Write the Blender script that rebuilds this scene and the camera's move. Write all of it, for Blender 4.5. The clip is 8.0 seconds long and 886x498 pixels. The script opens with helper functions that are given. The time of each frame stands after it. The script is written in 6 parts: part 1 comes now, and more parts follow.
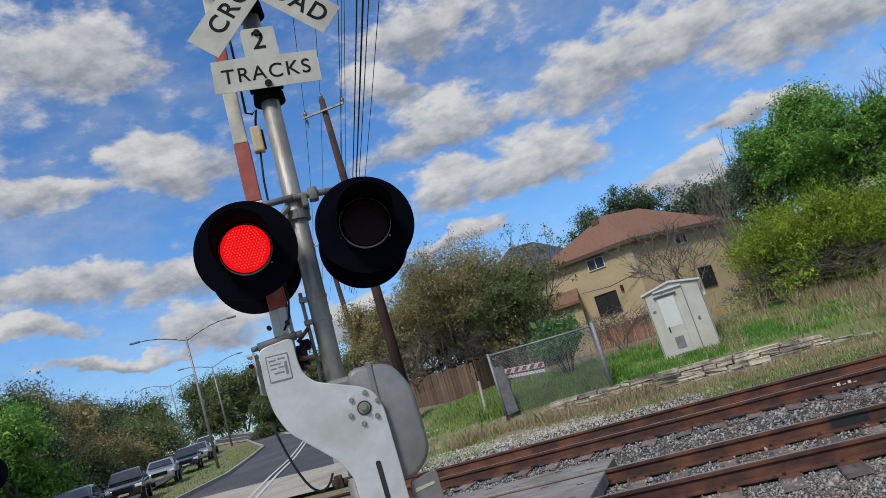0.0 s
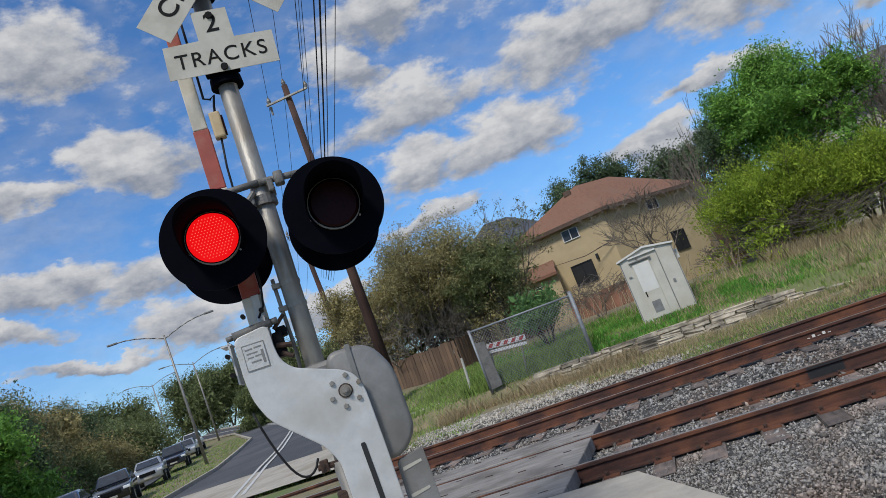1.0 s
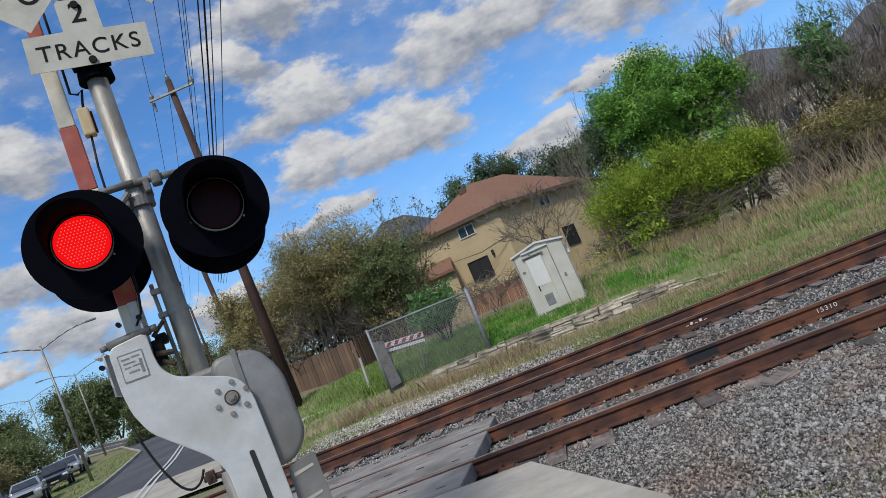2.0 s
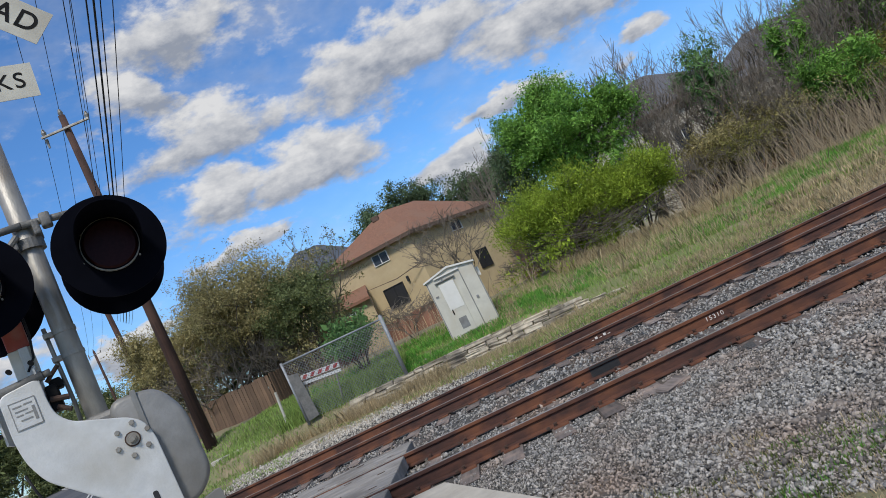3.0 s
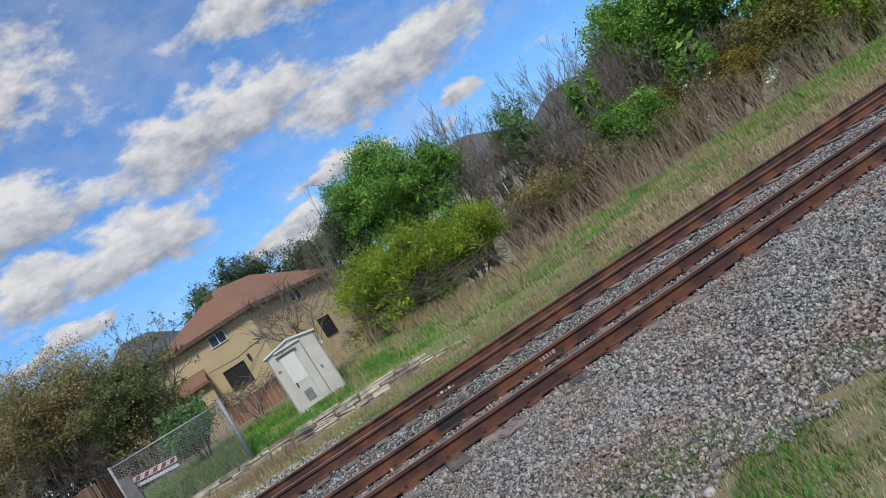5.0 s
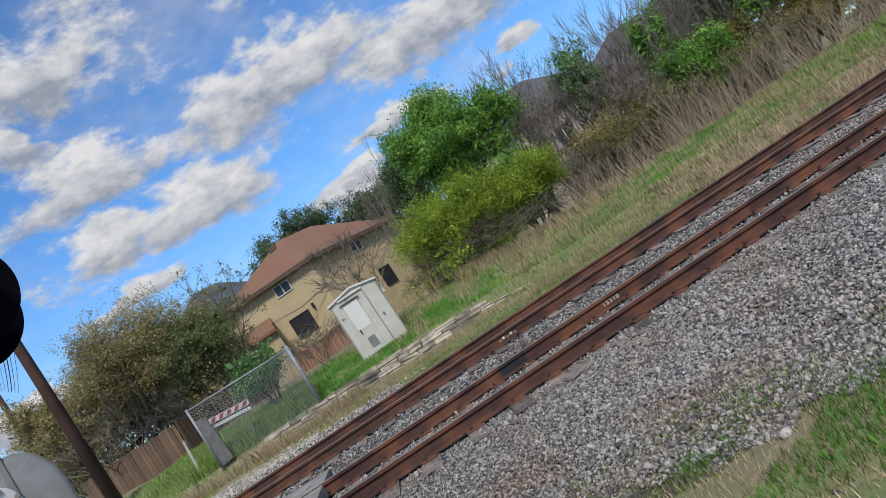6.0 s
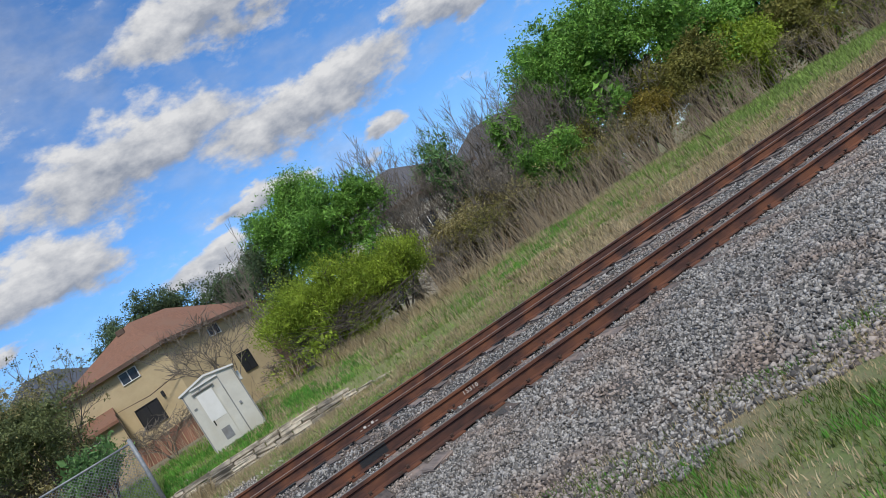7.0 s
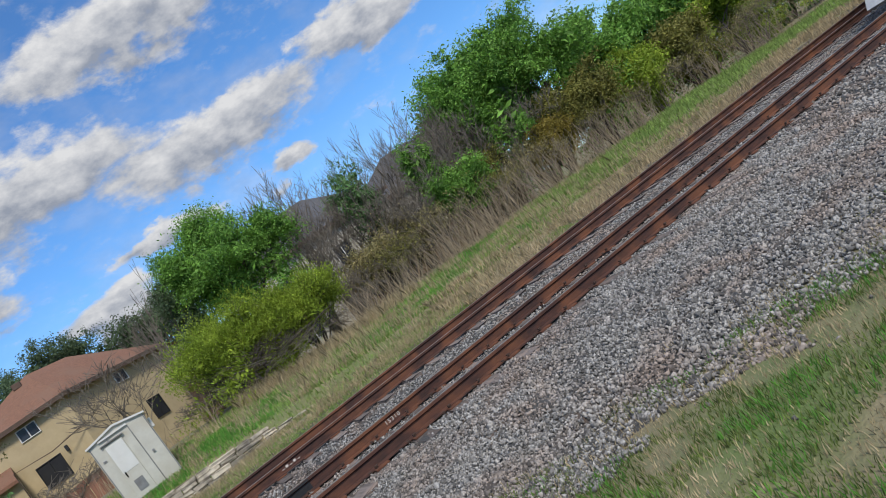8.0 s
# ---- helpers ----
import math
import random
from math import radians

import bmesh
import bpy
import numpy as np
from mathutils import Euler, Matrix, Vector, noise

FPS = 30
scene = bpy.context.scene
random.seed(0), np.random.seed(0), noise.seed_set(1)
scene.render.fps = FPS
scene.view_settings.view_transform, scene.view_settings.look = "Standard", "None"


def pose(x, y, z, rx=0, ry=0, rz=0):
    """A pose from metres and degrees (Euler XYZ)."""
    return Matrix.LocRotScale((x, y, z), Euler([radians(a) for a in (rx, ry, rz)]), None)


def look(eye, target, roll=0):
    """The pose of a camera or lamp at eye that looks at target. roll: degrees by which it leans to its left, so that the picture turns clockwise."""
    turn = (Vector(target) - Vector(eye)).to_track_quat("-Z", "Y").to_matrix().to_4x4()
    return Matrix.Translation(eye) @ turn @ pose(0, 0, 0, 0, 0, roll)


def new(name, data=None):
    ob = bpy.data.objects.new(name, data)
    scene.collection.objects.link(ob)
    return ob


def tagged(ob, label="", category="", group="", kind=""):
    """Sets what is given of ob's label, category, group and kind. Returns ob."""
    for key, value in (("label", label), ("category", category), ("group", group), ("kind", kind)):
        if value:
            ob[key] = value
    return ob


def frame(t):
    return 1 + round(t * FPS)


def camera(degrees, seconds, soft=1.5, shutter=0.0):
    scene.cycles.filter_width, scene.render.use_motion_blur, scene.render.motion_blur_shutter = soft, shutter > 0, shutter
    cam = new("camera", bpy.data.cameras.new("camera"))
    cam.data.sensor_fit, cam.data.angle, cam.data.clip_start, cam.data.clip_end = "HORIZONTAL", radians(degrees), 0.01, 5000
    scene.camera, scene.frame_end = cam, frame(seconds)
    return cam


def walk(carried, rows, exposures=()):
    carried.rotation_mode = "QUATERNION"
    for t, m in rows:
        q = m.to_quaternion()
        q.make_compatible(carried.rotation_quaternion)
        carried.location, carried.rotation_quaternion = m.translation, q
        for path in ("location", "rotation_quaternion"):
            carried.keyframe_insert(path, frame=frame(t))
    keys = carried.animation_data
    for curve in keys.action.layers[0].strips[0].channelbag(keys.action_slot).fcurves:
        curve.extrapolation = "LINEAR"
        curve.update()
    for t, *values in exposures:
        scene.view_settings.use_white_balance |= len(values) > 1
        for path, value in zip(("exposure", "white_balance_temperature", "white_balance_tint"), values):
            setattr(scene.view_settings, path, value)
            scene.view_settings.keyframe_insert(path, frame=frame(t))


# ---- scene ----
cam = camera(63.83, 8.0, soft=0.6)
# seconds, eye, yaw, pitch up, lean to the right
PATH_ROWS = [
    (0.0, 1.685, -7.772, 1.558, 17.49, 10.46, 16.49),
    (0.5, 1.679, -7.717, 1.554, 16.32, 10.07, 18.72),
    (1.0, 1.674, -7.712, 1.534, 16.11, 8.33, 20.43),
    (1.5, 1.711, -7.701, 1.520, 12.91, 6.61, 21.73),
    (1.7, 1.715, -7.675, 1.527, 10.76, 5.79, 22.05),
    (2.8, 1.804, -7.795, 1.477, 4.04, 4.28, 24.57),
    (3.0, 1.841, -7.827, 1.469, 1.51, 4.41, 25.58),
    (3.5, 1.930, -7.785, 1.455, -7.31, 4.55, 27.55),
    (4.0, 1.945, -7.780, 1.445, -12.48, 4.11, 29.24),
    (4.2, 1.955, -7.775, 1.435, -13.25, 3.88, 29.80),
    (5.3, 1.961, -7.756, 1.369, -10.65, 2.31, 33.32),
    (5.5, 1.947, -7.744, 1.370, -9.11, 2.10, 33.54),
    (6.0, 1.906, -7.713, 1.354, -5.92, 1.91, 32.76),
    (6.5, 1.920, -7.750, 1.360, -9.94, 1.92, 31.82),
    (7.0, 1.958, -7.822, 1.386, -18.57, 1.78, 32.24),
    (7.5, 1.959, -7.909, 1.376, -22.41, 1.26, 33.60),
    (8.0, 1.934, -7.959, 1.406, -25.45, -0.20, 35.20),
]
walk(cam, [(t, pose(x, y, z, 0, 0, yaw) @ pose(0, 0, 0, 90 + pitch) @ pose(0, 0, 0, 0, 0, -lean)) for t, x, y, z, yaw, pitch, lean in PATH_ROWS],
     exposures=[(0.0, -0.22), (1.7, -0.18), (3.0, -0.05), (5.3, 0.0), (8.0, 0.0)])

# ---- light: broken cloud, veiled sun from behind the camera ----
SUN_EL, SUN_AZ = 50.0, 186.0   # degrees; azimuth clockwise from +y

w = bpy.data.worlds.new("sky")
scene.world = w
w.use_nodes = True
wn, wl = w.node_tree.nodes, w.node_tree.links
wn.clear()


def wnode(kind, **kw):
    n = wn.new(kind)
    for k, v in kw.items():
        if k == "op":
            n.operation = v
        else:
            n.inputs[k].default_value = v
    return n


def wmath(op, a, b=None, c=None, clamp=False):
    n = wn.new("ShaderNodeMath")
    n.operation, n.use_clamp = op, clamp
    for i, v in enumerate((a, b, c)):
        if v is None:
            continue
        if isinstance(v, (int, float)):
            n.inputs[i].default_value = v
        else:
            wl.new(v, n.inputs[i])
    return n.outputs[0]


sky = wn.new("ShaderNodeTexSky")
sky.sky_type, sky.sun_disc = "NISHITA", False
sky.sun_elevation, sky.sun_rotation = radians(SUN_EL), radians(SUN_AZ)
sky.air_density, sky.dust_density, sky.ozone_density = 1.0, 0.3, 3.0
tc = wn.new("ShaderNodeTexCoord")
sep = wn.new("ShaderNodeSeparateXYZ")
wl.new(tc.outputs["Generated"], sep.inputs[0])
# cloud banks: azimuth, elevation, half width, half height, in degrees
BANKS = [(-43, 30.6, 6.8, 2.7), (-37.5, 22, 5.7, 2.1), (-47.2, 21.4, 3.8, 1.5), (-45.5, 14.3, 5.8, 1.4), (-37.7, 12.9, 3.9, 1.7), (-35.6, 9.3, 4.8, 1.5),
         (-48.8, 11.5, 3.6, 0.9), (-44.6, 8.5, 4.9, 0.6), (-13.2, 27.3, 4.9, 2.6), (1.8, 19.8, 9.8, 2.8), (-14.3, 19.7, 5.7, 2.2), (-7.6, 14.8, 5.1, 2.2),
         (-15.9, 14.8, 4.5, 1.8), (-18.6, 23.4, 3.4, 2), (-15.7, 10.7, 2.8, 0.8), (16.0, 17.2, 8.0, 2.3), (2.9, 9.8, 3.5, 1.3), (8.5, 13, 3.8, 0.9),
         (15, 26.4, 11.6, 2), (30.6, 18.1, 7.7, 1.5), (19.6, 12.2, 2.7, 0.9), (-25.5, 7.5, 4, 0.8)]
warp = wnode("ShaderNodeTexNoise", Scale=9.0, Detail=8.0, Roughness=0.56)
squash = wn.new("ShaderNodeMapping")
squash.inputs["Scale"].default_value = (1.0, 1.0, 1.9)
wl.new(tc.outputs["Generated"], squash.inputs[0])
wl.new(squash.outputs[0], warp.inputs["Vector"])
wsep = wn.new("ShaderNodeSeparateColor")
wl.new(warp.outputs["Color"], wsep.inputs[0])
azim = wmath("MULTIPLY", wmath("ARCTAN2", sep.outputs[0], sep.outputs[1]), 57.2958)
elev = wmath("MULTIPLY", wmath("ARCSINE", sep.outputs[2]), 57.2958)
azim = wmath("MULTIPLY_ADD", wmath("SUBTRACT", wsep.outputs[0], 0.5), 14.0, azim)
elev_w = wmath("MULTIPLY_ADD", wmath("SUBTRACT", wsep.outputs[1], 0.5), 7.0, elev)
dens, tops = 0.0, 0.0
for a_, e_, w_, h_ in BANKS:
    u = wmath("MULTIPLY", wmath("SUBTRACT", azim, a_), 1 / (w_ * 1.3))
    v = wmath("MULTIPLY", wmath("SUBTRACT", elev_w, e_), 1 / (h_ * 1.35))
    r2 = wmath("MULTIPLY_ADD", u, u, wmath("MULTIPLY", v, v))
    k = wmath("SUBTRACT", 1.0, r2, clamp=True)
    dens = wmath("MAXIMUM", k, dens)
    tops = wmath("MULTIPLY_ADD", k, v, tops)
# elsewhere in the sky the same broken cloud goes on
rest = wnode("ShaderNodeTexNoise", Scale=3.2, Detail=7.0, Roughness=0.5)
wl.new(squash.outputs[0], rest.inputs["Vector"])
outside = wn.new("ShaderNodeMapRange")
outside.interpolation_type = "SMOOTHSTEP"
outside.inputs["From Min"].default_value, outside.inputs["From Max"].default_value = 42.0, 60.0
wl.new(wmath("MAXIMUM", wmath("ABSOLUTE", azim), wmath("ADD", elev, 22.0)), outside.inputs["Value"])
fill = wn.new("ShaderNodeMapRange")
fill.inputs["From Min"].default_value, fill.inputs["From Max"].default_value = 0.46, 0.62
wl.new(rest.outputs[0], fill.inputs["Value"])
dens = wmath("MAXIMUM", dens, wmath("MULTIPLY", fill.outputs[0], outside.outputs[0]))
fine = wnode("ShaderNodeTexNoise", Scale=26.0, Detail=7.0, Roughness=0.6)
wl.new(squash.outputs[0], fine.inputs["Vector"])
edge = wmath("MULTIPLY_ADD", wmath("SUBTRACT", fine.outputs[0], 0.5), 1.25, dens)
cover = wn.new("ShaderNodeMapRange")
cover.interpolation_type = "SMOOTHSTEP"
cover.inputs["From Min"].default_value, cover.inputs["From Max"].default_value = -0.02, 0.72
wl.new(edge, cover.inputs["Value"])
# thin veil between the banks
veil = wnode("ShaderNodeTexNoise", Scale=5.0, Detail=5.0, Roughness=0.6)
wl.new(squash.outputs[0], veil.inputs["Vector"])
veilr = wn.new("ShaderNodeMapRange")
veilr.inputs["From Min"].default_value, veilr.inputs["From Max"].default_value = 0.48, 0.75
veilr.inputs["To Max"].default_value = 0.45
wl.new(veil.outputs[0], veilr.inputs["Value"])
haze = wn.new("ShaderNodeMapRange")
haze.inputs["From Min"].default_value, haze.inputs["From Max"].default_value = 14.0, 2.0
haze.inputs["To Max"].default_value = 0.35
wl.new(elev, haze.inputs["Value"])
cov = wmath("MAXIMUM", cover.outputs[0], wmath("MAXIMUM", veilr.outputs[0], haze.outputs[0]))
# sunlit crowns, grey bellies
shade = wmath("MULTIPLY_ADD", tops, 0.95, wmath("MULTIPLY_ADD", wmath("SUBTRACT", fine.outputs[0], 0.5), 1.9, 0.50), clamp=True)
ccol = wn.new("ShaderNodeMix")
ccol.data_type = "RGBA"
ccol.inputs["A"].default_value, ccol.inputs["B"].default_value = (0.30, 0.335, 0.41, 1), (0.74, 0.745, 0.76, 1)
wl.new(shade, ccol.inputs["Factor"])
skyb = wn.new("ShaderNodeMix")
skyb.data_type, skyb.blend_type = "RGBA", "MULTIPLY"
skyb.inputs["Factor"].default_value = 1.0
skyb.inputs["B"].default_value = (0.082, 0.132, 0.178, 1)
wl.new(sky.outputs[0], skyb.inputs["A"])
both = wn.new("ShaderNodeMix")
both.data_type = "RGBA"
wl.new(cov, both.inputs["Factor"])
wl.new(skyb.outputs["Result"], both.inputs["A"])
wl.new(ccol.outputs["Result"], both.inputs["B"])
bg = wn.new("ShaderNodeBackground")
bg.inputs["Strength"].default_value = 1.0
wl.new(both.outputs["Result"], bg.inputs["Color"])
wl.new(bg.outputs[0], wn.new("ShaderNodeOutputWorld").inputs[0])

sun_data = bpy.data.lights.new("sun", "SUN")
sun_data.energy, sun_data.angle, sun_data.color = 3.2, radians(12), (1.0, 0.95, 0.87)
sun = new("sun", sun_data)
a, e = radians(SUN_AZ), radians(SUN_EL)
to_sun = Vector((math.sin(a) * math.cos(e), math.cos(a) * math.cos(e), math.sin(e)))
sun.matrix_world = look(to_sun * 100, (0, 0, 0))

# ---- materials ----
MATS = {}


def mat(name, c1, c2=None, scale=8.0, rough=0.8, metal=0.0, bump=0.0, bscale=None, rnd=0.0, c3=None, s3=1.0, leaf=0.0, island=False, stretch=(1, 1, 1), coat=0.0):
    """Two tones by noise, a third by broad stains, relief, and a change of value from piece to piece."""
    m = bpy.data.materials.new(name)
    m.use_nodes = True
    n, l = m.node_tree.nodes, m.node_tree.links
    p = n["Principled BSDF"]
    p.inputs["Roughness"].default_value, p.inputs["Metallic"].default_value = rough, metal
    p.inputs["Coat Weight"].default_value = coat
    c2 = c2 or tuple(v * 0.75 for v in c1)
    tcd = n.new("ShaderNodeTexCoord")
    mp = n.new("ShaderNodeMapping")
    mp.inputs["Scale"].default_value = stretch
    l.new(tcd.outputs["Object"], mp.inputs[0])
    no = n.new("ShaderNodeTexNoise")
    no.inputs["Scale"].default_value, no.inputs["Detail"].default_value, no.inputs["Roughness"].default_value = scale, 6.0, 0.65
    l.new(mp.outputs[0], no.inputs["Vector"])
    ramp = n.new("ShaderNodeValToRGB")
    ramp.color_ramp.elements[0].position, ramp.color_ramp.elements[1].position = 0.35, 0.65
    ramp.color_ramp.elements[0].color, ramp.color_ramp.elements[1].color = (*c1, 1), (*c2, 1)
    l.new(no.outputs[0], ramp.inputs[0])
    col = ramp.outputs[0]
    if c3:
        n3 = n.new("ShaderNodeTexNoise")
        n3.inputs["Scale"].default_value, n3.inputs["Detail"].default_value = s3, 5.0
        l.new(tcd.outputs["Object"], n3.inputs["Vector"])
        r3 = n.new("ShaderNodeMapRange")
        r3.inputs["From Min"].default_value, r3.inputs["From Max"].default_value = 0.48, 0.66
        l.new(n3.outputs[0], r3.inputs["Value"])
        mx = n.new("ShaderNodeMix")
        mx.data_type = "RGBA"
        l.new(r3.outputs[0], mx.inputs["Factor"])
        l.new(col, mx.inputs["A"])
        mx.inputs["B"].default_value = (*c3, 1)
        col = mx.outputs["Result"]
    if rnd:
        src = n.new("ShaderNodeNewGeometry").outputs["Random Per Island"] if island else n.new("ShaderNodeObjectInfo").outputs["Random"]
        mr = n.new("ShaderNodeMapRange")
        mr.inputs["To Min"].default_value, mr.inputs["To Max"].default_value = 1 - rnd, 1 + rnd
        l.new(src, mr.inputs["Value"])
        hs = n.new("ShaderNodeHueSaturation")
        l.new(mr.outputs[0], hs.inputs["Value"])
        l.new(col, hs.inputs["Color"])
        col = hs.outputs[0]
    l.new(col, p.inputs["Base Color"])
    if bump:
        nb = n.new("ShaderNodeTexNoise")
        nb.inputs["Scale"].default_value, nb.inputs["Detail"].default_value = bscale or scale * 4, 5.0
        l.new(mp.outputs[0], nb.inputs["Vector"])
        b = n.new("ShaderNodeBump")
        b.inputs["Strength"].default_value, b.inputs["Distance"].default_value = bump, 0.02
        l.new(nb.outputs[0], b.inputs["Height"])
        l.new(b.outputs[0], p.inputs["Normal"])
    if leaf:
        tr = n.new("ShaderNodeBsdfTranslucent")
        l.new(col, tr.inputs["Color"])
        ms = n.new("ShaderNodeMixShader")
        ms.inputs[0].default_value = leaf
        l.new(p.outputs[0], ms.inputs[1])
        l.new(tr.outputs[0], ms.inputs[2])
        l.new(ms.outputs[0], n["Material Output"].inputs[0])
        p.inputs["Specular IOR Level"].default_value = 0.25
    MATS[name] = m
    return m


SOIL = mat("soil", (0.27, 0.215, 0.135), (0.15, 0.15, 0.075), 5.0, 0.95, bump=0.9, bscale=30, c3=(0.12, 0.165, 0.05), s3=0.5)
STONE = mat("ballast_stone", (0.35, 0.33, 0.30), (0.118, 0.116, 0.113), 60.0, 0.85, rnd=0.72, island=True, c3=(0.23, 0.185, 0.155), s3=1.1)
LIMEST = mat("pale_gravel", (0.44, 0.405, 0.345), (0.29, 0.268, 0.23), 60.0, 0.9, rnd=0.5, island=True)
# far darker than STONE: the shade in the gaps between stones is in this colour
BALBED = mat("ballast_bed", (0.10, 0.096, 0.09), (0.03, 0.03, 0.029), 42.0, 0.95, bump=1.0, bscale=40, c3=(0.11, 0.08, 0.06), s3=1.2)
RUST = mat("rusty_rail", (0.088, 0.034, 0.022), (0.036, 0.017, 0.013), 16.0, 0.82, 0.0, 0.3, 90, c3=(0.15, 0.056, 0.026), s3=2.2, stretch=(0.25, 1, 1))
RAILTOP = mat("worn_rail_head", (0.46, 0.43, 0.39), (0.28, 0.22, 0.18), 40.0, 0.38, 0.6)
TIE = mat("weathered_tie", (0.20, 0.165, 0.145), (0.085, 0.07, 0.063), 14.0, 0.92, bump=0.8, bscale=60, rnd=0.35, stretch=(1, 0.15, 1), c3=(0.25, 0.19, 0.155), s3=3)
PANEL = mat("grey_crossing_timber", (0.30, 0.28, 0.255), (0.19, 0.175, 0.16), 9.0, 0.9, bump=0.35, bscale=50, stretch=(0.2, 1, 1), c3=(0.14, 0.125, 0.11), s3=1.7)
CONC = mat("concrete", (0.47, 0.43, 0.36), (0.36, 0.33, 0.28), 4.0, 0.9, bump=0.25, bscale=60, c3=(0.30, 0.265, 0.21), s3=0.7)
ASPH = mat("asphalt", (0.075, 0.08, 0.09), (0.05, 0.053, 0.06), 30.0, 0.9, bump=0.3, bscale=200, c3=(0.10, 0.10, 0.105), s3=0.25)
PAINTW = mat("road_paint", (0.62, 0.62, 0.60), (0.45, 0.45, 0.43), 12.0, 0.8)
GALV = mat("galvanised_steel", (0.36, 0.345, 0.315), (0.23, 0.218, 0.198), 10.0, 0.5, 0.45, 0.15, 60, c3=(0.24, 0.21, 0.175), s3=3.5, stretch=(1, 1, 0.35))
ALUP = mat("aluminium_paint", (0.594, 0.603, 0.603), (0.486, 0.495, 0.495), 7.0, 0.5, 0.15, 0.12, 80, c3=(0.42, 0.41, 0.38), s3=2.2)
GREYP = mat("grey_paint", (0.25, 0.25, 0.245), (0.185, 0.185, 0.18), 6.0, 0.5, 0.15, 0.12, 70, c3=(0.16, 0.15, 0.135), s3=2)
BLACKP = mat("black_paint", (0.0016, 0.0020, 0.0045), (0.0026, 0.0030, 0.006), 8.0, 0.7, coat=0.0)
RUSTY = mat("rusty_iron", (0.09, 0.05, 0.035), (0.04, 0.03, 0.025), 30.0, 0.85, 0.2, 0.4, 80)
SIGNW = mat("sign_white", (0.5, 0.485, 0.425), (0.41, 0.395, 0.34), 5.0, 0.6, 0.0, c3=(0.36, 0.34, 0.29), s3=2.5)
INK = mat("sign_black", (0.007, 0.007, 0.008), (0.014, 0.014, 0.014), 10.0, 0.6)
ARMW = mat("gate_arm_white", (0.62, 0.58, 0.50), (0.48, 0.45, 0.38), 6.0, 0.55, c3=(0.36, 0.33, 0.27), s3=4)
ARMR = mat("gate_arm_red", (0.38, 0.075, 0.05), (0.25, 0.05, 0.035), 6.0, 0.55, c3=(0.33, 0.14, 0.10), s3=5)
AMBERH = mat("cream_lamp_case", (0.55, 0.42, 0.24), (0.45, 0.34, 0.19), 9.0, 0.5)
CABLE = mat("black_cable", (0.015, 0.015, 0.017), (0.03, 0.03, 0.03), 9.0, 0.5)
SHEDM = mat("shed_cream_metal", (0.554, 0.538, 0.462), (0.470, 0.454, 0.386), 2.5, 0.5, 0.0, 0.05, 30, c3=(0.47, 0.44, 0.36), s3=1.6)
SHEDD = mat("shed_door_white", (0.671, 0.662, 0.619), (0.602, 0.593, 0.542), 3.0, 0.45)
STUCCO = mat("tan_stucco", (0.50, 0.395, 0.235), (0.43, 0.335, 0.195), 1.2, 0.95, bump=0.4, bscale=60)
SHINGLE = mat("brown_shingle", (0.27, 0.135, 0.082), (0.15, 0.073, 0.047), 9.0, 0.95, bump=0.8, bscale=14, c3=(0.21, 0.115, 0.075), s3=0.8, stretch=(1, 1, 4))
GREYSH = mat("grey_shingle", (0.12, 0.12, 0.13), (0.075, 0.075, 0.085), 5.0, 0.95, bump=0.5, bscale=12, stretch=(1, 1, 4))
BRNTRIM = mat("brown_trim", (0.11, 0.07, 0.05), (0.08, 0.05, 0.035), 5.0, 0.8)
WHTRIM = mat("white_trim", (0.70, 0.69, 0.66), (0.62, 0.61, 0.58), 5.0, 0.6)
GLASS = mat("dark_window_glass", (0.045, 0.055, 0.07), (0.03, 0.035, 0.045), 2.0, 0.12, 0.0)
DARK = mat("dark_opening", (0.012, 0.012, 0.015), (0.02, 0.02, 0.02), 2.0, 0.6)
WOODF = mat("brown_fence_board", (0.20, 0.125, 0.075), (0.12, 0.075, 0.05), 5.0, 0.9, bump=0.4, bscale=30, rnd=0.3, stretch=(3, 3, 0.4))
REDF = mat("reddish_fence_board", (0.28, 0.13, 0.085), (0.17, 0.085, 0.06), 5.0, 0.9, bump=0.4, bscale=30, rnd=0.3, stretch=(3, 3, 0.4))
POLEW = mat("creosote_pole", (0.062, 0.030, 0.021), (0.028, 0.015, 0.012), 5.0, 0.9, bump=0.6, bscale=20, stretch=(3, 3, 0.15), c3=(0.085, 0.045, 0.032), s3=0.8)
BARK = mat("bark", (0.13, 0.105, 0.085), (0.07, 0.055, 0.045), 9.0, 0.95, bump=0.5, bscale=30)
TWIG = mat("grey_twig", (0.21, 0.182, 0.15), (0.12, 0.10, 0.082), 3.0, 0.95)
TWIGL = mat("pale_grey_twig", (0.27, 0.235, 0.195), (0.16, 0.138, 0.112), 3.0, 0.95)
TWIGT = mat("tan_cane", (0.42, 0.335, 0.225), (0.27, 0.21, 0.14), 3.0, 0.95, rnd=0.3, island=True)
LIMB = mat("pale_stone_block", (0.50, 0.44, 0.34), (0.30, 0.26, 0.20), 6.0, 0.95, bump=0.9, bscale=22, rnd=0.35, c3=(0.20, 0.175, 0.14), s3=2.6)
L_BRIGHT = mat("spring_green_leaf", (0.23, 0.43, 0.075), (0.10, 0.22, 0.04), 1.5, 0.55, rnd=0.45, island=True, leaf=0.3)
L_YELLOW = mat("yellow_green_leaf", (0.34, 0.44, 0.05), (0.18, 0.26, 0.03), 1.5, 0.6, rnd=0.45, island=True, leaf=0.35)
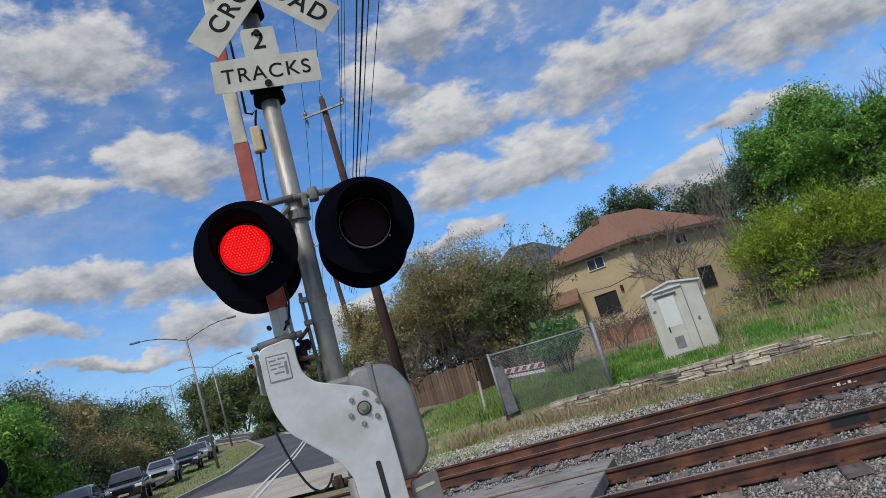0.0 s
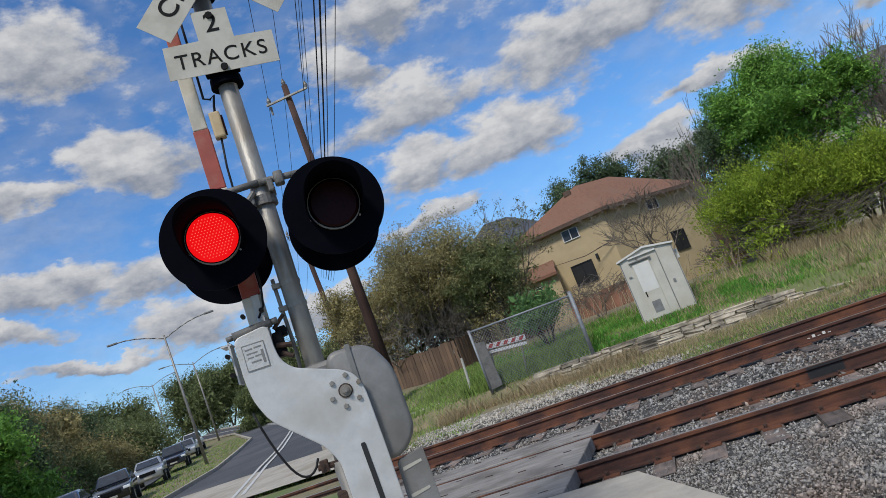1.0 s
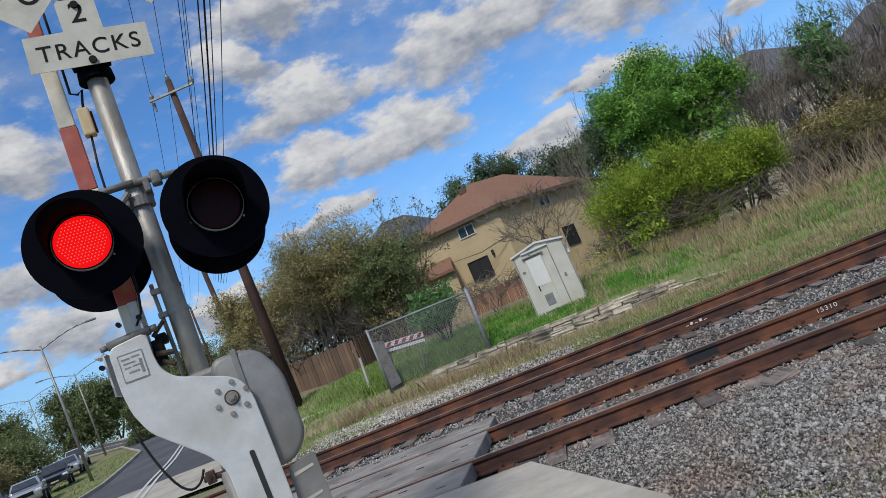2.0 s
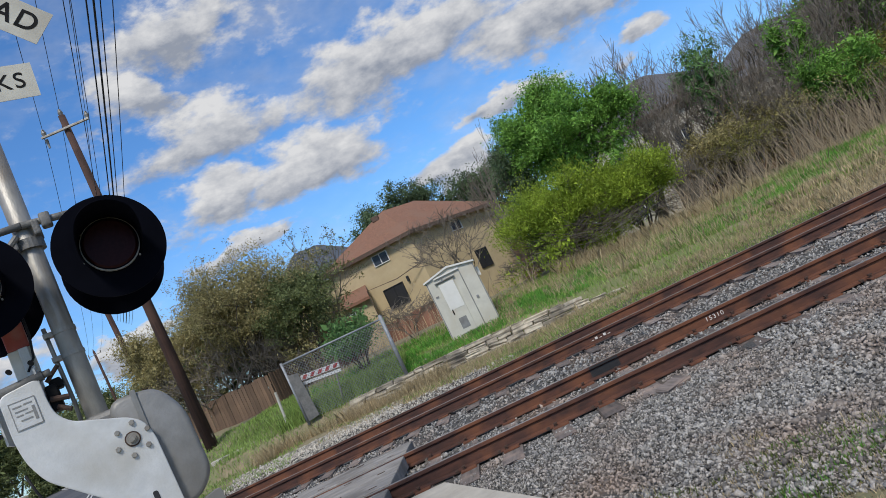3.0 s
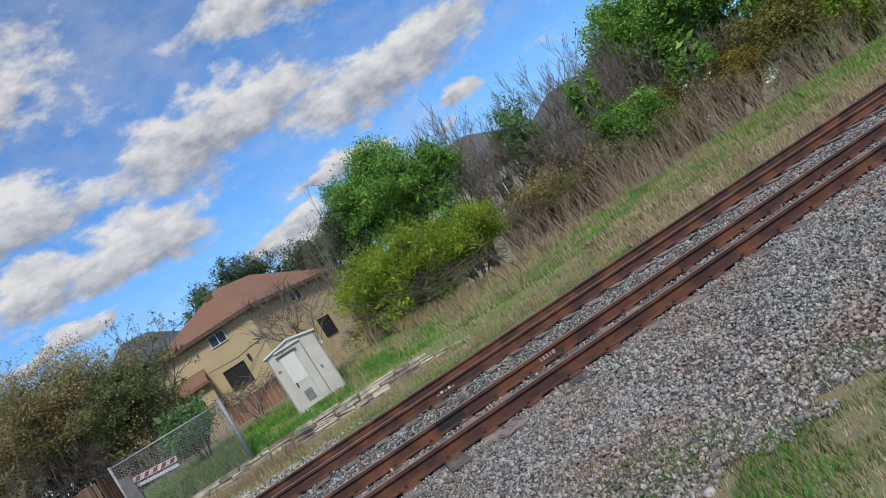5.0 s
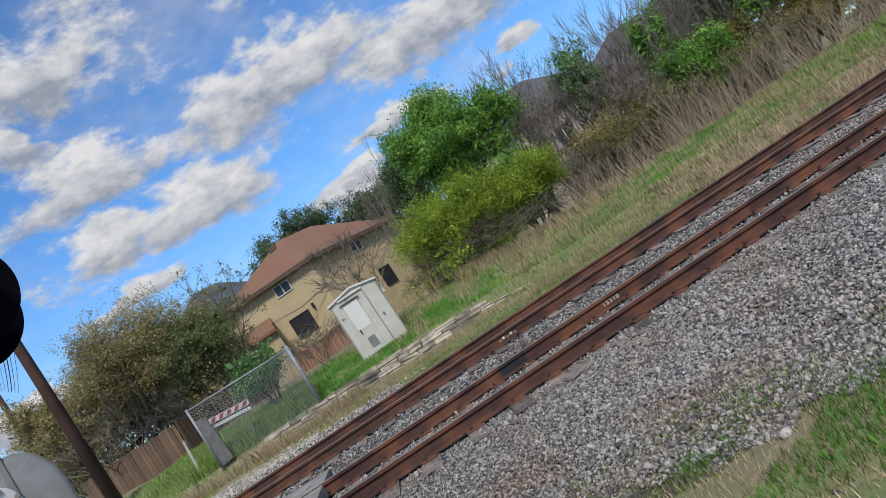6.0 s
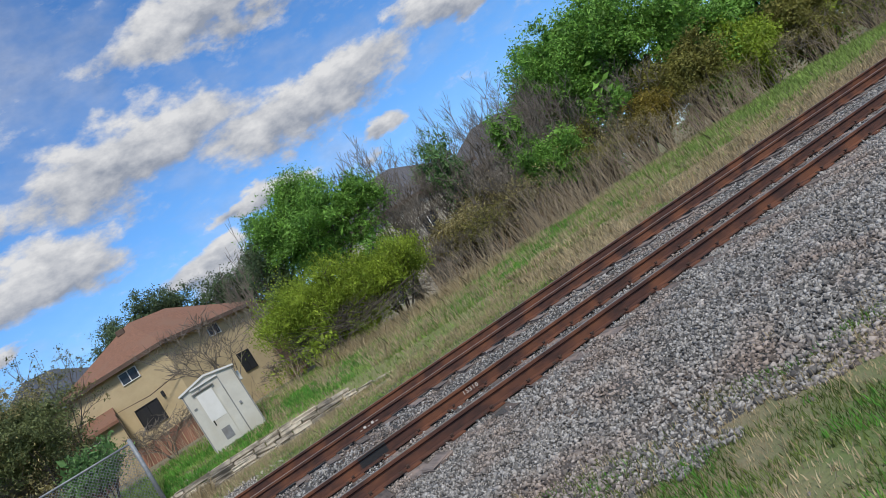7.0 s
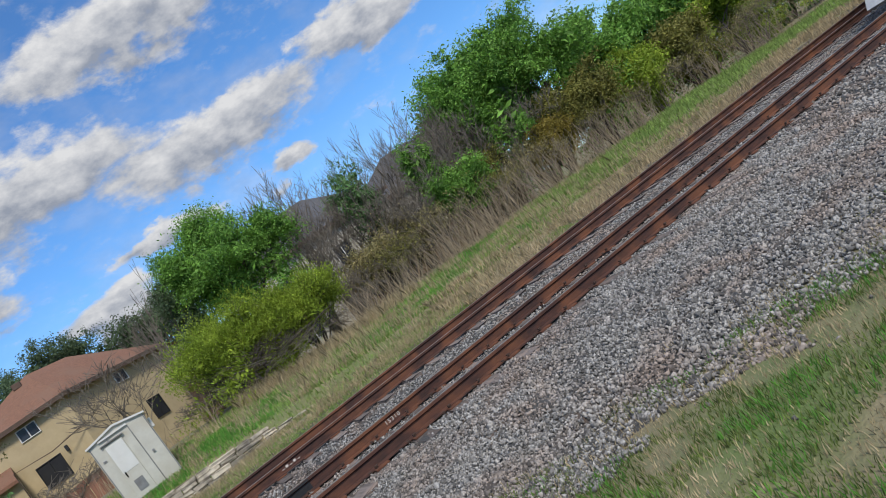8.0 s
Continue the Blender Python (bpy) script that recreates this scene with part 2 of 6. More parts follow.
L_DARK = mat("dark_live_oak_leaf", (0.20, 0.235, 0.095), (0.11, 0.14, 0.055), 1.5, 0.55, rnd=0.5, island=True, leaf=0.25)
L_OLIVE = mat("olive_leaf", (0.175, 0.182, 0.063), (0.112, 0.119, 0.042), 1.5, 0.65, rnd=0.4, island=True, leaf=0.25)
L_OAK = mat("olive_oak_leaf", (0.41, 0.35, 0.16), (0.26, 0.235, 0.105), 1.5, 0.6, rnd=0.5, island=True, leaf=0.35)
L_OAKG = mat("olive_gold_leaf", (0.240, 0.228, 0.054), (0.156, 0.156, 0.042), 1.5, 0.6, rnd=0.4, island=True, leaf=0.3)
L_FERN = mat("feathery_leaf", (0.17, 0.30, 0.10), (0.10, 0.20, 0.065), 1.5, 0.6, rnd=0.35, island=True, leaf=0.3)
L_OAKD = mat("grey_green_oak_leaf", (0.1219, 0.1781, 0.0844), (0.075, 0.1125, 0.0562), 1.5, 0.6, rnd=0.4, island=True, leaf=0.2)
L_GOLD = mat("golden_leaf", (0.286, 0.220, 0.039), (0.187, 0.154, 0.033), 1.5, 0.65, rnd=0.4, island=True, leaf=0.3)
L_BROWN = mat("brown_green_leaf", (0.24, 0.205, 0.1), (0.14, 0.12, 0.06), 1.5, 0.7, rnd=0.4, island=True, leaf=0.2)
G_GREEN = mat("green_grass_blade", (0.30, 0.43, 0.115), (0.20, 0.28, 0.075), 1.2, 0.7, rnd=0.4, island=True, leaf=0.35)
G_NEAR = mat("short_grass_blade", (0.185, 0.245, 0.065), (0.11, 0.15, 0.04), 1.2, 0.7, rnd=0.5, island=True, leaf=0.3)
G_DRY = mat("dry_grass_blade", (0.56, 0.45, 0.28), (0.40, 0.325, 0.19), 1.2, 0.85, rnd=0.35, island=True, leaf=0.3)
FENCEG = mat("dull_zinc", (0.30, 0.315, 0.33), (0.21, 0.22, 0.23), 12.0, 0.6, 0.3)
G_LUSH = mat("lush_weed_leaf", (0.16, 0.40, 0.06), (0.10, 0.27, 0.045), 1.2, 0.6, rnd=0.35, island=True, leaf=0.35)
CARBLK = mat("black_car_paint", (0.015, 0.016, 0.018), (0.012, 0.012, 0.014), 3.0, 0.25, 0.2, coat=0.8)
CARSIL = mat("silver_car_paint", (0.42, 0.44, 0.46), (0.38, 0.40, 0.42), 3.0, 0.3, 0.5, coat=0.8)
CARWHT = mat("white_car_paint", (0.75, 0.75, 0.75), (0.70, 0.70, 0.70), 3.0, 0.3, 0.0, coat=0.8)
CARBLU = mat("navy_car_paint", (0.03, 0.04, 0.07), (0.025, 0.03, 0.05), 3.0, 0.25, 0.3, coat=0.8)
TYRE = mat("tyre_rubber", (0.02, 0.02, 0.02), (0.03, 0.03, 0.03), 20.0, 0.9)
CHALK = mat("chalk_paint", (0.75, 0.72, 0.66), (0.62, 0.58, 0.52), 30.0, 0.9)
TAR = mat("black_tar", (0.012, 0.012, 0.014), (0.02, 0.02, 0.02), 20.0, 0.6)
BARRW = mat("barricade_white", (0.70, 0.70, 0.69), (0.6, 0.6, 0.6), 4.0, 0.5)
BARRR = mat("barricade_red", (0.42, 0.05, 0.045), (0.34, 0.04, 0.04), 4.0, 0.5)


def glow(name, c, s):
    m = bpy.data.materials.new(name)
    m.use_nodes = True
    p = m.node_tree.nodes["Principled BSDF"]
    p.inputs["Base Color"].default_value = (c[0] * 0.1, c[1] * 0.1, c[2] * 0.1, 1)
    p.inputs["Specular IOR Level"].default_value = 0.1
    p.inputs["Emission Color"].default_value = (*c, 1)
    p.inputs["Emission Strength"].default_value = s
    return m


LED = glow("red_led", (1.0, 0.006, 0.008), 0.95)
LEDHOT = glow("red_led_point", (1.0, 0.14, 0.10), 1.3)
LENSOFF = mat("dark_red_lens", (0.016, 0.003, 0.003), (0.024, 0.005, 0.005), 60.0, 0.3)

for m_, v_ in ((BLACKP, 0.03), (INK, 0.08), (LENSOFF, 0.08), (CABLE, 0.1)):
    m_.node_tree.nodes["Principled BSDF"].inputs["Specular IOR Level"].default_value = v_
GREYD = mat("dark_weathered_grey", (0.17, 0.165, 0.155), (0.10, 0.098, 0.092), 9.0, 0.6, 0.2, 0.2, 60)

# ---- mesh helpers ----


def part(name, bm, material, parent=None, label="", smooth=False):
    me = bpy.data.meshes.new(name)
    bm.normal_update()
    bm.to_mesh(me)
    bm.free()
    return mesh_part(name, me, material, parent, label, smooth)


def mesh_part(name, me, material, parent=None, label="", smooth=False):
    if material and not me.materials:
        me.materials.append(material)
    if smooth:
        me.polygons.foreach_set("use_smooth", [True] * len(me.polygons))
    ob = new(name, me)
    if parent:
        ob.parent = parent
    if label:
        ob["label"] = label
    return ob


def thing(name, label, category, m=None, group="", kind=""):
    ob = new(name)
    ob.empty_display_size = 0.2
    if m is not None:
        ob.matrix_basis = m
    return tagged(ob, label, category, group, kind)


def box(bm, lo, hi, bevel=0.0, m=None):
    r = bmesh.ops.create_cube(bm, size=1.0)
    vs = r["verts"]
    for v in vs:
        v.co = Vector([lo[i] + (v.co[i] + 0.5) * (hi[i] - lo[i]) for i in range(3)])
    if bevel:
        es = list({e for v in vs for e in v.link_edges})
        rb = bmesh.ops.bevel(bm, geom=es, offset=bevel, segments=2, affect="EDGES", profile=0.5)
        vs = list(set(vs) & set(bm.verts)) + [v for v in rb["verts"]]
        vs = list({v for v in vs if v.is_valid})
    if m is not None:
        bmesh.ops.transform(bm, matrix=m, verts=vs)
    return vs


def tube(bm, p0, p1, r0, r1=None, n=12, caps=True):
    p0, p1 = Vector(p0), Vector(p1)
    r1 = r0 if r1 is None else r1
    d = p1 - p0
    res = bmesh.ops.create_cone(bm, cap_ends=caps, segments=n, radius1=r0, radius2=r1, depth=d.length)
    q = d.to_track_quat("Z", "Y").to_matrix().to_4x4()
    bmesh.ops.transform(bm, matrix=Matrix.Translation((p0 + p1) / 2) @ q, verts=res["verts"])
    return res["verts"]


def prism(bm, outline, y0, y1, bevel=0.0):
    """An outline in x, z pushed from y0 to y1."""
    f = bm.faces.new([bm.verts.new((x, y0, z)) for x, z in outline])
    r = bmesh.ops.extrude_face_region(bm, geom=[f])
    vs = [v for v in r["geom"] if isinstance(v, bmesh.types.BMVert)]
    bmesh.ops.translate(bm, verts=vs, vec=(0, y1 - y0, 0))
    bmesh.ops.recalc_face_normals(bm, faces=bm.faces)
    if bevel:
        es = [e for e in bm.edges if abs(e.verts[0].co.y - e.verts[1].co.y) < 1e-6]
        bmesh.ops.bevel(bm, geom=es, offset=bevel, segments=2, affect="EDGES", profile=0.5)


def rounded(pts, r, n=4):
    """Rounds the corners of an outline."""
    out, k = [], len(pts)
    for i in range(k):
        p, a0, b0 = Vector(pts[i]), Vector(pts[i - 1]), Vector(pts[(i + 1) % k])
        ra = min(r, (a0 - p).length * 0.45, (b0 - p).length * 0.45)
        s, t_ = p + (a0 - p).normalized() * ra, p + (b0 - p).normalized() * ra
        for j in range(n + 1):
            u = j / n
            out.append(tuple(s * (1 - u) ** 2 + p * 2 * u * (1 - u) + t_ * u * u))
    return out


def raw_mesh(name, verts, faces_flat, per):
    """A mesh from arrays: per corners to each face."""
    me = bpy.data.meshes.new(name)
    nf = len(faces_flat) // per
    me.vertices.add(len(verts))
    me.vertices.foreach_set("co", np.ascontiguousarray(verts, dtype=np.float32).ravel())
    me.loops.add(nf * per)
    me.loops.foreach_set("vertex_index", np.ascontiguousarray(faces_flat, dtype=np.int32))
    me.polygons.add(nf)
    me.polygons.foreach_set("loop_start", np.arange(0, nf * per, per, dtype=np.int32))
    me.update(calc_edges=True)
    return me


def wire(name, pts, r, material, parent=None, label="", n=6):
    """One unbroken round cord through the points."""
    pts = [Vector(p) for p in pts]
    bm = bmesh.new()
    rings = []
    for i, p in enumerate(pts):
        d = (pts[min(i + 1, len(pts) - 1)] - pts[max(i - 1, 0)]).normalized()
        ref = Vector((0, 1, 0)) if abs(d.y) < 0.8 else Vector((1, 0, 0))
        u = d.cross(ref).normalized()
        v = d.cross(u)
        rings.append([bm.verts.new(p + (u * math.cos(2 * math.pi * k / n) + v * math.sin(2 * math.pi * k / n)) * r) for k in range(n)])
    for r0, r1 in zip(rings, rings[1:]):
        for k in range(n):
            bm.faces.new((r0[k], r0[(k + 1) % n], r1[(k + 1) % n], r1[k]))
    bm.faces.new(rings[0])
    bm.faces.new(rings[-1])
    bmesh.ops.recalc_face_normals(bm, faces=bm.faces)
    return part(name, bm, material, parent, label, smooth=True)


def letters(text, size, loc_m, material, parent, name="lettering", depth=0.002, bold=0.0):
    cu = bpy.data.curves.new(name, "FONT")
    cu.body, cu.size, cu.extrude, cu.align_x, cu.align_y, cu.offset = text, size, depth, "CENTER", "CENTER", bold
    cu.space_character = 1.18
    tmp = new("tmp", cu)
    dg = bpy.context.evaluated_depsgraph_get()
    me = bpy.data.meshes.new_from_object(tmp.evaluated_get(dg))
    bpy.data.objects.remove(tmp)
    me.materials.clear()
    row = new(name)
    row.parent, row.matrix_basis = parent, loc_m
    bm = bmesh.new()
    bm.from_mesh(me)
    bm.verts.ensure_lookup_table()
    seen = set()
    for v0 in bm.verts:
        if v0.index in seen:
            continue
        todo, island = [v0], []
        seen.add(v0.index)
        while todo:
            v = todo.pop()
            island.append(v)
            for e_ in v.link_edges:
                o = e_.other_vert(v)
                if o.index not in seen:
                    seen.add(o.index)
                    todo.append(o)
        one = bmesh.new()
        made = {v.index: one.verts.new(v.co) for v in island}
        for f_ in {f_ for v in island for f_ in v.link_faces}:
            one.faces.new([made[v.index] for v in f_.verts])
        part("letter", one, material, row)
    bm.free()
    return row


# ---- ground ----
def lerp_at(v, xs, ys):
    return float(np.interp(v, xs, ys))


EDGE_Y = (-14, -3, 6.4, 14, 24, 43, 62, 90, 140)
EDGE_X = (2, -2.2, -7, -11, -16, -27, -43, -75, -140)


def smooth01(v):
    v = min(max(v, 0.0), 1.0)
    return v * v * (3 - 2 * v)


def road_z(x, y):
    return 0.00033 * min(max(0.0, math.hypot(x - 1.7, y + 7.8) - 8), 100.0) ** 2


def height(x, y):
    far = lerp_at(y, (-60, -5, -3.6, -2.5, 7.0, 7.75, 8.5, 9.42, 9.62, 9.9, 13, 18, 30, 80, 300), (-0.3, -0.27, -0.36, -0.42, -0.40, -0.14, 0.0, 0.06, 0.40, 0.46, 0.92, 1.15, 0.9, 1.6, 3.0))
    if y > 9:
        drop = lerp_at(x, (4.4, 6, 16, 26, 34, 60), (0, 0.12, 0.28, 0.42, 0.75, 0.8))
        far -= drop * smooth01((y - 9) / 1.0) * (1.0 if y < 30 else 0.5)
    k = smooth01((lerp_at(y, EDGE_Y, EDGE_X) + 3.2 - x) / 2.6)
    near = smooth01((0.6 - x) / 1.6) if y < 7 else 0.0
    z = far + (road_z(x, y) - 0.06 - far) * k
    if y < -0.9:
        z = z + (-0.10 - z) * near * smooth01((y + 7) / 2)
    bump = noise.noise(Vector((x * 0.35, y * 0.35, 0))) * 0.05 + noise.noise(Vector((x * 1.3, y * 1.3, 3))) * 0.025
    return z + (bump * (1 - k) if y < -4.2 or y > 9.9 else 0.0)


def ground_sheet():
    xs = np.unique(np.concatenate([np.linspace(-400, -60, 18), np.linspace(-60, -12, 40), np.linspace(-12, 34, 150), np.linspace(34, 90, 36), np.linspace(90, 600, 18)]))
    ys = np.unique(np.concatenate([np.linspace(-80, -12, 14), np.linspace(-12, 20, 130), np.linspace(9.2, 10.0, 11), np.linspace(20, 90, 50), np.linspace(90, 700, 20)]))
    v = np.array([(x, y, height(x, y)) for y in ys for x in xs])
    nx, ny = len(xs), len(ys)
    i = np.arange(nx - 1)[None, :] + np.arange(ny - 1)[:, None] * nx
    f = np.stack([i, i + 1, i + 1 + nx, i + nx], -1).ravel()
    ob = mesh_part("ground", raw_mesh("ground", v, f, 4), SOIL, smooth=True)
    tagged(ob, "rough earth verge with thin grass on both sides of the line", "ground", kind="structure")


ground_sheet()


def strip(name, left, right, material, lift, label, category, step=2.0, thick=0.0):
    """A paved strip between two edge lines that lies on the land."""
    bm = bmesh.new()
    rows = []
    for (ax, ay), (bx, by), (cx, cy), (dx, dy) in zip(left, right, left[1:], right[1:]):
        k = max(2, int(math.hypot(cx - ax, cy - ay) / step))
        for j in range(k):
            u = j / k
            rows.append(((ax + (cx - ax) * u, ay + (cy - ay) * u), (bx + (dx - bx) * u, by + (dy - by) * u)))
    rows.append((left[-1], right[-1]))
    grid = []
    for l_, r_ in rows:
        row = []
        for j in range(5):
            u = j / 4
            x, y = l_[0] + (r_[0] - l_[0]) * u, l_[1] + (r_[1] - l_[1]) * u
            row.append(bm.verts.new((x, y, road_z(x, y) + lift)))
        grid.append(row)
    for r0, r1 in zip(grid, grid[1:]):
        for j in range(4):
            bm.faces.new((r0[j], r0[j + 1], r1[j + 1], r1[j]))
    if thick:
        r = bmesh.ops.extrude_face_region(bm, geom=list(bm.faces))
        bmesh.ops.translate(bm, verts=[q for q in r["geom"] if isinstance(q, bmesh.types.BMVert)], vec=(0, 0, thick))
    bmesh.ops.recalc_face_normals(bm, faces=bm.faces)
    return tagged(part(name, bm, material), label, category, kind="structure")


RE = [(-7.6, 7.2), (-11, 14), (-16, 24), (-27, 43), (-43, 62), (-75, 88)]
LE = [(-16.2, 8.6), (-18.5, 14.5), (-22.2, 23), (-33, 42), (-47.5, 60), (-77, 80)]
strip("road", LE[1:], RE[1:], ASPH, 0.02, "dark grey asphalt road curving uphill away from the crossing", "road")
strip("pavement", [(-16.2, 8.2), (-18.5, 14.5)], [(-6.0, 7.2), (-9.6, 13.6)], CONC, 0.035, "pale worn concrete apron beside the rails", "pavement")
mid = [(-10.6, 8.4), (-14.6, 15.6), (-18.2, 22.5), (-29.5, 43), (-44, 60.5), (-75.6, 85)]
for off in (0.0, 0.32):
    strip("road_marking", [(x - 0.11 + off, y - 0.05) for x, y in mid], [(x + off, y) for x, y in mid], PAINTW, 0.05, "one of two solid white centre lines", "road marking")
strip("kerb", [(x - 0.16, y - 0.06) for x, y in LE], LE, CONC, 0.0, "pale concrete kerb beside the grass median", "kerb", thick=0.17)
strip("kerb", [(x, y) for x, y in RE[1:]], [(x + 0.16, y + 0.06) for x, y in RE[1:]], CONC, 0.0, "pale concrete kerb at the verge", "kerb", thick=0.17)
LC = [(-20.5, 7.5), (-25, 14), (-29.5, 21.5), (-34.5, 29.5), (-40, 38), (-48, 49), (-63, 62)]
strip("road", [(x - 4.5, y + 3.0) for x, y in LC], [(x + 3.4, y - 2.2) for x, y in LC], ASPH, 0.03, "second carriageway beyond the grass median", "road")

# ---- ballast bed ----
def bed_z(y):
    return lerp_at(y, (-4.6, -3.4, -1.6, -0.8, 2.3, 2.9, 3.5, 6.6, 7.2, 8.4), (-0.40, -0.31, -0.235, -0.205, -0.205, -0.22, -0.19, -0.18, -0.15, -0.03))


# sheet below the loose stones; its dark colour paints the shaded gaps
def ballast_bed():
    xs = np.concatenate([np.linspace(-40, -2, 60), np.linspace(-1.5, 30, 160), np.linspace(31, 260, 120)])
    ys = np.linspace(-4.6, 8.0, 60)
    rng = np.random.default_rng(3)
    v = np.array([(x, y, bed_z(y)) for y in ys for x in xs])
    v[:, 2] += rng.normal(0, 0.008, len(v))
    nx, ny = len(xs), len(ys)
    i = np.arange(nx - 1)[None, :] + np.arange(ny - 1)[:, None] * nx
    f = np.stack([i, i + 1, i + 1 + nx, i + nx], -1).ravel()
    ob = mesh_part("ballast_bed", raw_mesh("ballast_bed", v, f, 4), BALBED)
    tagged(ob, "ballast bed under the two tracks, coloured dark as the shade between the grey stones", "ballast", kind="structure")


ballast_bed()
ICO_V = np.array([(1, 0, 0), (-1, 0, 0), (0, 1, 0), (0, -1, 0), (0, 0, 1), (0, 0, -1)], dtype=float) * 1.15
ICO_F = np.array([(0, 2, 4), (2, 1, 4), (1, 3, 4), (3, 0, 4), (2, 0, 5), (1, 2, 5), (3, 1, 5), (0, 3, 5)])


def edge_y(x):
    return lerp_at(x, (1.5, 2.5, 3.6, 4.5, 5.4, 6.4, 9, 14, 40), (-2.9, -2.95, -3.12, -3.5, -3.98, -4.38, -4.7, -4.9, -5.0))


def stones(name, n, xr, yr, size, material, label, seed, zfun, xpow=1.0, skip_ties=False):
    rng = np.random.default_rng(seed)
    x = xr[0] + (xr[1] - xr[0]) * rng.random(n) ** xpow
    y = rng.uniform(yr[0], yr[1], n)
    if skip_ties:
        keep = ~(((x - TIE_X0) % TIE_STEP < 0.25) & (rng.random(n) < np.where(y > 0.05, 0.5, 0.96)) & (y > -0.45 - 0.22 * np.sin(np.floor((x - TIE_X0) / TIE_STEP) * 2.4)))
        x, y = x[keep], y[keep]
    if yr[0] < -3:
        keep = np.array([b_ > edge_y(a_) - 0.72 + 0.5 * noise.noise(Vector((a_ * 1.7, b_ * 1.7, 1))) - 0.25 * noise.noise(Vector((a_ * 5.0, b_ * 5.0, 2))) for a_, b_ in zip(x, y)]) | (rng.random(len(x)) < 0.004)
        x, y = x[keep], y[keep]
    if seed == 11:
        keep = rng.random(len(x)) < np.interp(x, (1.0, 2.2, 3.9), (0.3, 0.4, 1.0))
        x, y = x[keep], y[keep]
    n = len(x)
    z = np.array([zfun(a_, b_) for a_, b_ in zip(x, y)]) + rng.normal(0, 0.008, n)
    s = size * rng.lognormal(0, 0.24, n) * 0.5
    s3 = s[:, None] * rng.uniform(0.55, 1.25, (n, 3))
    s3[:, 2] *= 0.75
    v = (ICO_V[None] + rng.uniform(-0.42, 0.42, (n, 6, 3))) * s3[:, None, :]
    q = rng.normal(size=(n, 4))
    q /= np.linalg.norm(q, axis=1)[:, None]
    a_, b_, c_, d_ = q.T
    rot = np.array([[1 - 2 * (c_ * c_ + d_ * d_), 2 * (b_ * c_ - d_ * a_), 2 * (b_ * d_ + c_ * a_)],
                    [2 * (b_ * c_ + d_ * a_), 1 - 2 * (b_ * b_ + d_ * d_), 2 * (c_ * d_ - b_ * a_)],
                    [2 * (b_ * d_ - c_ * a_), 2 * (c_ * d_ + b_ * a_), 1 - 2 * (b_ * b_ + c_ * c_)]]).transpose(2, 0, 1)
    v = np.einsum("nij,nkj->nki", rot, v) + np.stack([x, y, z + s * 0.25], 1)[:, None, :]
    f = (ICO_F[None] + 6 * np.arange(n)[:, None, None]).ravel()
    ob = mesh_part(name, raw_mesh(name, v.reshape(-1, 3), f, 3), material)
    return tagged(ob, label, "gravel", kind="stuff")


TIE_STEP, TIE_X0 = 0.53, -19.9
bz = lambda x, y: bed_z(y) if y > -3.2 else max(bed_z(y), height(x, y))
stones("gravel", 98000, (0.6, 11), (-5.4, -0.12), 0.036, STONE, "loose grey and pinkish ballast stones beside the near rail", 11, bz, 1.0, True)
stones("gravel", 42000, (0.75, 4.0), (-4.2, -0.12), 0.0205, STONE, "fine grey crushed stone beside the concrete walk", 18, bz, 1.0, True)
stones("gravel", 17000, (11, 40), (-5.5, -0.12), 0.052, STONE, "loose grey ballast stones beside the near rail", 12, bz, 1.6)
stones("gravel", 15000, (-0.2, 24), (0.1, 1.42), 0.036, STONE, "grey ballast stones between the rails", 13, bz, 1.3, True)
stones("gravel", 30000, (-3.5, 22), (1.6, 4.2), 0.040, STONE, "grey ballast stones between the two tracks", 14, bz)
stones("gravel", 7000, (22, 60), (1.6, 4.2), 0.075, STONE, "grey ballast stones between the two tracks", 15, bz, 1.4)
stones("gravel", 9500, (-10, 1.8), (5.9, 8.1), 0.047, LIMEST, "pale gravel on the shoulder beyond the far rail", 16, bz)
stones("gravel", 4000, (-5.2, -0.9), (7.9, 8.6), 0.05, LIMEST, "pale gravel spread below the gate", 17, lambda x, y: max(bed_z(y), height(x, y)))

# ---- rails and ties ----
RAIL = [(-0.07, -0.178), (-0.07, -0.165), (-0.012, -0.148), (-0.009, -0.05), (-0.036, -0.036), (-0.036, -0.006), (-0.030, 0.0)]
RAIL = RAIL + [(-x, z) for x, z in reversed(RAIL)]


def make_rail(parent, y, x0, x1):
    bm = bmesh.new()
    secs = []
    for x in np.linspace(x0, x1, 30):
        secs.append([bm.verts.new((x, y + a_, b_)) for a_, b_ in RAIL])
    k = len(RAIL)
    for s0, s1 in zip(secs, secs[1:]):
        for j in range(k):
            bm.faces.new((s0[j], s0[(j + 1) % k], s1[(j + 1) % k], s1[j]))
    for s in (secs[0], secs[-1]):
        bm.faces.new(s)
    bmesh.ops.recalc_face_normals(bm, faces=bm.faces)
    rail = part("rail", bm, RUST, parent, "rust-brown steel rail")
    bm = bmesh.new()
    box(bm, (x0, y - 0.024, 0.0005), (x1, y + 0.024, 0.003))
    part("running_surface", bm, RAILTOP, rail, "dull worn rail head")
    return rail


def tie_mesh(seed):
    rng = random.Random(seed)
    bm = bmesh.new()
    box(bm, (-0.115, -1.38, -0.17), (0.115, 1.34, 0.0), 0.012)
    for v in bm.verts:
        v.co += Vector((rng.uniform(-1, 1) * 0.012, rng.uniform(-1, 1) * 0.04, rng.uniform(-1, 1) * 0.008))
    me = bpy.data.meshes.new("tie")
    bm.to_mesh(me)
    bm.free()
    me.materials.append(TIE)
    return me


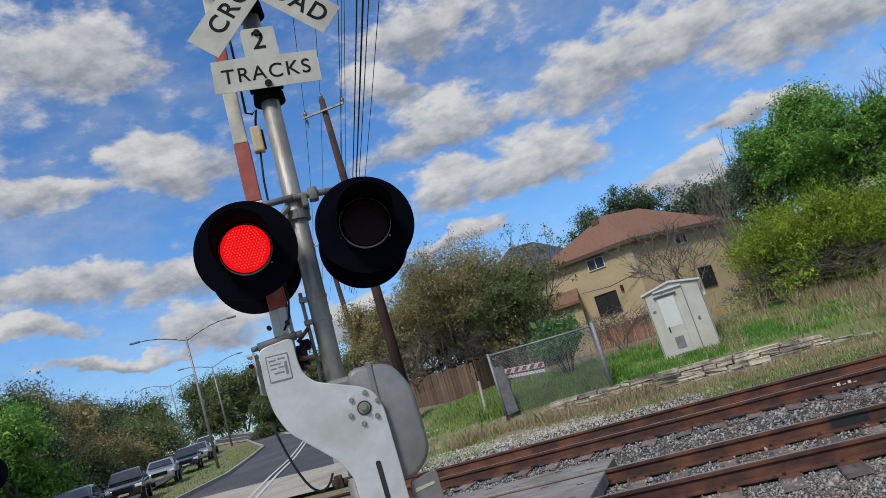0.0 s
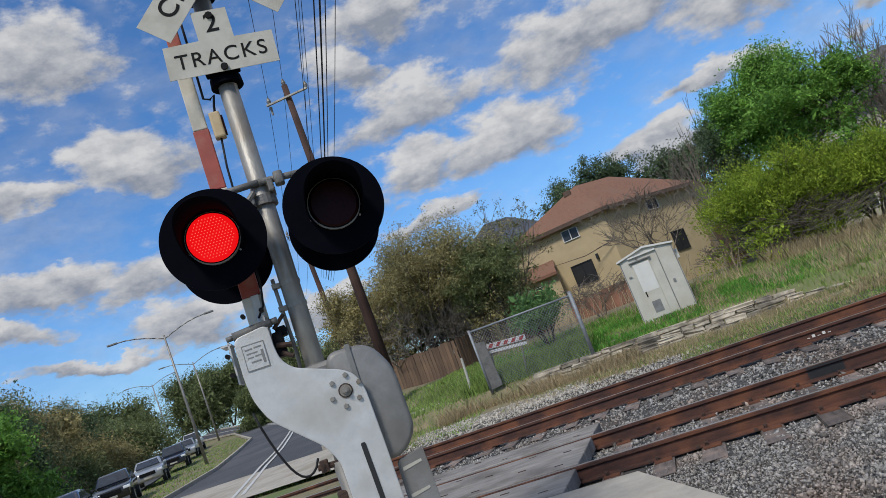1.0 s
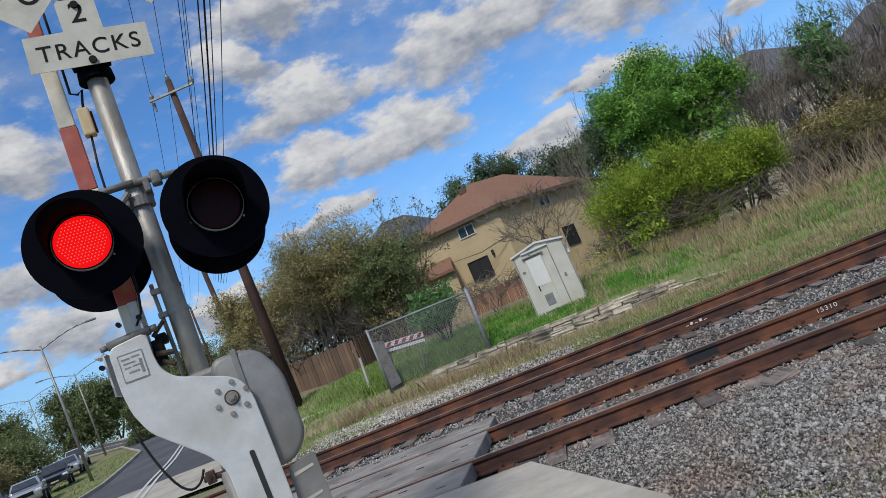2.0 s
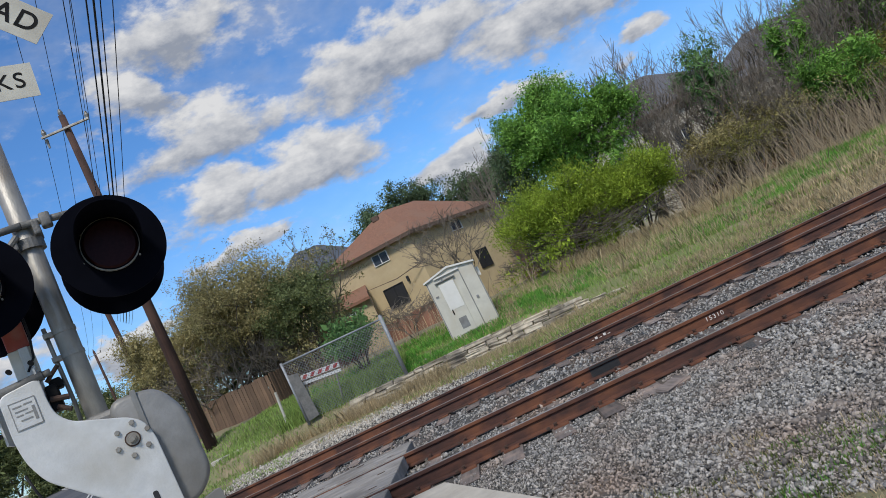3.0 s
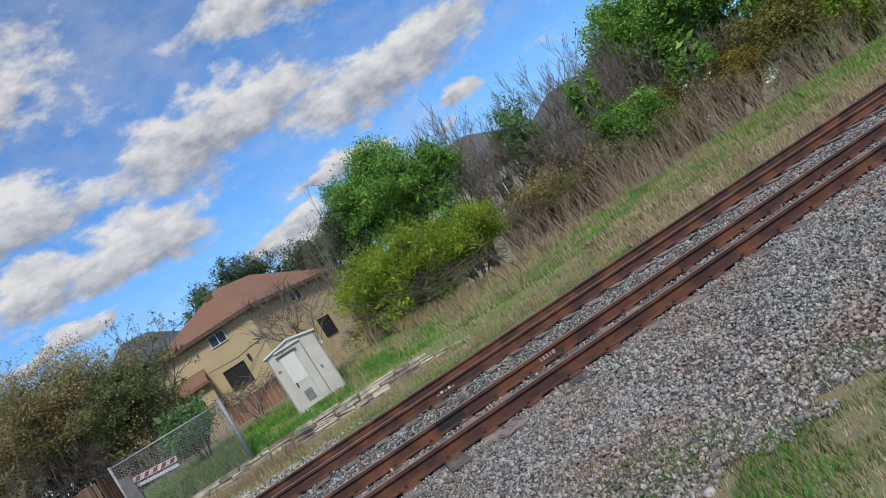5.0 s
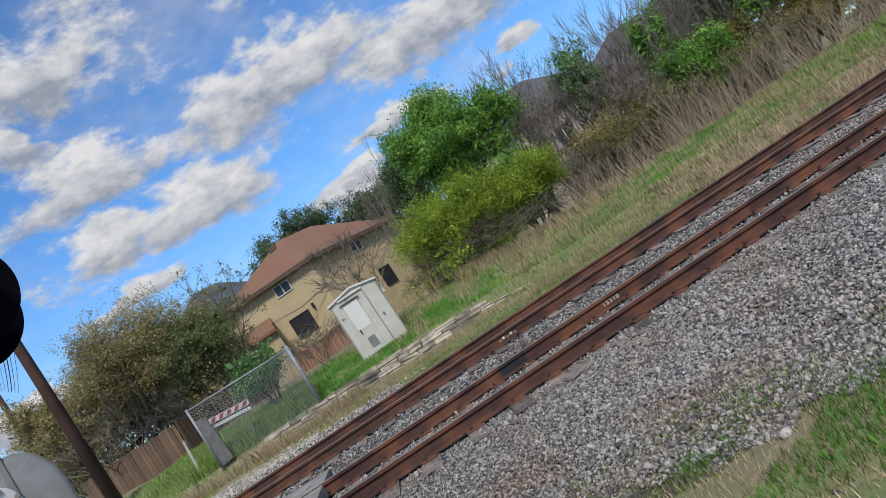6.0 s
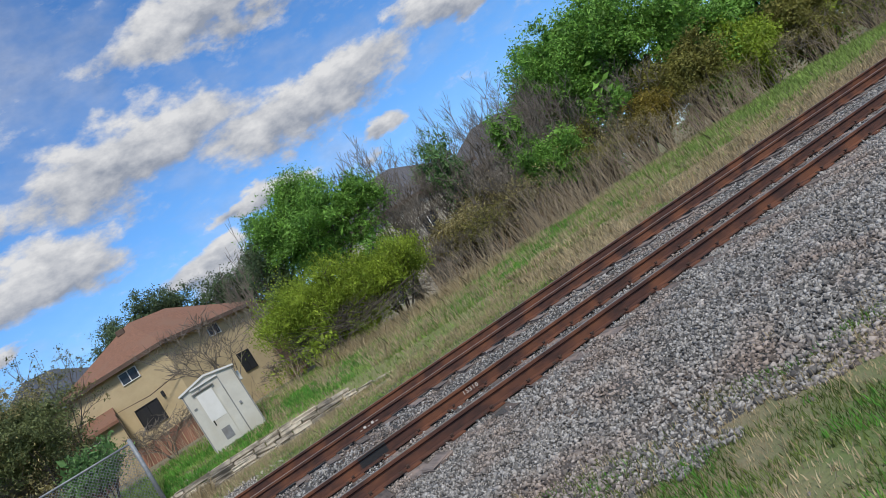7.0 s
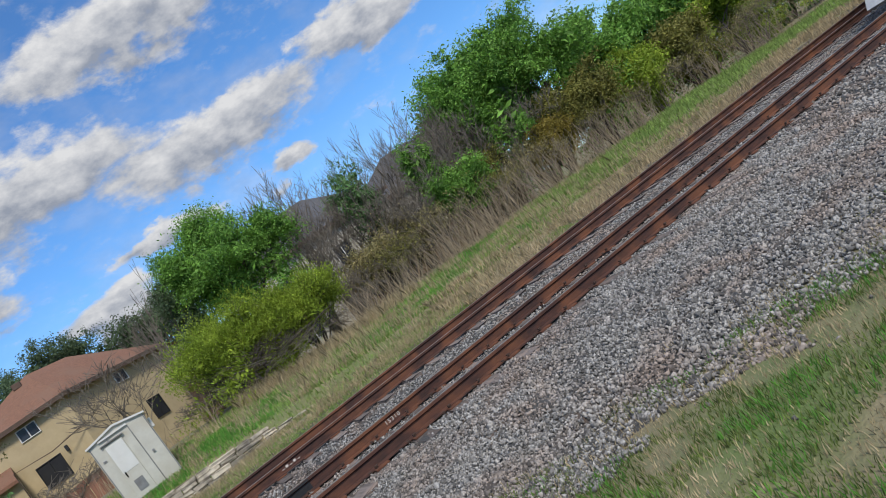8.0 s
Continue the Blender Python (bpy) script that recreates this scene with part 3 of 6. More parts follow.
TIES = [tie_mesh(i) for i in range(6)]
bmp = bmesh.new()
box(bmp, (-0.09, -0.17, 0), (0.09, 0.17, 0.018))
PLATE = bpy.data.meshes.new("tie_plate")
bmp.to_mesh(PLATE)
bmp.free()
PLATE.materials.append(RUST)
bmp = bmesh.new()
tube(bmp, (0, 0, 0), (0, 0, 0.035), 0.014, n=6)
box(bmp, (-0.02, -0.018, 0.03), (0.022, 0.018, 0.045))
SPIKE = bpy.data.meshes.new("rail_spike")
bmp.to_mesh(SPIKE)
bmp.free()
SPIKE.materials.append(RUSTY)
bmp = bmesh.new()
box(bmp, (-0.02, -0.075, 0.0), (0.02, 0.075, 0.03), 0.006)
ANCHOR = bpy.data.meshes.new("rail_anchor")
bmp.to_mesh(ANCHOR)
bmp.free()
ANCHOR.materials.append(RUSTY)


def track(yc, label, near):
    t = thing("railway_track", label, "railway track", group="two parallel tracks")
    t.location = (0, yc, 0)
    rng = random.Random(int(yc * 10))
    for s in (-0.755, 0.755):
        make_rail(t, s, -45, 330)
    for i in range(190):
        x = TIE_X0 + 0.115 + i * TIE_STEP
        if near and -19.9 < x < 0.25 and x > -11:
            continue
        o = mesh_part("tie", TIES[rng.randrange(6)], TIE, t)
        o.location = (x + rng.uniform(-0.03, 0.03), rng.uniform(-0.06, 0.06), -0.186)
        o.rotation_euler = (rng.uniform(-0.01, 0.01), 0, rng.uniform(-0.025, 0.025))
        if -4 < x < 28:
            for s in (-0.755, 0.755):
                p_ = mesh_part("tie_plate", PLATE, RUST, o)
                p_.location = (0, s - o.location.y, 0.002)
                if near and x < 16:
                    for q in (-0.09, 0.09):
                        p_ = mesh_part("rail_spike", SPIKE, RUSTY, o)
                        p_.location = (0.05 if q > 0 else -0.05, s - o.location.y + q, 0.014)
                    p_ = mesh_part("rail_anchor", ANCHOR, RUSTY, o)
                    p_.location = (-0.14, s - o.location.y, 0.002)
    return t


near_track = track(0.755, "near track with rust-brown rails on weathered timber ties", True)
far_track = track(4.3 + 0.755, "far track with rust-brown rails on buried ties", False)
far_track.location.z = 0.04
# tar patch and chalk figures on the web of the second rail
bm = bmesh.new()
box(bm, (2.62, 1.51 - 0.0135, -0.148), (3.02, 1.51 - 0.0085, -0.052))
box(bm, (2.62, 1.51 - 0.0395, -0.035), (3.02, 1.51 - 0.0365, -0.007))
part("tar_patch", bm, TAR, near_track, "black tar smear on the rail web").location = (0, -0.755, 0)
fig = letters("15310", 0.078, Matrix.Translation((4.36, 1.51 - 0.755 - 0.016, -0.098)) @ pose(0, 0, 0, 90), CHALK, near_track, "chalk_figures")
fig.scale = (1.15, 1, 1)
for i in range(5):
    bm = bmesh.new()
    box(bm, (3.1 + i * 0.075, -0.0135, -0.12), (3.1 + i * 0.075 + 0.045, -0.0095, -0.11 + 0.03 * (i % 2)))
    part("chalk_mark", bm, CHALK, far_track, "faint pale scribble on the rail").location = (0, -0.755, 0)
# broken tie chunk
ch = bmesh.new()
box(ch, (-0.14, -0.11, -0.05), (0.16, 0.1, 0.05), 0.012)
for v in ch.verts:
    v.co += Vector((random.uniform(-0.02, 0.02), random.uniform(-0.02, 0.02), random.uniform(-0.01, 0.01)))
ob = part("timber_chunk", ch, TIE)
ob.matrix_basis = pose(3.1, -0.66, -0.19, 6, -5, 20)
tagged(ob, "broken grey end of a timber tie on the ballast", "timber")

# ---- crossing panels ----
crossing = thing("level_crossing", "crossing surface of weathered grey timber panels between the rails", "level crossing")
for y0, y1, lab in ((1.60, 2.35, ""), (0.11, 0.75, ""), (0.765, 1.40, ""), (-0.95, -0.10, "")):
    for x0, x1 in ((-3.6, 0.0), (-7.3, -3.63), (-11.0, -7.33)):
        bm = bmesh.new()
        box(bm, (x0, y0, -0.16), (x1, y1, 0.002), 0.012)
        for v in bm.verts:
            v.co.z += 0.004 * math.sin(v.co.x * 9 + v.co.y * 5)
        ob = part("crossing_panel", bm, PANEL, crossing)
        for i in range(7):
            bb = bmesh.new()
            xx = x0 + 0.25 + (x1 - x0 - 0.5) * i / 6
            yy = y0 + (y1 - y0) * (0.25 + 0.5 * (i % 2))
            box(bb, (xx - 0.05, yy - 0.008, -0.002), (xx + 0.05, yy + 0.008, 0.008))
            part("bolt_slot", bb, RUSTY, ob)
bm = bmesh.new()
prism(bm, [(-14, -1.0), (0.72, -1.0), (1.75, -3.1), (1.9, -5.2), (-0.2, -5.6), (-3.0, -14), (-14, -14)], 0, 0.1)
for v in bm.verts:
    v.co = Vector((v.co.x, v.co.z, -0.10 + v.co.y * 0.99))
bmesh.ops.recalc_face_normals(bm, faces=bm.faces)
tagged(part("pavement", bm, CONC), "pale tan concrete walk at the crossing with a worn edge", "pavement", kind="structure")

# ---- crossing signal with gate arm ----
SIG = pose(-0.498, -3.825, -0.1, 0, 0, 28.2) @ pose(0, 0, 0, 0, 1.05, 0)
sig = thing("crossing_signal", "grey steel crossing signal with red lamps, crossbuck and raised gate arm", "crossing signal", SIG)


def up(z):
    return z + 0.1


def spart(name, bm, material, parent=None, label="", smooth=False):
    return part(name, bm, material, parent or sig, label, smooth)


bm = bmesh.new()
tube(bm, (0, 0, 0), (0, 0, up(4.75)), 0.061, n=24)
mast = spart("mast", bm, GALV, None, "round galvanised mast", True)
bm = bmesh.new()
tube(bm, (0, 0, up(3.66)), (0, 0, up(3.72)), 0.105, 0.10, 20)
tube(bm, (0, 0, up(3.72)), (0, 0, up(3.75)), 0.085, 0.085, 20)
box(bm, (-0.11, -0.115, up(3.72)), (0.11, -0.03, up(3.79)), 0.01)
spart("bracket", bm, BLACKP, None, "black cast clamp under the sign")
bm = bmesh.new()
tube(bm, (0, 0, up(4.30)), (0, 0, up(4.40)), 0.10, 0.09, 20)
spart("bracket", bm, BLACKP, None, "black cast clamp under the crossbuck")
for z in (2.31, 2.165):
    bm = bmesh.new()
    tube(bm, (0, 0, up(z) - 0.012), (0, 0, up(z) + 0.012), 0.066, n=24)
    box(bm, (-0.11, -0.03, up(z) - 0.014), (-0.06, 0.03, up(z) + 0.014))
    spart("band", bm, GALV, None, "steel band clamp")
wire("conduit", [(-0.095, 0.0, up(2.36)), (-0.092, 0.0, up(2.2)), (-0.085, 0.02, up(1.9)), (-0.10, 0.02, up(1.55))], 0.012, GALV, sig)

# signs
bm = bmesh.new()
prism(bm, [(-0.343, 3.765), (0.343, 3.73), (0.353, 3.95), (0.114, 3.965), (0.114, 4.175), (-0.106, 4.185), (-0.106, 3.985), (-0.333, 3.99)], -0.13, -0.126)
plate = spart("track_count_sign", bm, SIGNW, None, "white inverted-T sign board with black letters")
plate.location = (0.02, 0, 0.06)
letters("TRACKS", 0.142, Matrix.Translation((0.005, -0.1315, 3.855)) @ pose(0, 0, 0, 90, 2.2, 0), INK, plate, "lettering", 0.001, 0.0004).scale = (0.98, 1, 1)
letters("2", 0.185, Matrix.Translation((0.0, -0.1315, 4.085)) @ pose(0, 0, 0, 90, 2.2, 0), INK, plate, "lettering", 0.001, 0.001)
for x, z in ((0.0, 3.775), (0.0, 4.14)):
    bm = bmesh.new()
    tube(bm, (x, -0.145, z), (x, -0.131, z), 0.023, n=12)
    part("bolt", bm, INK, plate)
for ang_, text in ((48, "CROSSING"), (-42, "RAIL   ROAD")):
    bm = bmesh.new()
    box(bm, (-0.61, -0.002, -0.115), (0.61, 0.002, 0.115))
    blade = spart("crossbuck_blade", bm, SIGNW, None, "white crossbuck board with black letters")
    blade.matrix_basis = Matrix.Translation((0.07, -0.14 if ang_ > 0 else -0.147, up(4.50))) @ pose(0, 0, 0, 0, -ang_, 0)
    letters(text, 0.175, Matrix.Translation((0, -0.0035, 0)) @ pose(0, 0, 0, 90), INK, blade, "lettering", 0.001, 0.002).scale = (0.98, 1, 1)


def signal_head(x, z, y, face, lit_lamp):
    """One lamp unit: round black background, deep hood, lens. face -1: towards the road user, +1: away."""
    bm = bmesh.new()
    n = 48
    rim = [bm.verts.new((x + 0.305 * math.cos(2 * math.pi * i / n), y, z + 0.305 * math.sin(2 * math.pi * i / n))) for i in range(n)]
    f_ = bm.faces.new(rim)
    r = bmesh.ops.extrude_face_region(bm, geom=[f_])
    bmesh.ops.translate(bm, verts=[q for q in r["geom"] if isinstance(q, bmesh.types.BMVert)], vec=(0, 0.012, 0))
    bmesh.ops.recalc_face_normals(bm, faces=bm.faces)
    head = spart("background_disc", bm, BLACKP, None, "round matt black backing disc")
    bm = bmesh.new()
    tube(bm, (x, y - face * 0.0, z), (x, y - face * 0.20, z), 0.15, 0.11, 24)
    part("lamp_housing", bm, BLACKP, head)
    # hood: open below
    bm = bmesh.new()
    k, ro, ri, deep = 32, 0.172, 0.166, 0.36
    rows = []
    for i in range(k + 1):
        t_ = radians(-35 + 250 * i / k)
        reach = deep * (0.28 + 0.72 * smooth01((math.sin(t_) + 0.55) / 1.3))
        c_, s_ = math.cos(t_), math.sin(t_)
        rows.append([bm.verts.new((x + ro * c_, y + face * 0.002, z + ro * s_)), bm.verts.new((x + ro * c_, y + face * reach, z + ro * s_ - 0.012)),
                     bm.verts.new((x + ri * c_, y + face * reach, z + ri * s_ - 0.012)), bm.verts.new((x + ri * c_, y + face * 0.002, z + ri * s_))])
    for r0, r1 in zip(rows, rows[1:]):
        for j in range(3):
            bm.faces.new((r0[j], r1[j], r1[j + 1], r0[j + 1]))
    bmesh.ops.recalc_face_normals(bm, faces=bm.faces)
    part("hood", bm, BLACKP, head, "black visor hood", True)
    bm = bmesh.new()
    tube(bm, (x, y + face * 0.004, z), (x, y + face * 0.028, z), 0.158, 0.158, 40)
    part("lens_ring", bm, GALV, head, "thin bright lens ring")
    bm = bmesh.new()
    tube(bm, (x, y + face * 0.03, z), (x, y + face * 0.034, z), 0.152, 0.152, 40)
    part("lens_seat", bm, BLACKP, head)
    bm = bmesh.new()
    tube(bm, (x, y + face * 0.034, z), (x, y + face * 0.045, z), 0.146, 0.135, 40)
    part("lens", bm, LED if lit_lamp else LENSOFF, head, "glowing red lens" if lit_lamp else "dark red unlit lens")
    if lit_lamp:
        bm = bmesh.new()
        for i in range(-8, 9):
            for j in range(-8, 9):
                px_, pz_ = (i + (j % 2) * 0.5) * 0.0185, j * 0.0165
                if math.hypot(px_, pz_) < 0.128:
                    m_ = Matrix.Translation((x + px_, y + face * 0.046, z + pz_))
                    bmesh.ops.create_icosphere(bm, subdivisions=1, radius=0.0035, matrix=m_)
        part("diode", bm, LEDHOT, head, "rows of brighter red points")
    for ax_ in (-40, 140, 200):
        bm = bmesh.new()
        cx, cz = x + 0.168 * math.cos(radians(ax_)), z + 0.168 * math.sin(radians(ax_))
        tube(bm, (cx, y + face * 0.0, cz), (cx, y + face * 0.012, cz), 0.006, n=8)
        part("screw", bm, GALV, head)
    return head


signal_head(-0.335, up(2.645), -0.26, -1, True)
signal_head(0.39, up(2.640), -0.26, -1, False)
signal_head(-0.345, up(2.645), 0.30, 1, False)
signal_head(0.39, up(2.640), 0.30, 1, False)
bm = bmesh.new()
tube(bm, (-0.36, -0.03, up(2.96)), (0.0, -0.075, up(2.96)), 0.022, n=12)
tube(bm, (0.0, -0.075, up(2.96)), (0.40, -0.03, up(2.96)), 0.022, n=12)
tube(bm, (-0.36, -0.03, up(2.96)), (-0.36, -0.03, up(2.75)), 0.03, n=12)
tube(bm, (0.40, -0.03, up(2.96)), (0.40, -0.03, up(2.75)), 0.03, n=12)
box(bm, (0.10, -0.10, up(2.91)), (0.16, -0.03, up(3.0)), 0.012)
spart("crossarm", bm, GREYD, None, "grey pipe crossarm", True)
bm = bmesh.new()
tube(bm, (0, 0, up(2.82)), (0, 0, up(2.88)), 0.084, n=20)
box(bm, (-0.10, -0.10, up(2.82)), (-0.05, -0.02, up(2.88)), 0.01)
box(bm, (0.05, -0.10, up(2.88)), (0.09, 0.05, up(2.97)), 0.01)
tube(bm, (-0.13, -0.09, up(2.82)), (-0.04, -0.09, up(2.9)), 0.02, n=8)
spart("arm_clamp", bm, GREYD, None, "bolted cast clamp")

# gate arm, raised upright
ARM = [(2.10, 2.30, ARMW), (2.30, 2.62, ARMR), (2.62, 3.02, ARMW), (3.02, 3.43, ARMR), (3.43, 3.86, ARMW), (3.86, 4.30, ARMR), (4.30, 4.9, ARMW)]
for i, (z0, z1, m_) in enumerate(ARM):
    wz = 0.062 - 0.004 * i
    bm = bmesh.new()
    box(bm, (-0.245 - wz, 0.02, up(z0) + 0.001), (-0.245 + wz, 0.075, up(z1)), 0.006)
    spart("arm_section", bm, m_, None, "red reflective arm section" if m_ is ARMR else "dull white arm section")
bm = bmesh.new()
box(bm, (-0.17, -0.01, up(3.34)), (-0.10, 0.06, up(3.52)), 0.012)
lampc = spart("arm_lamp", bm, AMBERH, None, "cream plastic lamp case on the gate arm")
bm = bmesh.new()
box(bm, (-0.10, -0.0, up(3.36)), (-0.088, 0.05, up(3.49)), 0.005)
part("lens", bm, LENSOFF, lampc, "small unlit red lens")
wire("cable", [(-0.165, 0.01, up(4.2)), (-0.165, 0.0, up(3.9)), (-0.17, 0.0, up(3.62)), (-0.13, -0.01, up(3.60)), (-0.10, 0.0, up(3.63)), (-0.12, 0.01, up(3.56)), (-0.13, 0.02, up(3.50))], 0.008, CABLE, sig)
wire("cable", [(-0.135, 0.02, up(3.34)), (-0.155, 0.03, up(3.15)), (-0.16, 0.03, up(2.9)), (-0.17, 0.02, up(2.6)), (-0.17, 0.0, up(2.35)), (-0.19, -0.02, up(2.22)), (-0.235, -0.05, up(2.15))], 0.007, CABLE, sig)

# gate arm carrier plate
PL = [(-0.42, 2.045), (-0.20, 2.075), (-0.20, 1.93), (-0.185, 1.84), (-0.125, 1.77), (0.145, 1.668), (0.212, 1.615), (0.245, 1.515), (0.258, 1.16), (0.27, 0.55), (-0.01, 0.55), (-0.028, 1.15), (-0.085, 1.265), (-0.345, 1.515), (-0.403, 1.65), (-0.422, 1.79)]
bm = bmesh.new()
prism(bm, rounded([(x, up(z)) for x, z in PL], 0.05), -0.20, -0.17, 0.006)
carrier = spart("carrier_plate", bm, ALUP, None, "curved silver-painted gate arm carrier plate")
carrier.location.z = 0.028
bm = bmesh.new()
prism(bm, rounded([(0.115, up(1.215)), (0.145, up(1.215)), (0.165, up(0.7)), (0.135, up(0.7))], 0.015), -0.2035, -0.198)
part("slot", bm, DARK, carrier, "dark slot")
bm = bmesh.new()
tube(bm, (0.127, -0.225, up(1.54)), (0.127, -0.2, up(1.54)), 0.022, 0.026, 6)
tube(bm, (0.127, -0.24, up(1.54)), (0.127, -0.2, up(1.54)), 0.012, n=12)
part("pivot_nut", bm, GALV, carrier, "steel pivot nut")
bm = bmesh.new()
tube(bm, (0.127, -0.206, up(1.54)), (0.127, -0.2, up(1.54)), 0.044, n=24)
part("pivot_washer", bm, RUSTY, carrier)
bm = bmesh.new()
tube(bm, (0.127, -0.21, up(1.54)), (0.127, -0.2, up(1.54)), 0.036, n=24)
part("pivot_washer", bm, GALV, carrier)
for i in range(6):
    t_ = radians(15 + 60 * i)
    bm = bmesh.new()
    cx, cz = 0.127 + 0.093 * math.cos(t_), up(1.54) + 0.093 * math.sin(t_)
    tube(bm, (cx, -0.215, cz), (cx, -0.2, cz), 0.014, 0.017, 6)
    part("bolt", bm, GALV, carrier)
bm = bmesh.new()
box(bm, (-0.385, -0.2035, up(1.83)), (-0.25, -0.2005, up(1.99)), 0.001)
tag = part("stencil_plate", bm, ALUP, carrier, "small framed stencil with worn marks")
for x0, x1, z0, z1 in ((-0.385, -0.25, 1.985, 1.99), (-0.385, -0.25, 1.83, 1.835), (-0.385, -0.381, 1.835, 1.985), (-0.254, -0.25, 1.835, 1.985), (-0.37, -0.325, 1.955, 1.963), (-0.315, -0.27, 1.958, 1.966), (-0.365, -0.30, 1.93, 1.937), (-0.365, -0.33, 1.905, 1.912), (-0.32, -0.28, 1.907, 1.914), (-0.35, -0.29, 1.875, 1.883), (-0.28, -0.265, 1.86, 1.94)):
    bm = bmesh.new()
    box(bm, (x0, -0.2055, up(z0)), (x1, -0.2035, up(z1)))
    part("worn_mark", bm, GREYP, tag)
bm = bmesh.new()
tube(bm, (-0.40, -0.15, up(2.07)), (-0.17, -0.15, up(2.09)), 0.028, n=16)
tube(bm, (-0.44, -0.15, up(2.067)), (-0.40, -0.15, up(2.07)), 0.016, n=8)
tube(bm, (-0.17, -0.15, up(2.09)), (-0.13, -0.15, up(2.093)), 0.020, n=8)
spart("hinge_pipe", bm, GREYD, None, "grey hinge pin tube", True)
bm = bmesh.new()
box(bm, (-0.44, -0.17, up(1.80)), (-0.43, 0.03, up(2.05)))
box(bm, (-0.205, -0.17, up(1.90)), (-0.195, 0.06, up(2.14)))
box(bm, (-0.48, -0.17, up(2.03)), (-0.42, 0.03, up(2.04)))
box(bm, (-0.25, 0.0, up(2.05)), (-0.20, 0.07, up(2.30)), 0.004)
spart("hinge_bracket", bm, ALUP, None, "bent silver bracket")
for x, z in ((-0.31, 2.165), (-0.20, 2.17), (-0.455, 1.97), (-0.455, 1.86)):
    bm = bmesh.new()
    tube(bm, (x, -0.21, up(z)), (x, -0.16, up(z)), 0.014, n=8)
    spart("latch_bolt", bm, INK)
for lo, hi in (((-0.19, -0.12, 1.88), (-0.13, 0.0, 2.03)), ((-0.165, -0.09, 2.0), (-0.10, 0.02, 2.06))):
    bm = bmesh.new()
    box(bm, (lo[0], lo[1], up(lo[2])), (hi[0], hi[1], up(hi[2])), 0.01)
    spart("latch_block", bm, INK, None, "dark greasy latch block")
for p, q, r_ in (((-0.18, -0.13, 1.95), (-0.09, -0.13, 1.93), 0.016), ((-0.17, -0.10, 2.05), (-0.09, -0.10, 2.12), 0.012), ((-0.16, -0.12, 1.90), (-0.10, -0.14, 1.86), 0.014)):
    bm = bmesh.new()
    tube(bm, (p[0], p[1], up(p[2])), (q[0], q[1], up(q[2])), r_, n=8)
    spart("latch_pin", bm, RUSTY)


def nearer(ob, k):
    """Scales a part about the eye's height, for what stands in front of the mast."""
    for o in (ob, *ob.children_recursive):
        for v in o.data.vertices:
            v.co.x *= k
            v.co.z = up(1.56) + (v.co.z - up(1.56)) * k


nearer(carrier, 0.958)
# gear case behind
bm = bmesh.new()
prism(bm, rounded([(0.06, up(1.815)), (0.33, up(1.80)), (0.435, up(1.62)), (0.445, up(1.22)), (0.33, up(1.10)), (0.06, up(1.12))], 0.09, 6), -0.15, 0.16, 0.03)
case = spart("gear_case", bm, GREYP, None, "rounded grey gear case", True)
bm = bmesh.new()
prism(bm, rounded([(0.19, up(1.825)), (0.222, up(1.825)), (0.222, up(1.10)), (0.19, up(1.10))], 0.01), -0.16, 0.17, 0.003)
part("seam_rib", bm, GREYP, case)
bm = bmesh.new()
box(bm, (-0.09, -0.10, up(1.45)), (0.10, 0.10, up(1.78)), 0.03)
part("mast_clamp", bm, GREYP, case)
bm = bmesh.new()
prism(bm, rounded([(0.28, up(1.085)), (0.45, up(1.115)), (0.47, up(0.3)), (0.27, up(0.3))], 0.03), -0.12, -0.09, 0.003)
wp = spart("weight_plate", bm, GREYP, None, "flat grey counterweight plate")
for z in (1.03, 0.87):
    bm = bmesh.new()
    prism(bm, rounded([(0.30, up(z - 0.014)), (0.42, up(z + 0.006)), (0.42, up(z + 0.022)), (0.30, up(z + 0.008))], 0.006), -0.123, -0.119)
    part("slot", bm, SIGNW, wp, "pale slot")
bm = bmesh.new()
tube(bm, (-0.16, -0.12, up(1.20)), (-0.03, -0.12, up(1.19)), 0.018, n=8)
box(bm, (-0.145, -0.15, up(1.165)), (-0.095, -0.09, up(1.235)), 0.006)
spart("stop_bolt", bm, RUSTY, None, "rusty stop bolt")
bm = bmesh.new()
box(bm, (-0.10, -0.15, up(0.97)), (-0.03, -0.09, up(1.04)), 0.012)
spart("stop_bolt", bm, RUSTY, None, "rusty stop bolt")
bm = bmesh.new()
tube(bm, (-0.03, -0.11, up(1.2)), (0.02, -0.11, 0.0), 0.045, n=14)
spart("stub_post", bm, GREYP, None, "grey stub post", True)
pts = [(-0.41, -0.19, up(1.62))]
for i in range(1, 13):
    u = i / 12
    pts.append((-0.41 + 0.27 * u, -0.19, up(1.62) - 0.36 * u + -0.22 * math.sin(math.pi * u) ** 0.8))
wire("cable", pts, 0.007, CABLE, sig)
bm = bmesh.new()
tube(bm, (0, 0, -0.12), (0, 0, 0.12), 0.16, 0.14, 20)
spart("base_flange", bm, GREYP)

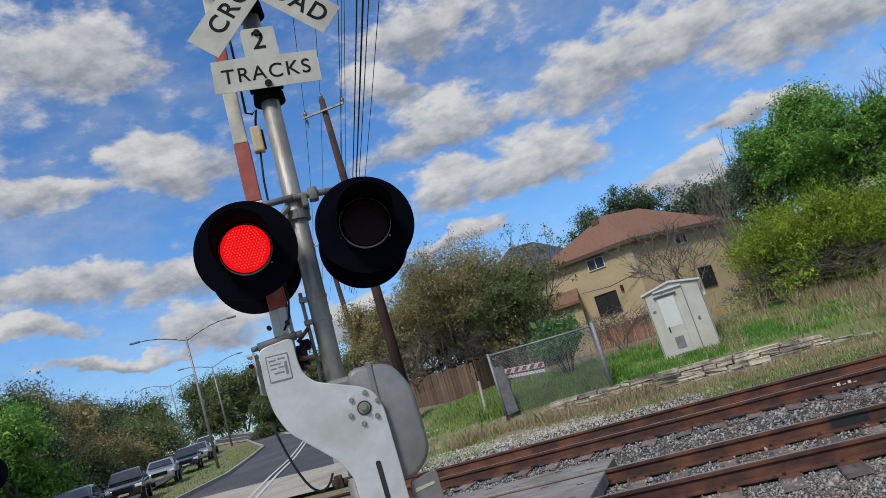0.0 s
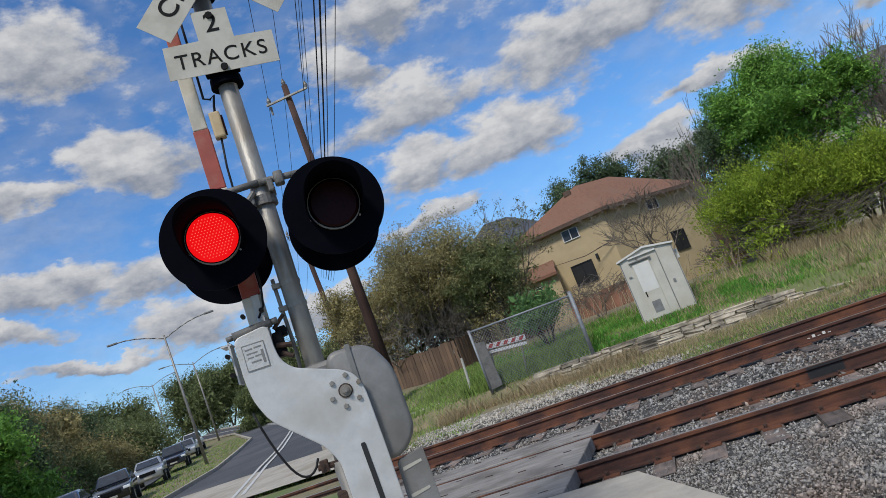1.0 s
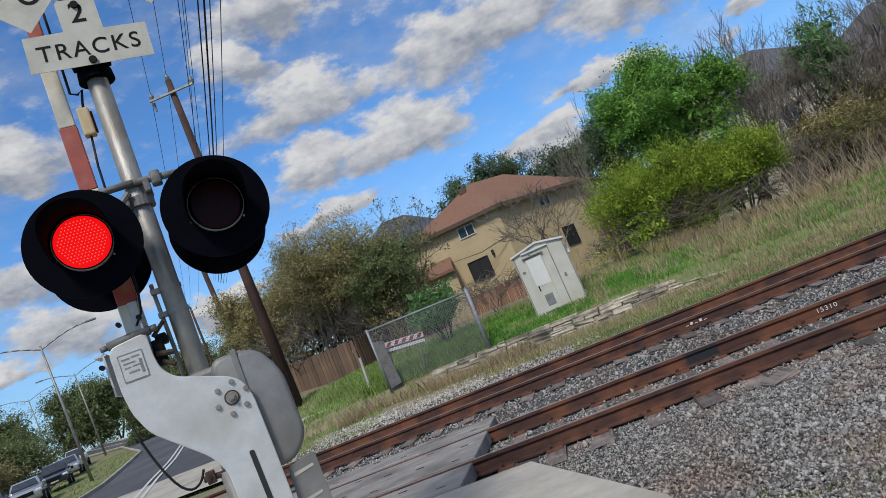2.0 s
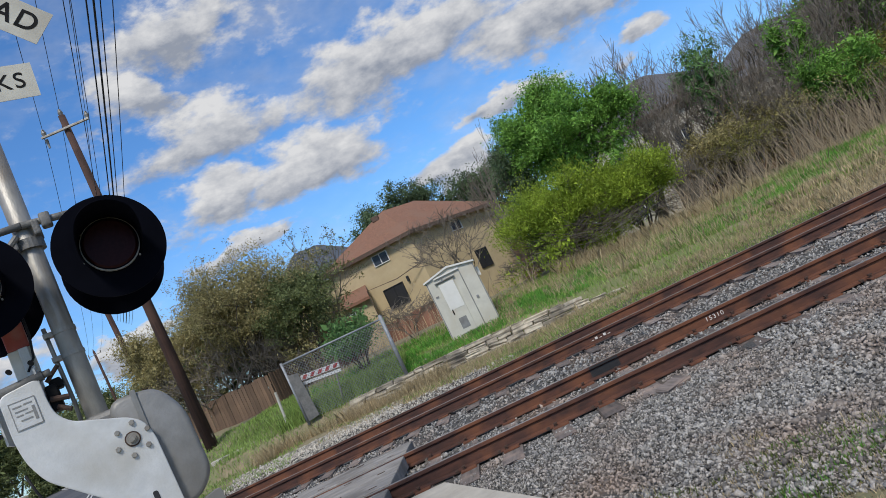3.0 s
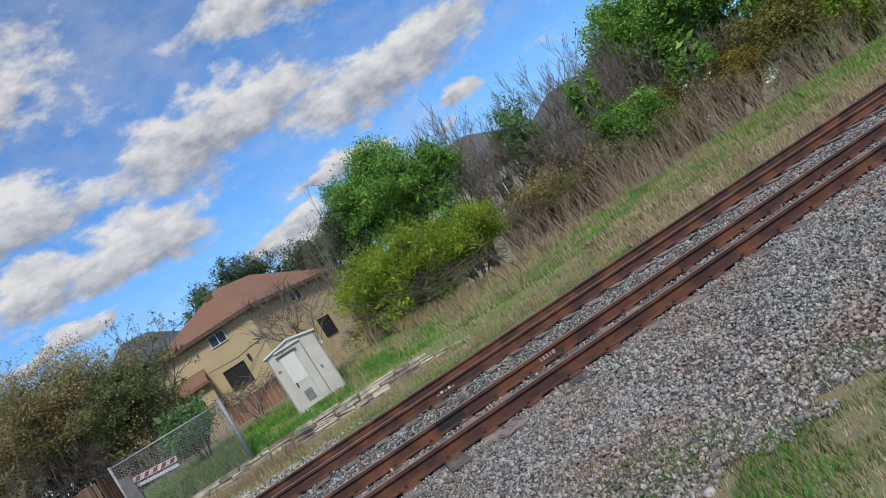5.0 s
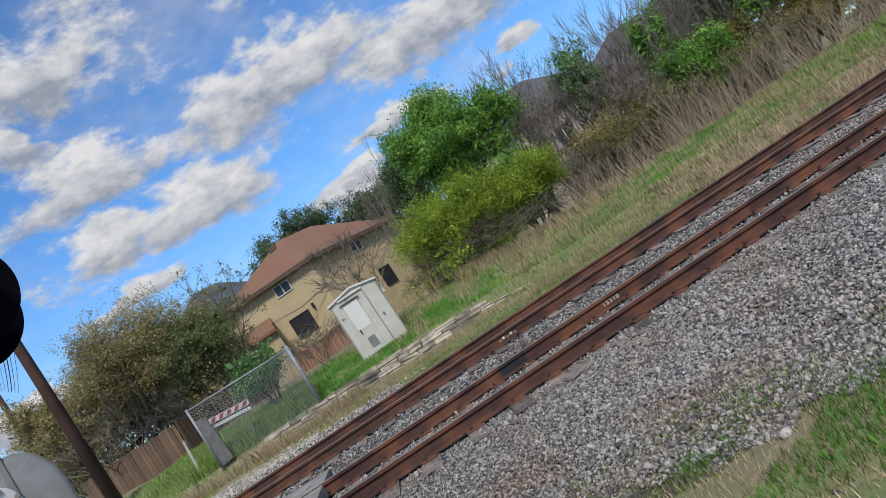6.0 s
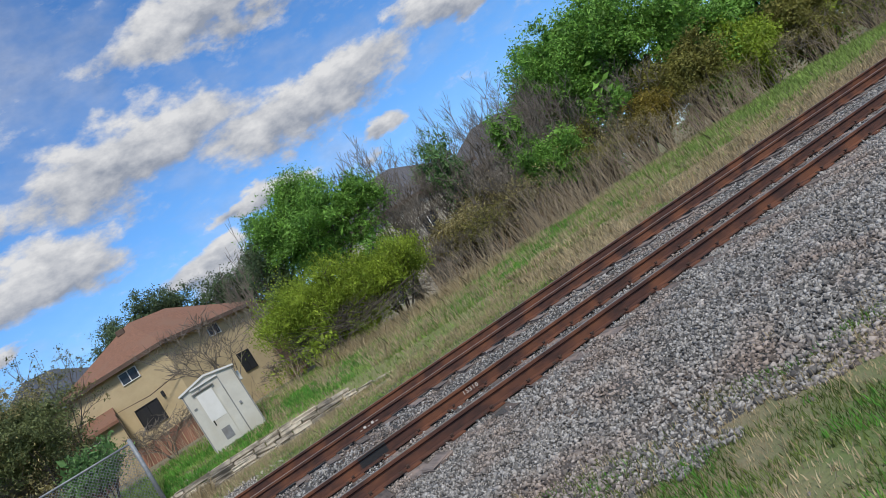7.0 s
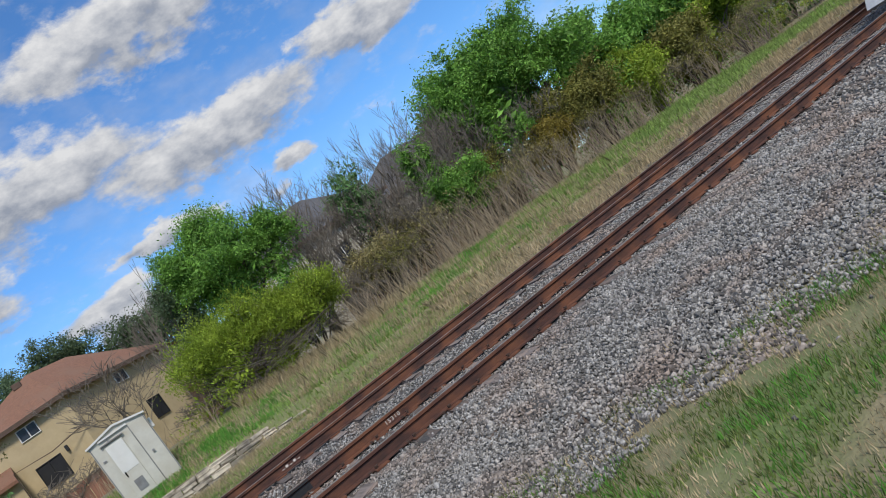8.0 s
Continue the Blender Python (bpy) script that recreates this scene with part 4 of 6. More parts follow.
# ---- equipment shed ----
shed = thing("equipment_shed", "cream-painted metal trackside equipment shed with a white door", "shed", pose(0.555, 10.85, 0.50, 0, -1.0, 1.5))
W_, D_, H_ = 1.37, 1.5, 1.86
bm = bmesh.new()
prism(bm, [(0, 0), (W_, 0), (W_, H_ - 0.08), (W_ * 0.5, H_ + 0.06), (0, H_ - 0.08)], 0, D_, 0.004)
part("body", bm, SHEDM, shed)
bm = bmesh.new()
prism(bm, [(-0.05, H_ - 0.10), (W_ * 0.5, H_ + 0.05), (W_ + 0.05, H_ - 0.10), (W_ + 0.05, H_ - 0.055), (W_ * 0.5, H_ + 0.10), (-0.05, H_ - 0.055)], -0.06, D_ + 0.06)
part("roof", bm, SHEDD, shed, "pale low-pitched metal roof")
bm = bmesh.new()
box(bm, (0.27, -0.03, 0.16), (0.72, -0.004, 1.60), 0.004)
d_ = part("door", bm, SHEDM, shed, "cream metal door with a paler upper panel")
bm = bmesh.new()
box(bm, (0.30, -0.036, 0.84), (0.70, -0.0305, 1.57), 0.002)
part("upper_panel", bm, SHEDD, d_, "clean white upper door panel")
bm = bmesh.new()
box(bm, (0.33, -0.045, 0.72), (0.36, -0.03, 0.86), 0.004)
part("door_handle", bm, INK, d_)
bm = bmesh.new()
box(bm, (0.38, -0.036, 0.28), (0.60, -0.031, 0.58))
part("vent_panel", bm, GREYP, d_, "dull louvred vent")
bm = bmesh.new()
box(bm, (0.22, -0.075, 1.64), (0.78, -0.004, 1.665))
part("drip_rail", bm, GREYP, shed)
bm = bmesh.new()
box(bm, (0.235, -0.05, 1.76), (0.95, -0.004, 1.80))
part("gutter", bm, SHEDD, shed)
for x in (0.02, 0.95, W_ - 0.02):
    bm = bmesh.new()
    box(bm, (x - 0.012, -0.012, 0.02), (x + 0.012, -0.003, H_ - 0.12))
    part("seam", bm, GREYP, shed)
bm = bmesh.new()
box(bm, (W_ - 0.3, -0.03, 0.85), (W_ - 0.24, -0.004, 0.92))
part("lock_plate", bm, GREYP, shed)
bm = bmesh.new()
box(bm, (0.10, -0.02, 1.30), (0.18, -0.004, 1.34))
part("vent", bm, GREYP, shed)
bm = bmesh.new()
box(bm, (0.42, -0.05, 1.70), (0.46, -0.004, 1.74))
part("door_lamp", bm, GREYP, shed)
bm = bmesh.new()
box(bm, (-0.12, -0.12, -0.3), (W_ + 0.12, D_ + 0.12, 0.0), 0.01)
part("base_slab", bm, CONC, shed, "concrete footing")
bm = bmesh.new()
box(bm, (W_ + 0.002, 0.2, 1.35), (W_ + 0.08, 0.55, 1.6), 0.01)
part("side_vent", bm, SHEDD, shed)
bm = bmesh.new()
box(bm, (-1.25, 10.3, 0.30), (0.42, 10.62, 0.54), 0.01)
tagged(part("concrete_slab", bm, CONC), "narrow concrete slab in the grass beside the shed", "slab")

# ---- stone retaining wall ----
wall = thing("retaining_wall", "low dry-laid pale limestone block wall below the shed", "stone wall")
rng = random.Random(5)
for course in range(4):
    x = -2.9 + 0.2 * course
    end = (4.75, 4.55, 4.3, 3.9)[course]
    while x < end:
        ln, ht = rng.uniform(0.22, 0.75), rng.uniform(0.085, 0.112)
        top = lerp_at(x, (-3.0, -1.4, 1.1, 2.5, 3.75, 4.8), (0.44, 0.47, 0.47, 0.42, 0.35, 0.22))
        z0 = top - 0.44 + course * 0.108
        bm = bmesh.new()
        box(bm, (x, 0, 0), (x + ln - 0.02, 0.30, ht), 0.02)
        for v in bm.verts:
            v.co += Vector((rng.uniform(-0.02, 0.02), rng.uniform(-0.03, 0.03), rng.uniform(-0.014, 0.014)))
        o = part("stone_block", bm, LIMB, wall)
        o.location = (0, 9.33 + course * 0.045 + rng.uniform(-0.025, 0.025), z0)
        x += ln
for xx, yy, zz in ((4.75, 9.3, 0.02), (5.05, 9.35, 0.0), (4.6, 9.5, 0.05)):
    bm = bmesh.new()
    box(bm, (-0.17, -0.13, -0.05), (0.17, 0.13, 0.09), 0.03)
    for v in bm.verts:
        v.co += Vector((rng.uniform(-0.02, 0.02), rng.uniform(-0.02, 0.02), rng.uniform(-0.02, 0.02)))
    o = part("fallen_block", bm, LIMB)
    tagged(o, "loose pale limestone block fallen off the wall end", "stone block")
    o.matrix_basis = pose(xx, yy, zz, 5, 4, rng.uniform(-30, 30))

# ---- chain-link gate panel ----
gate = thing("chain_link_gate", "leaning galvanised chain-link gate panel at the foot of the bank", "gate", pose(-3.41, 9.55, 0.45))
GW, GH = 2.68, 1.50
for n_, p0, p1, r_ in (("post", (0, 0, -0.1), (-0.03, 0, GH + 0.05), 0.034), ("post", (GW, 0, -0.1), (GW, 0, GH + 0.05), 0.048), ("top_rail", (-0.03, 0, GH), (GW, 0, GH - 0.03), 0.024)):
    bm = bmesh.new()
    tube(bm, p0, p1, r_, n=12)
    part(n_, bm, FENCEG, gate, "", True)
bm = bmesh.new()
tube(bm, (GW, 0, GH + 0.05), (GW, 0, GH + 0.08), 0.052, 0.02, 12)
part("post_cap", bm, FENCEG, gate)


def mesh_wires(w_, h_, step, r_):
    segs = []
    k = int((w_ + h_) / step)
    for i in range(k):
        a0 = i * step
        x0, z0 = (a0, 0) if a0 <= w_ else (w_, a0 - w_)
        x1, z1 = (a0 - h_, h_) if a0 >= h_ else (0, a0)
        segs.append(((x0, z0), (x1, z1)))
        segs.append(((w_ - x0, z0), (w_ - x1, z1)))
    vs, fs = [], []
    for i, ((x0, z0), (x1, z1)) in enumerate(segs):
        d = Vector((x1 - x0, 0, z1 - z0))
        if d.length < 0.01:
            continue
        nrm = Vector((-d.z, 0, d.x)).normalized() * r_
        y_ = 0.004 if i % 2 else -0.004
        b0 = len(vs)
        for px_, pz_ in ((x0, z0), (x1, z1)):
            vs += [(px_ + nrm.x, y_, pz_ + nrm.z), (px_ - nrm.x, y_, pz_ - nrm.z), (px_, y_ + r_ * 1.6, pz_)]
        for j in range(3):
            fs += [b0 + j, b0 + (j + 1) % 3, b0 + 3 + (j + 1) % 3, b0 + 3 + j]
    return np.array(vs), np.array(fs)


v_, f_ = mesh_wires(GW, GH, 0.082, 0.0036)
mesh_part("wire_mesh", raw_mesh("wire_mesh", v_, f_, 4), FENCEG, gate, "diamond wire mesh")
bm = bmesh.new()
prism(bm, [(0.04, -0.02), (0.34, 0.02), (0.27, 1.16), (0.02, 1.20)], -0.05, -0.044)
part("sheet_panel", bm, GREYD, gate, "dull grey metal sheet")
brd = thing("barrier_board", "white barrier board with red stripes fixed on the gate", "barrier board", pose(-3.18, 9.74, 1.46, 0, 5.0, 0))
for z, hh in ((0.0, 0.13), (-0.145, 0.075)):
    bm = bmesh.new()
    box(bm, (0, -0.05, z - hh / 2), (1.02, -0.02, z + hh / 2), 0.005)
    part("board", bm, BARRW, brd)
for i in range(5):
    bm = bmesh.new()
    x0 = 0.03 + i * 0.2
    prism(bm, [(x0, -0.05), (x0 + 0.10, -0.05), (x0 + 0.17, 0.05), (x0 + 0.07, 0.05)], -0.054, -0.051)
    part("stripe", bm, BARRR, brd)
for x in (0.1, 0.9):
    bm = bmesh.new()
    tube(bm, (x, -0.01, 0.1), (x - 0.12, 0.06, -1.0), 0.02, n=8)
    part("leg", bm, GALV, brd)
bm = bmesh.new()
tube(bm, (0, 0, 0), (-0.05, 0, 0.92), 0.035, n=10)
mk = part("marker_post", bm, SIGNW)
mk.matrix_basis = pose(-4.05, 10.0, 0.5, 0, 6, 0)
tagged(mk, "short leaning white marker post in the grass", "marker post")

# ---- utility poles and wires ----
def utility_pole(base, top_z, r0, r1, lean, label, arm_dir):
    p_ = thing("utility_pole", label, "utility pole", Matrix.Translation(base))
    h_ = top_z - base[2]
    top = Vector((lean[0], lean[1], h_))
    bm = bmesh.new()
    tube(bm, (0, 0, -0.3), top, r0, r1, 14)
    part("shaft", bm, POLEW, p_, "dark creosoted timber shaft", True)
    a_ = Vector((*arm_dir, 0)).normalized()
    c_ = top - Vector((0, 0, 0.45))
    bm = bmesh.new()
    m_ = Matrix.Translation(c_) @ a_.to_track_quat("X", "Z").to_matrix().to_4x4()
    box(bm, (-0.72, -0.17, -0.03), (0.72, -0.10, 0.03), 0.006, m=m_)
    arm = part("crossarm", bm, GALV, p_, "grey crossarm")
    ends = []
    for s in (-0.66, 0.0, 0.66):
        q = c_ + a_ * s + Vector((0, 0, 0.05 if s else 0.42))
        bm = bmesh.new()
        tube(bm, q, q + Vector((0, 0, 0.12)), 0.04, 0.075, 10)
        tube(bm, q + Vector((0, 0, 0.12)), q + Vector((0, 0, 0.24)), 0.075, 0.035, 10)
        part("insulator", bm, GREYP, p_)
        ends.append(Vector(base) + q + Vector((0, 0, 0.2)))
    if True:
        q = c_ - a_ * 0.66
        bm = bmesh.new()
        tube(bm, q + Vector((0, 0, -0.3)), q + Vector((0, 0, -0.03)), 0.03, 0.05, 10)
        part("insulator", bm, GREYP, p_)
    return p_, ends


pole1, e1 = utility_pole((-6.9, 12.0, 0.45), 11.35, 0.185, 0.095, (-0.15, 0.0), "tall dark brown timber utility pole at the verge", (0.95, 0.10))
pole2, e2 = utility_pole((-15.9, 28.2, 0.6), 11.6, 0.17, 0.12, (-0.5, 0.0), "farther timber utility pole leaning slightly", (0.95, 0.10))
pole3, e3 = utility_pole((-38.0, 66.0, 2.6), 13.5, 0.17, 0.12, (-0.3, 0.0), "distant timber utility pole", (0.95, 0.10))


def span(p, q, sag, r, label):
    pts = []
    for i in range(25):
        u = i / 24
        c_ = Vector(p).lerp(Vector(q), u)
        c_.z -= sag * 4 * u * (1 - u)
        pts.append(c_)
    o = wire("overhead_wire", pts, r * 0.72, CABLE, n=5)
    tagged(o, label, "wire", "overhead wires")


along = Vector((0.482, -0.876, 0))
side = Vector((0.95, -0.3, 0)).normalized()
for i in range(3):
    span(e1[i], e1[i] + along * 34 + Vector((0, 0, 0.9)), 0.25, 0.011, "thin bare wire strung between poles")
    span(e1[i], e2[i], 0.3, 0.012, "thin bare wire strung between poles")
    span(e2[i], e3[i], 0.6, 0.014, "thin bare wire strung between poles")
for i, (x, z, r_) in enumerate(((-6.99, 8.66, 0.012), (-6.88, 8.61, 0.010), (-6.64, 8.52, 0.022), (-6.53, 8.48, 0.03), (-6.44, 8.42, 0.016), (-6.24, 8.37, 0.013))):
    a_ = Vector((x, 11.86, z))
    span(a_, a_ + along * 34 + Vector((0.05 * i, 0, 2.2)), 0.3, r_, "black cable strung between the poles")
    span(a_, Vector((-15.9 + 0.12 * i, 28.1, 8.2 - 0.1 * i)), 0.35, r_, "black cable strung between the poles")

# ---- houses ----
def quad(bm, pts):
    bm.faces.new([bm.verts.new(p) for p in pts])


def window(parent, m, w_, h_, label, door=False):
    win = new("window" if not door or "window" in label else "patio_door")
    win.parent = parent
    win.matrix_basis = m
    win["label"] = label
    bm = bmesh.new()
    fr = 0.035
    for lo, hi in (((0, -0.05, 0), (w_, 0.03, fr)), ((0, -0.05, h_ - fr), (w_, 0.03, h_)), ((0, -0.05, fr), (fr, 0.03, h_ - fr)), ((w_ - fr, -0.05, fr), (w_, 0.03, h_ - fr)), ((w_ / 2 - 0.02, -0.045, fr), (w_ / 2 + 0.02, 0.03, h_ - fr))):
        box(bm, lo, hi)
    part("frame", bm, DARK if door else WHTRIM, win)
    for x0, x1 in ((fr, w_ / 2 - 0.02), (w_ / 2 + 0.02, w_ - fr)):
        bm = bmesh.new()
        box(bm, (x0, -0.012, fr), (x1, -0.006, h_ - fr))
        part("pane", bm, DARK if door else GLASS, win)
    return win


EL, EC, ER = Vector((-5.43, 27.9, 0)), Vector((-0.15, 26.30, 0)), Vector((4.45, 31.0, 0))
EAVE, BASE = 5.62, 0.4
house = thing("house", "two-storey tan stucco house with a brown shingle hip roof", "house")
dl, dr = (EC - EL).normalized(), (ER - EC).normalized()
nl, nr = Vector((dl.y, -dl.x, 0)), Vector((dr.y, -dr.x, 0))


def wall_box(a_, b_, z0, z1, th, n_):
    bm = bmesh.new()
    q = [a_, b_, b_ - n_ * th, a_ - n_ * th]
    vb = [bm.verts.new((p.x, p.y, z0)) for p in q]
    vt = [bm.verts.new((p.x, p.y, z1)) for p in q]
    bm.faces.new(vb)
    bm.faces.new(vt)
    for j in range(4):
        bm.faces.new((vb[j], vb[(j + 1) % 4], vt[(j + 1) % 4], vt[j]))
    bmesh.ops.recalc_face_normals(bm, faces=bm.faces)
    return bm


inset = 0.35
WL, WC, WR = EL - nl * inset + dl * 0.3, EC - (nl + nr) * (inset / (1 + nl.dot(nr))), ER - nr * inset - dr * 0.1
BL = WL - nl * 9.0
WIN = EC - dl * 5.4 - nl * inset
part("wall", wall_box(WL, WC, BASE - 0.6, EAVE, 0.25, nl), STUCCO, house)
part("wall", wall_box(WC + dr * 0.002, WR, BASE - 0.6, EAVE, 0.25, nr), STUCCO, house)
part("wall", wall_box(BL, WL, BASE - 0.6, EAVE, 0.25, Vector((-dl.x, -dl.y, 0))), STUCCO, house)
BACK = WR - nl * 6
part("wall", wall_box(WR, BACK, BASE - 0.6, EAVE, 0.25, dr), STUCCO, house)
part("wall", wall_box(BACK, BL, BASE - 0.6, EAVE, 0.25, -nl), STUCCO, house)
# hip roof as one solid
AP1, AP2 = Vector((-1.33, 31.0, 7.82)), Vector((0.5, 32.2, 7.75))
zc_ = EAVE
c1, c2, c3 = EL + Vector((0, 0, zc_)), EC + Vector((0, 0, zc_)), ER + Vector((0, 0, zc_))
c4, c5 = BACK + dr * 0.4 + Vector((0, 0, zc_)), BL - nl * 0.4 - dl * 0.3 + Vector((0, 0, zc_))
bm = bmesh.new()
V_ = {k: bm.verts.new(p) for k, p in dict(a=c1, b=c2, c=c3, d=c4, e=c5, p=AP1, q=AP2).items()}
for f_ in ("abp", "bcqp", "cdq", "deq", "eap", "epq"):
    if f_ == "epq":
        continue
    bm.faces.new([V_[k] for k in f_])
bm.faces.new([V_[k] for k in "eqp"])
bm.faces.new([V_[k] for k in "edcba"])
bmesh.ops.recalc_face_normals(bm, faces=bm.faces)
roof = part("roof", bm, SHINGLE, house, "brown asphalt shingle hip roof")
bm = bmesh.new()
for a_, b_, n_ in ((c1, c2, nl), (c2, c3, nr)):
    d_ = (b_ - a_).normalized()
    m_ = Matrix.Translation(a_) @ d_.to_track_quat("X", "Z").to_matrix().to_4x4()
    box(bm, (0, -0.03, -0.16), ((b_ - a_).length, 0.06, 0.03), m=m_)
part("fascia", bm, BRNTRIM, roof, "dark brown gutter board")
bm = bmesh.new()
box(bm, (-0.2, -0.2, 0), (0.2, 0.2, 0.28), 0.02)
part("roof_vent", bm, BRNTRIM, roof).location = AP1 + Vector((-0.45, -0.7, -0.5))


def on_wall(origin, d_, n_, s, z):
    m_ = Matrix.Translation(origin + d_ * s + n_ * 0.012 + Vector((0, 0, z)))
    return m_ @ d_.to_track_quat("X", "Z").to_matrix().to_4x4()


window(house, on_wall(WIN, dl, nl, 2.82, 4.81), 0.90, 0.56, "small white-framed upstairs window")
window(house, on_wall(WC, dr, nr, 2.80, 4.88), 0.80, 0.56, "small white-framed upstairs window")
window(house, on_wall(WC, dr, nr, 3.62, 2.50), 0.90, 1.03, "dark window behind a screen", True)
window(house, on_wall(WIN, dl, nl, 2.65, 2.55), 1.16, 1.05, "dark open patio door", True)
window(house, on_wall(WIN, dl, nl, 1.0, 2.6), 0.75, 0.95, "window under the lean-to roof")
bm = bmesh.new()
box(bm, (0, -0.12, 0), (0.12, 0, 0.28), 0.02)
part("wall_lamp", bm, DARK, house, "small black wall lamp").matrix_basis = on_wall(WIN, dl, nl, 4.1, 3.45)
# lean-to roof
bm = bmesh.new()
q = [WIN + dl * -0.2 + nl * 1.3, WIN + dl * 2.45 + nl * 1.3, WIN + dl * 1.9, WIN + dl * 0.3]
zq = (3.62, 3.62, 4.28, 4.28)
vb = [bm.verts.new((p.x, p.y, z)) for p, z in zip(q, zq)]
vt = [bm.verts.new((p.x, p.y, z - 0.14)) for p, z in zip(q, zq)]
bm.faces.new(vb)
bm.faces.new(vt)
for j in range(4):
    bm.faces.new((vb[j], vb[(j + 1) % 4], vt[(j + 1) % 4], vt[j]))
bmesh.ops.recalc_face_normals(bm, faces=bm.faces)
part("lean_to_roof", bm, SHINGLE, house, "small brown shingled lean-to")
part("wall", wall_box(WIN + nl * 1.0 + dl * -0.4, WIN + nl * 1.0 + dl * 2.3, BASE - 0.5, 3.6, 0.15, nl), STUCCO, house)
window(house, on_wall(WIN + nl * 1.0, dl, nl, 0.5, 2.3), 0.8, 0.9, "shaded window of the lean-to")
wire("porch_frame", [WIN + dl * 2.55 + nl * 1.35 + Vector((0, 0, 1.2)), WIN + dl * 2.45 + nl * 1.3 + Vector((0, 0, 3.85)), WIN + dl * 3.9 + nl * 0.7 + Vector((0, 0, 3.78)), WIN + dl * 5.4 + nl * 0.1 + Vector((0, 0, 4.05))], 0.02, BRNTRIM, house)


def far_house(x, y, ang_, w_, d_, eave, ridge, wallm, roofm, label, z0=0.5, windows=()):
    h_ = thing("house", label, "house", pose(x, y, z0, 0, 0, ang_))
    bm = bmesh.new()
    box(bm, (-w_ / 2, -d_ / 2, -1), (w_ / 2, d_ / 2, eave))
    part("wall", bm, wallm, h_)
    bm = bmesh.new()
    o = 0.4
    pts = dict(a=(-w_ / 2 - o, -d_ / 2 - o, eave), b=(w_ / 2 + o, -d_ / 2 - o, eave), c=(w_ / 2 + o, d_ / 2 + o, eave), d=(-w_ / 2 - o, d_ / 2 + o, eave), p=(-w_ / 2 + d_ * 0.45, 0, ridge), q=(w_ / 2 - d_ * 0.45, 0, ridge))
    vs = {k: bm.verts.new(p) for k, p in pts.items()}
    for f_ in ("abqp", "bcq", "cdpq", "dap", "dcba"):
        bm.faces.new([vs[k] for k in f_])
    bmesh.ops.recalc_face_normals(bm, faces=bm.faces)
    r_ = part("roof", bm, roofm, h_)
    bm = bmesh.new()
    box(bm, (-w_ / 2 - o, -d_ / 2 - o - 0.03, eave - 0.18), (w_ / 2 + o, -d_ / 2 - o + 0.03, eave + 0.02))
    part("fascia", bm, BRNTRIM, r_)
    for wx, wz in windows:
        window(h_, Matrix.Translation((wx, -d_ / 2 - 0.01, wz)), 0.95, 1.15, "white-framed window")
    return h_


PALEW = mat("pale_siding", (0.47, 0.44, 0.37), (0.40, 0.37, 0.31), 2.0, 0.9, bump=0.2, bscale=20)
far_house(-8.5, 43, 24, 9, 8, 6.0, 9.2, STUCCO, mat("blue_grey_shingle", (0.085, 0.10, 0.125), (0.055, 0.065, 0.085), 5.0, 0.95, bump=0.5, bscale=12), "house with a blue-grey shingle roof behind the trees")
far_house(14.4, 32.6, -14, 9, 8, 5.5, 8.1, PALEW, GREYSH, "pale house with a grey-brown hip roof behind bare trees", 0.4, ((-3.2, 3.2), (0.5, 3.2), (-3.2, 0.8), (1.0, 0.8), (3.0, 3.2)))
far_house(22.8, 33.5, -18, 10, 9, 5.2, 8.0, PALEW, GREYSH, "house with a steep dark grey roof behind trees", 0.4, ((-3.5, 3.4), (0.5, 3.4), (3.2, 3.4), (-1.5, 0.8)))

# ---- timber fences ----
def board_fence(a_, b_, h_, material, label, rails=True):
    f_ = thing("timber_fence", label, "fence")
    a_, b_ = Vector(a_), Vector(b_)
    d_ = (b_ - a_)
    n_ = max(2, int(d_.length / 0.15))
    rng_ = random.Random(int(a_.x * 7 + a_.y))
    ang_ = math.degrees(math.atan2(d_.y, d_.x))
    bm = bmesh.new()
    box(bm, (0, -0.01, 0), (0.142, 0.012, h_), 0.003)
    me = bpy.data.meshes.new("board")
    bm.to_mesh(me)
    bm.free()
    for i in range(n_):
        p = a_ + d_ * (i / n_)
        o = mesh_part("board", me, material, f_)
        o.matrix_basis = pose(p.x, p.y, p.z + rng_.uniform(-0.03, 0.02), rng_.uniform(-0.8, 0.8), rng_.uniform(-0.8, 0.8), ang_)
    for z in (0.3, h_ - 0.3):
        bm = bmesh.new()
        box(bm, (0, 0.015, z - 0.04), (math.hypot(d_.x, d_.y), 0.055, z + 0.04), m=pose(a_.x, a_.y, a_.z, 0, math.degrees(math.atan2(-d_.z, math.hypot(d_.x, d_.y))), ang_))
        part("rail", bm, material, f_)
    return f_


board_fence((-9.6, 16.6, 0.75), (-5.65, 15.0, 0.72), 1.32, WOODF, "plain brown board fence at the verge")
board_fence((-5.6, 15.0, 0.72), (-5.0, 17.4, 0.80), 1.32, WOODF, "brown board fence running back from the verge")
board_fence((-7.0, 19.0, 1.0), (-3.2, 19.6, 1.0), 1.75, REDF, "reddish-brown board fence below the shrubs")
board_fence((-2.4, 20.5, 0.45), (1.2, 19.6, 0.55), 1.45, REDF, "weathered reddish board fence behind the shed")
board_fence((3.6, 20.5, 0.9), (7.5, 21.5, 0.9), 1.8, WOODF, "dark weathered board fence behind shrubs")
board_fence((11, 22.5, 0.7), (24, 25, 0.7), 1.7, WOODF, "dark board fence behind the brush")

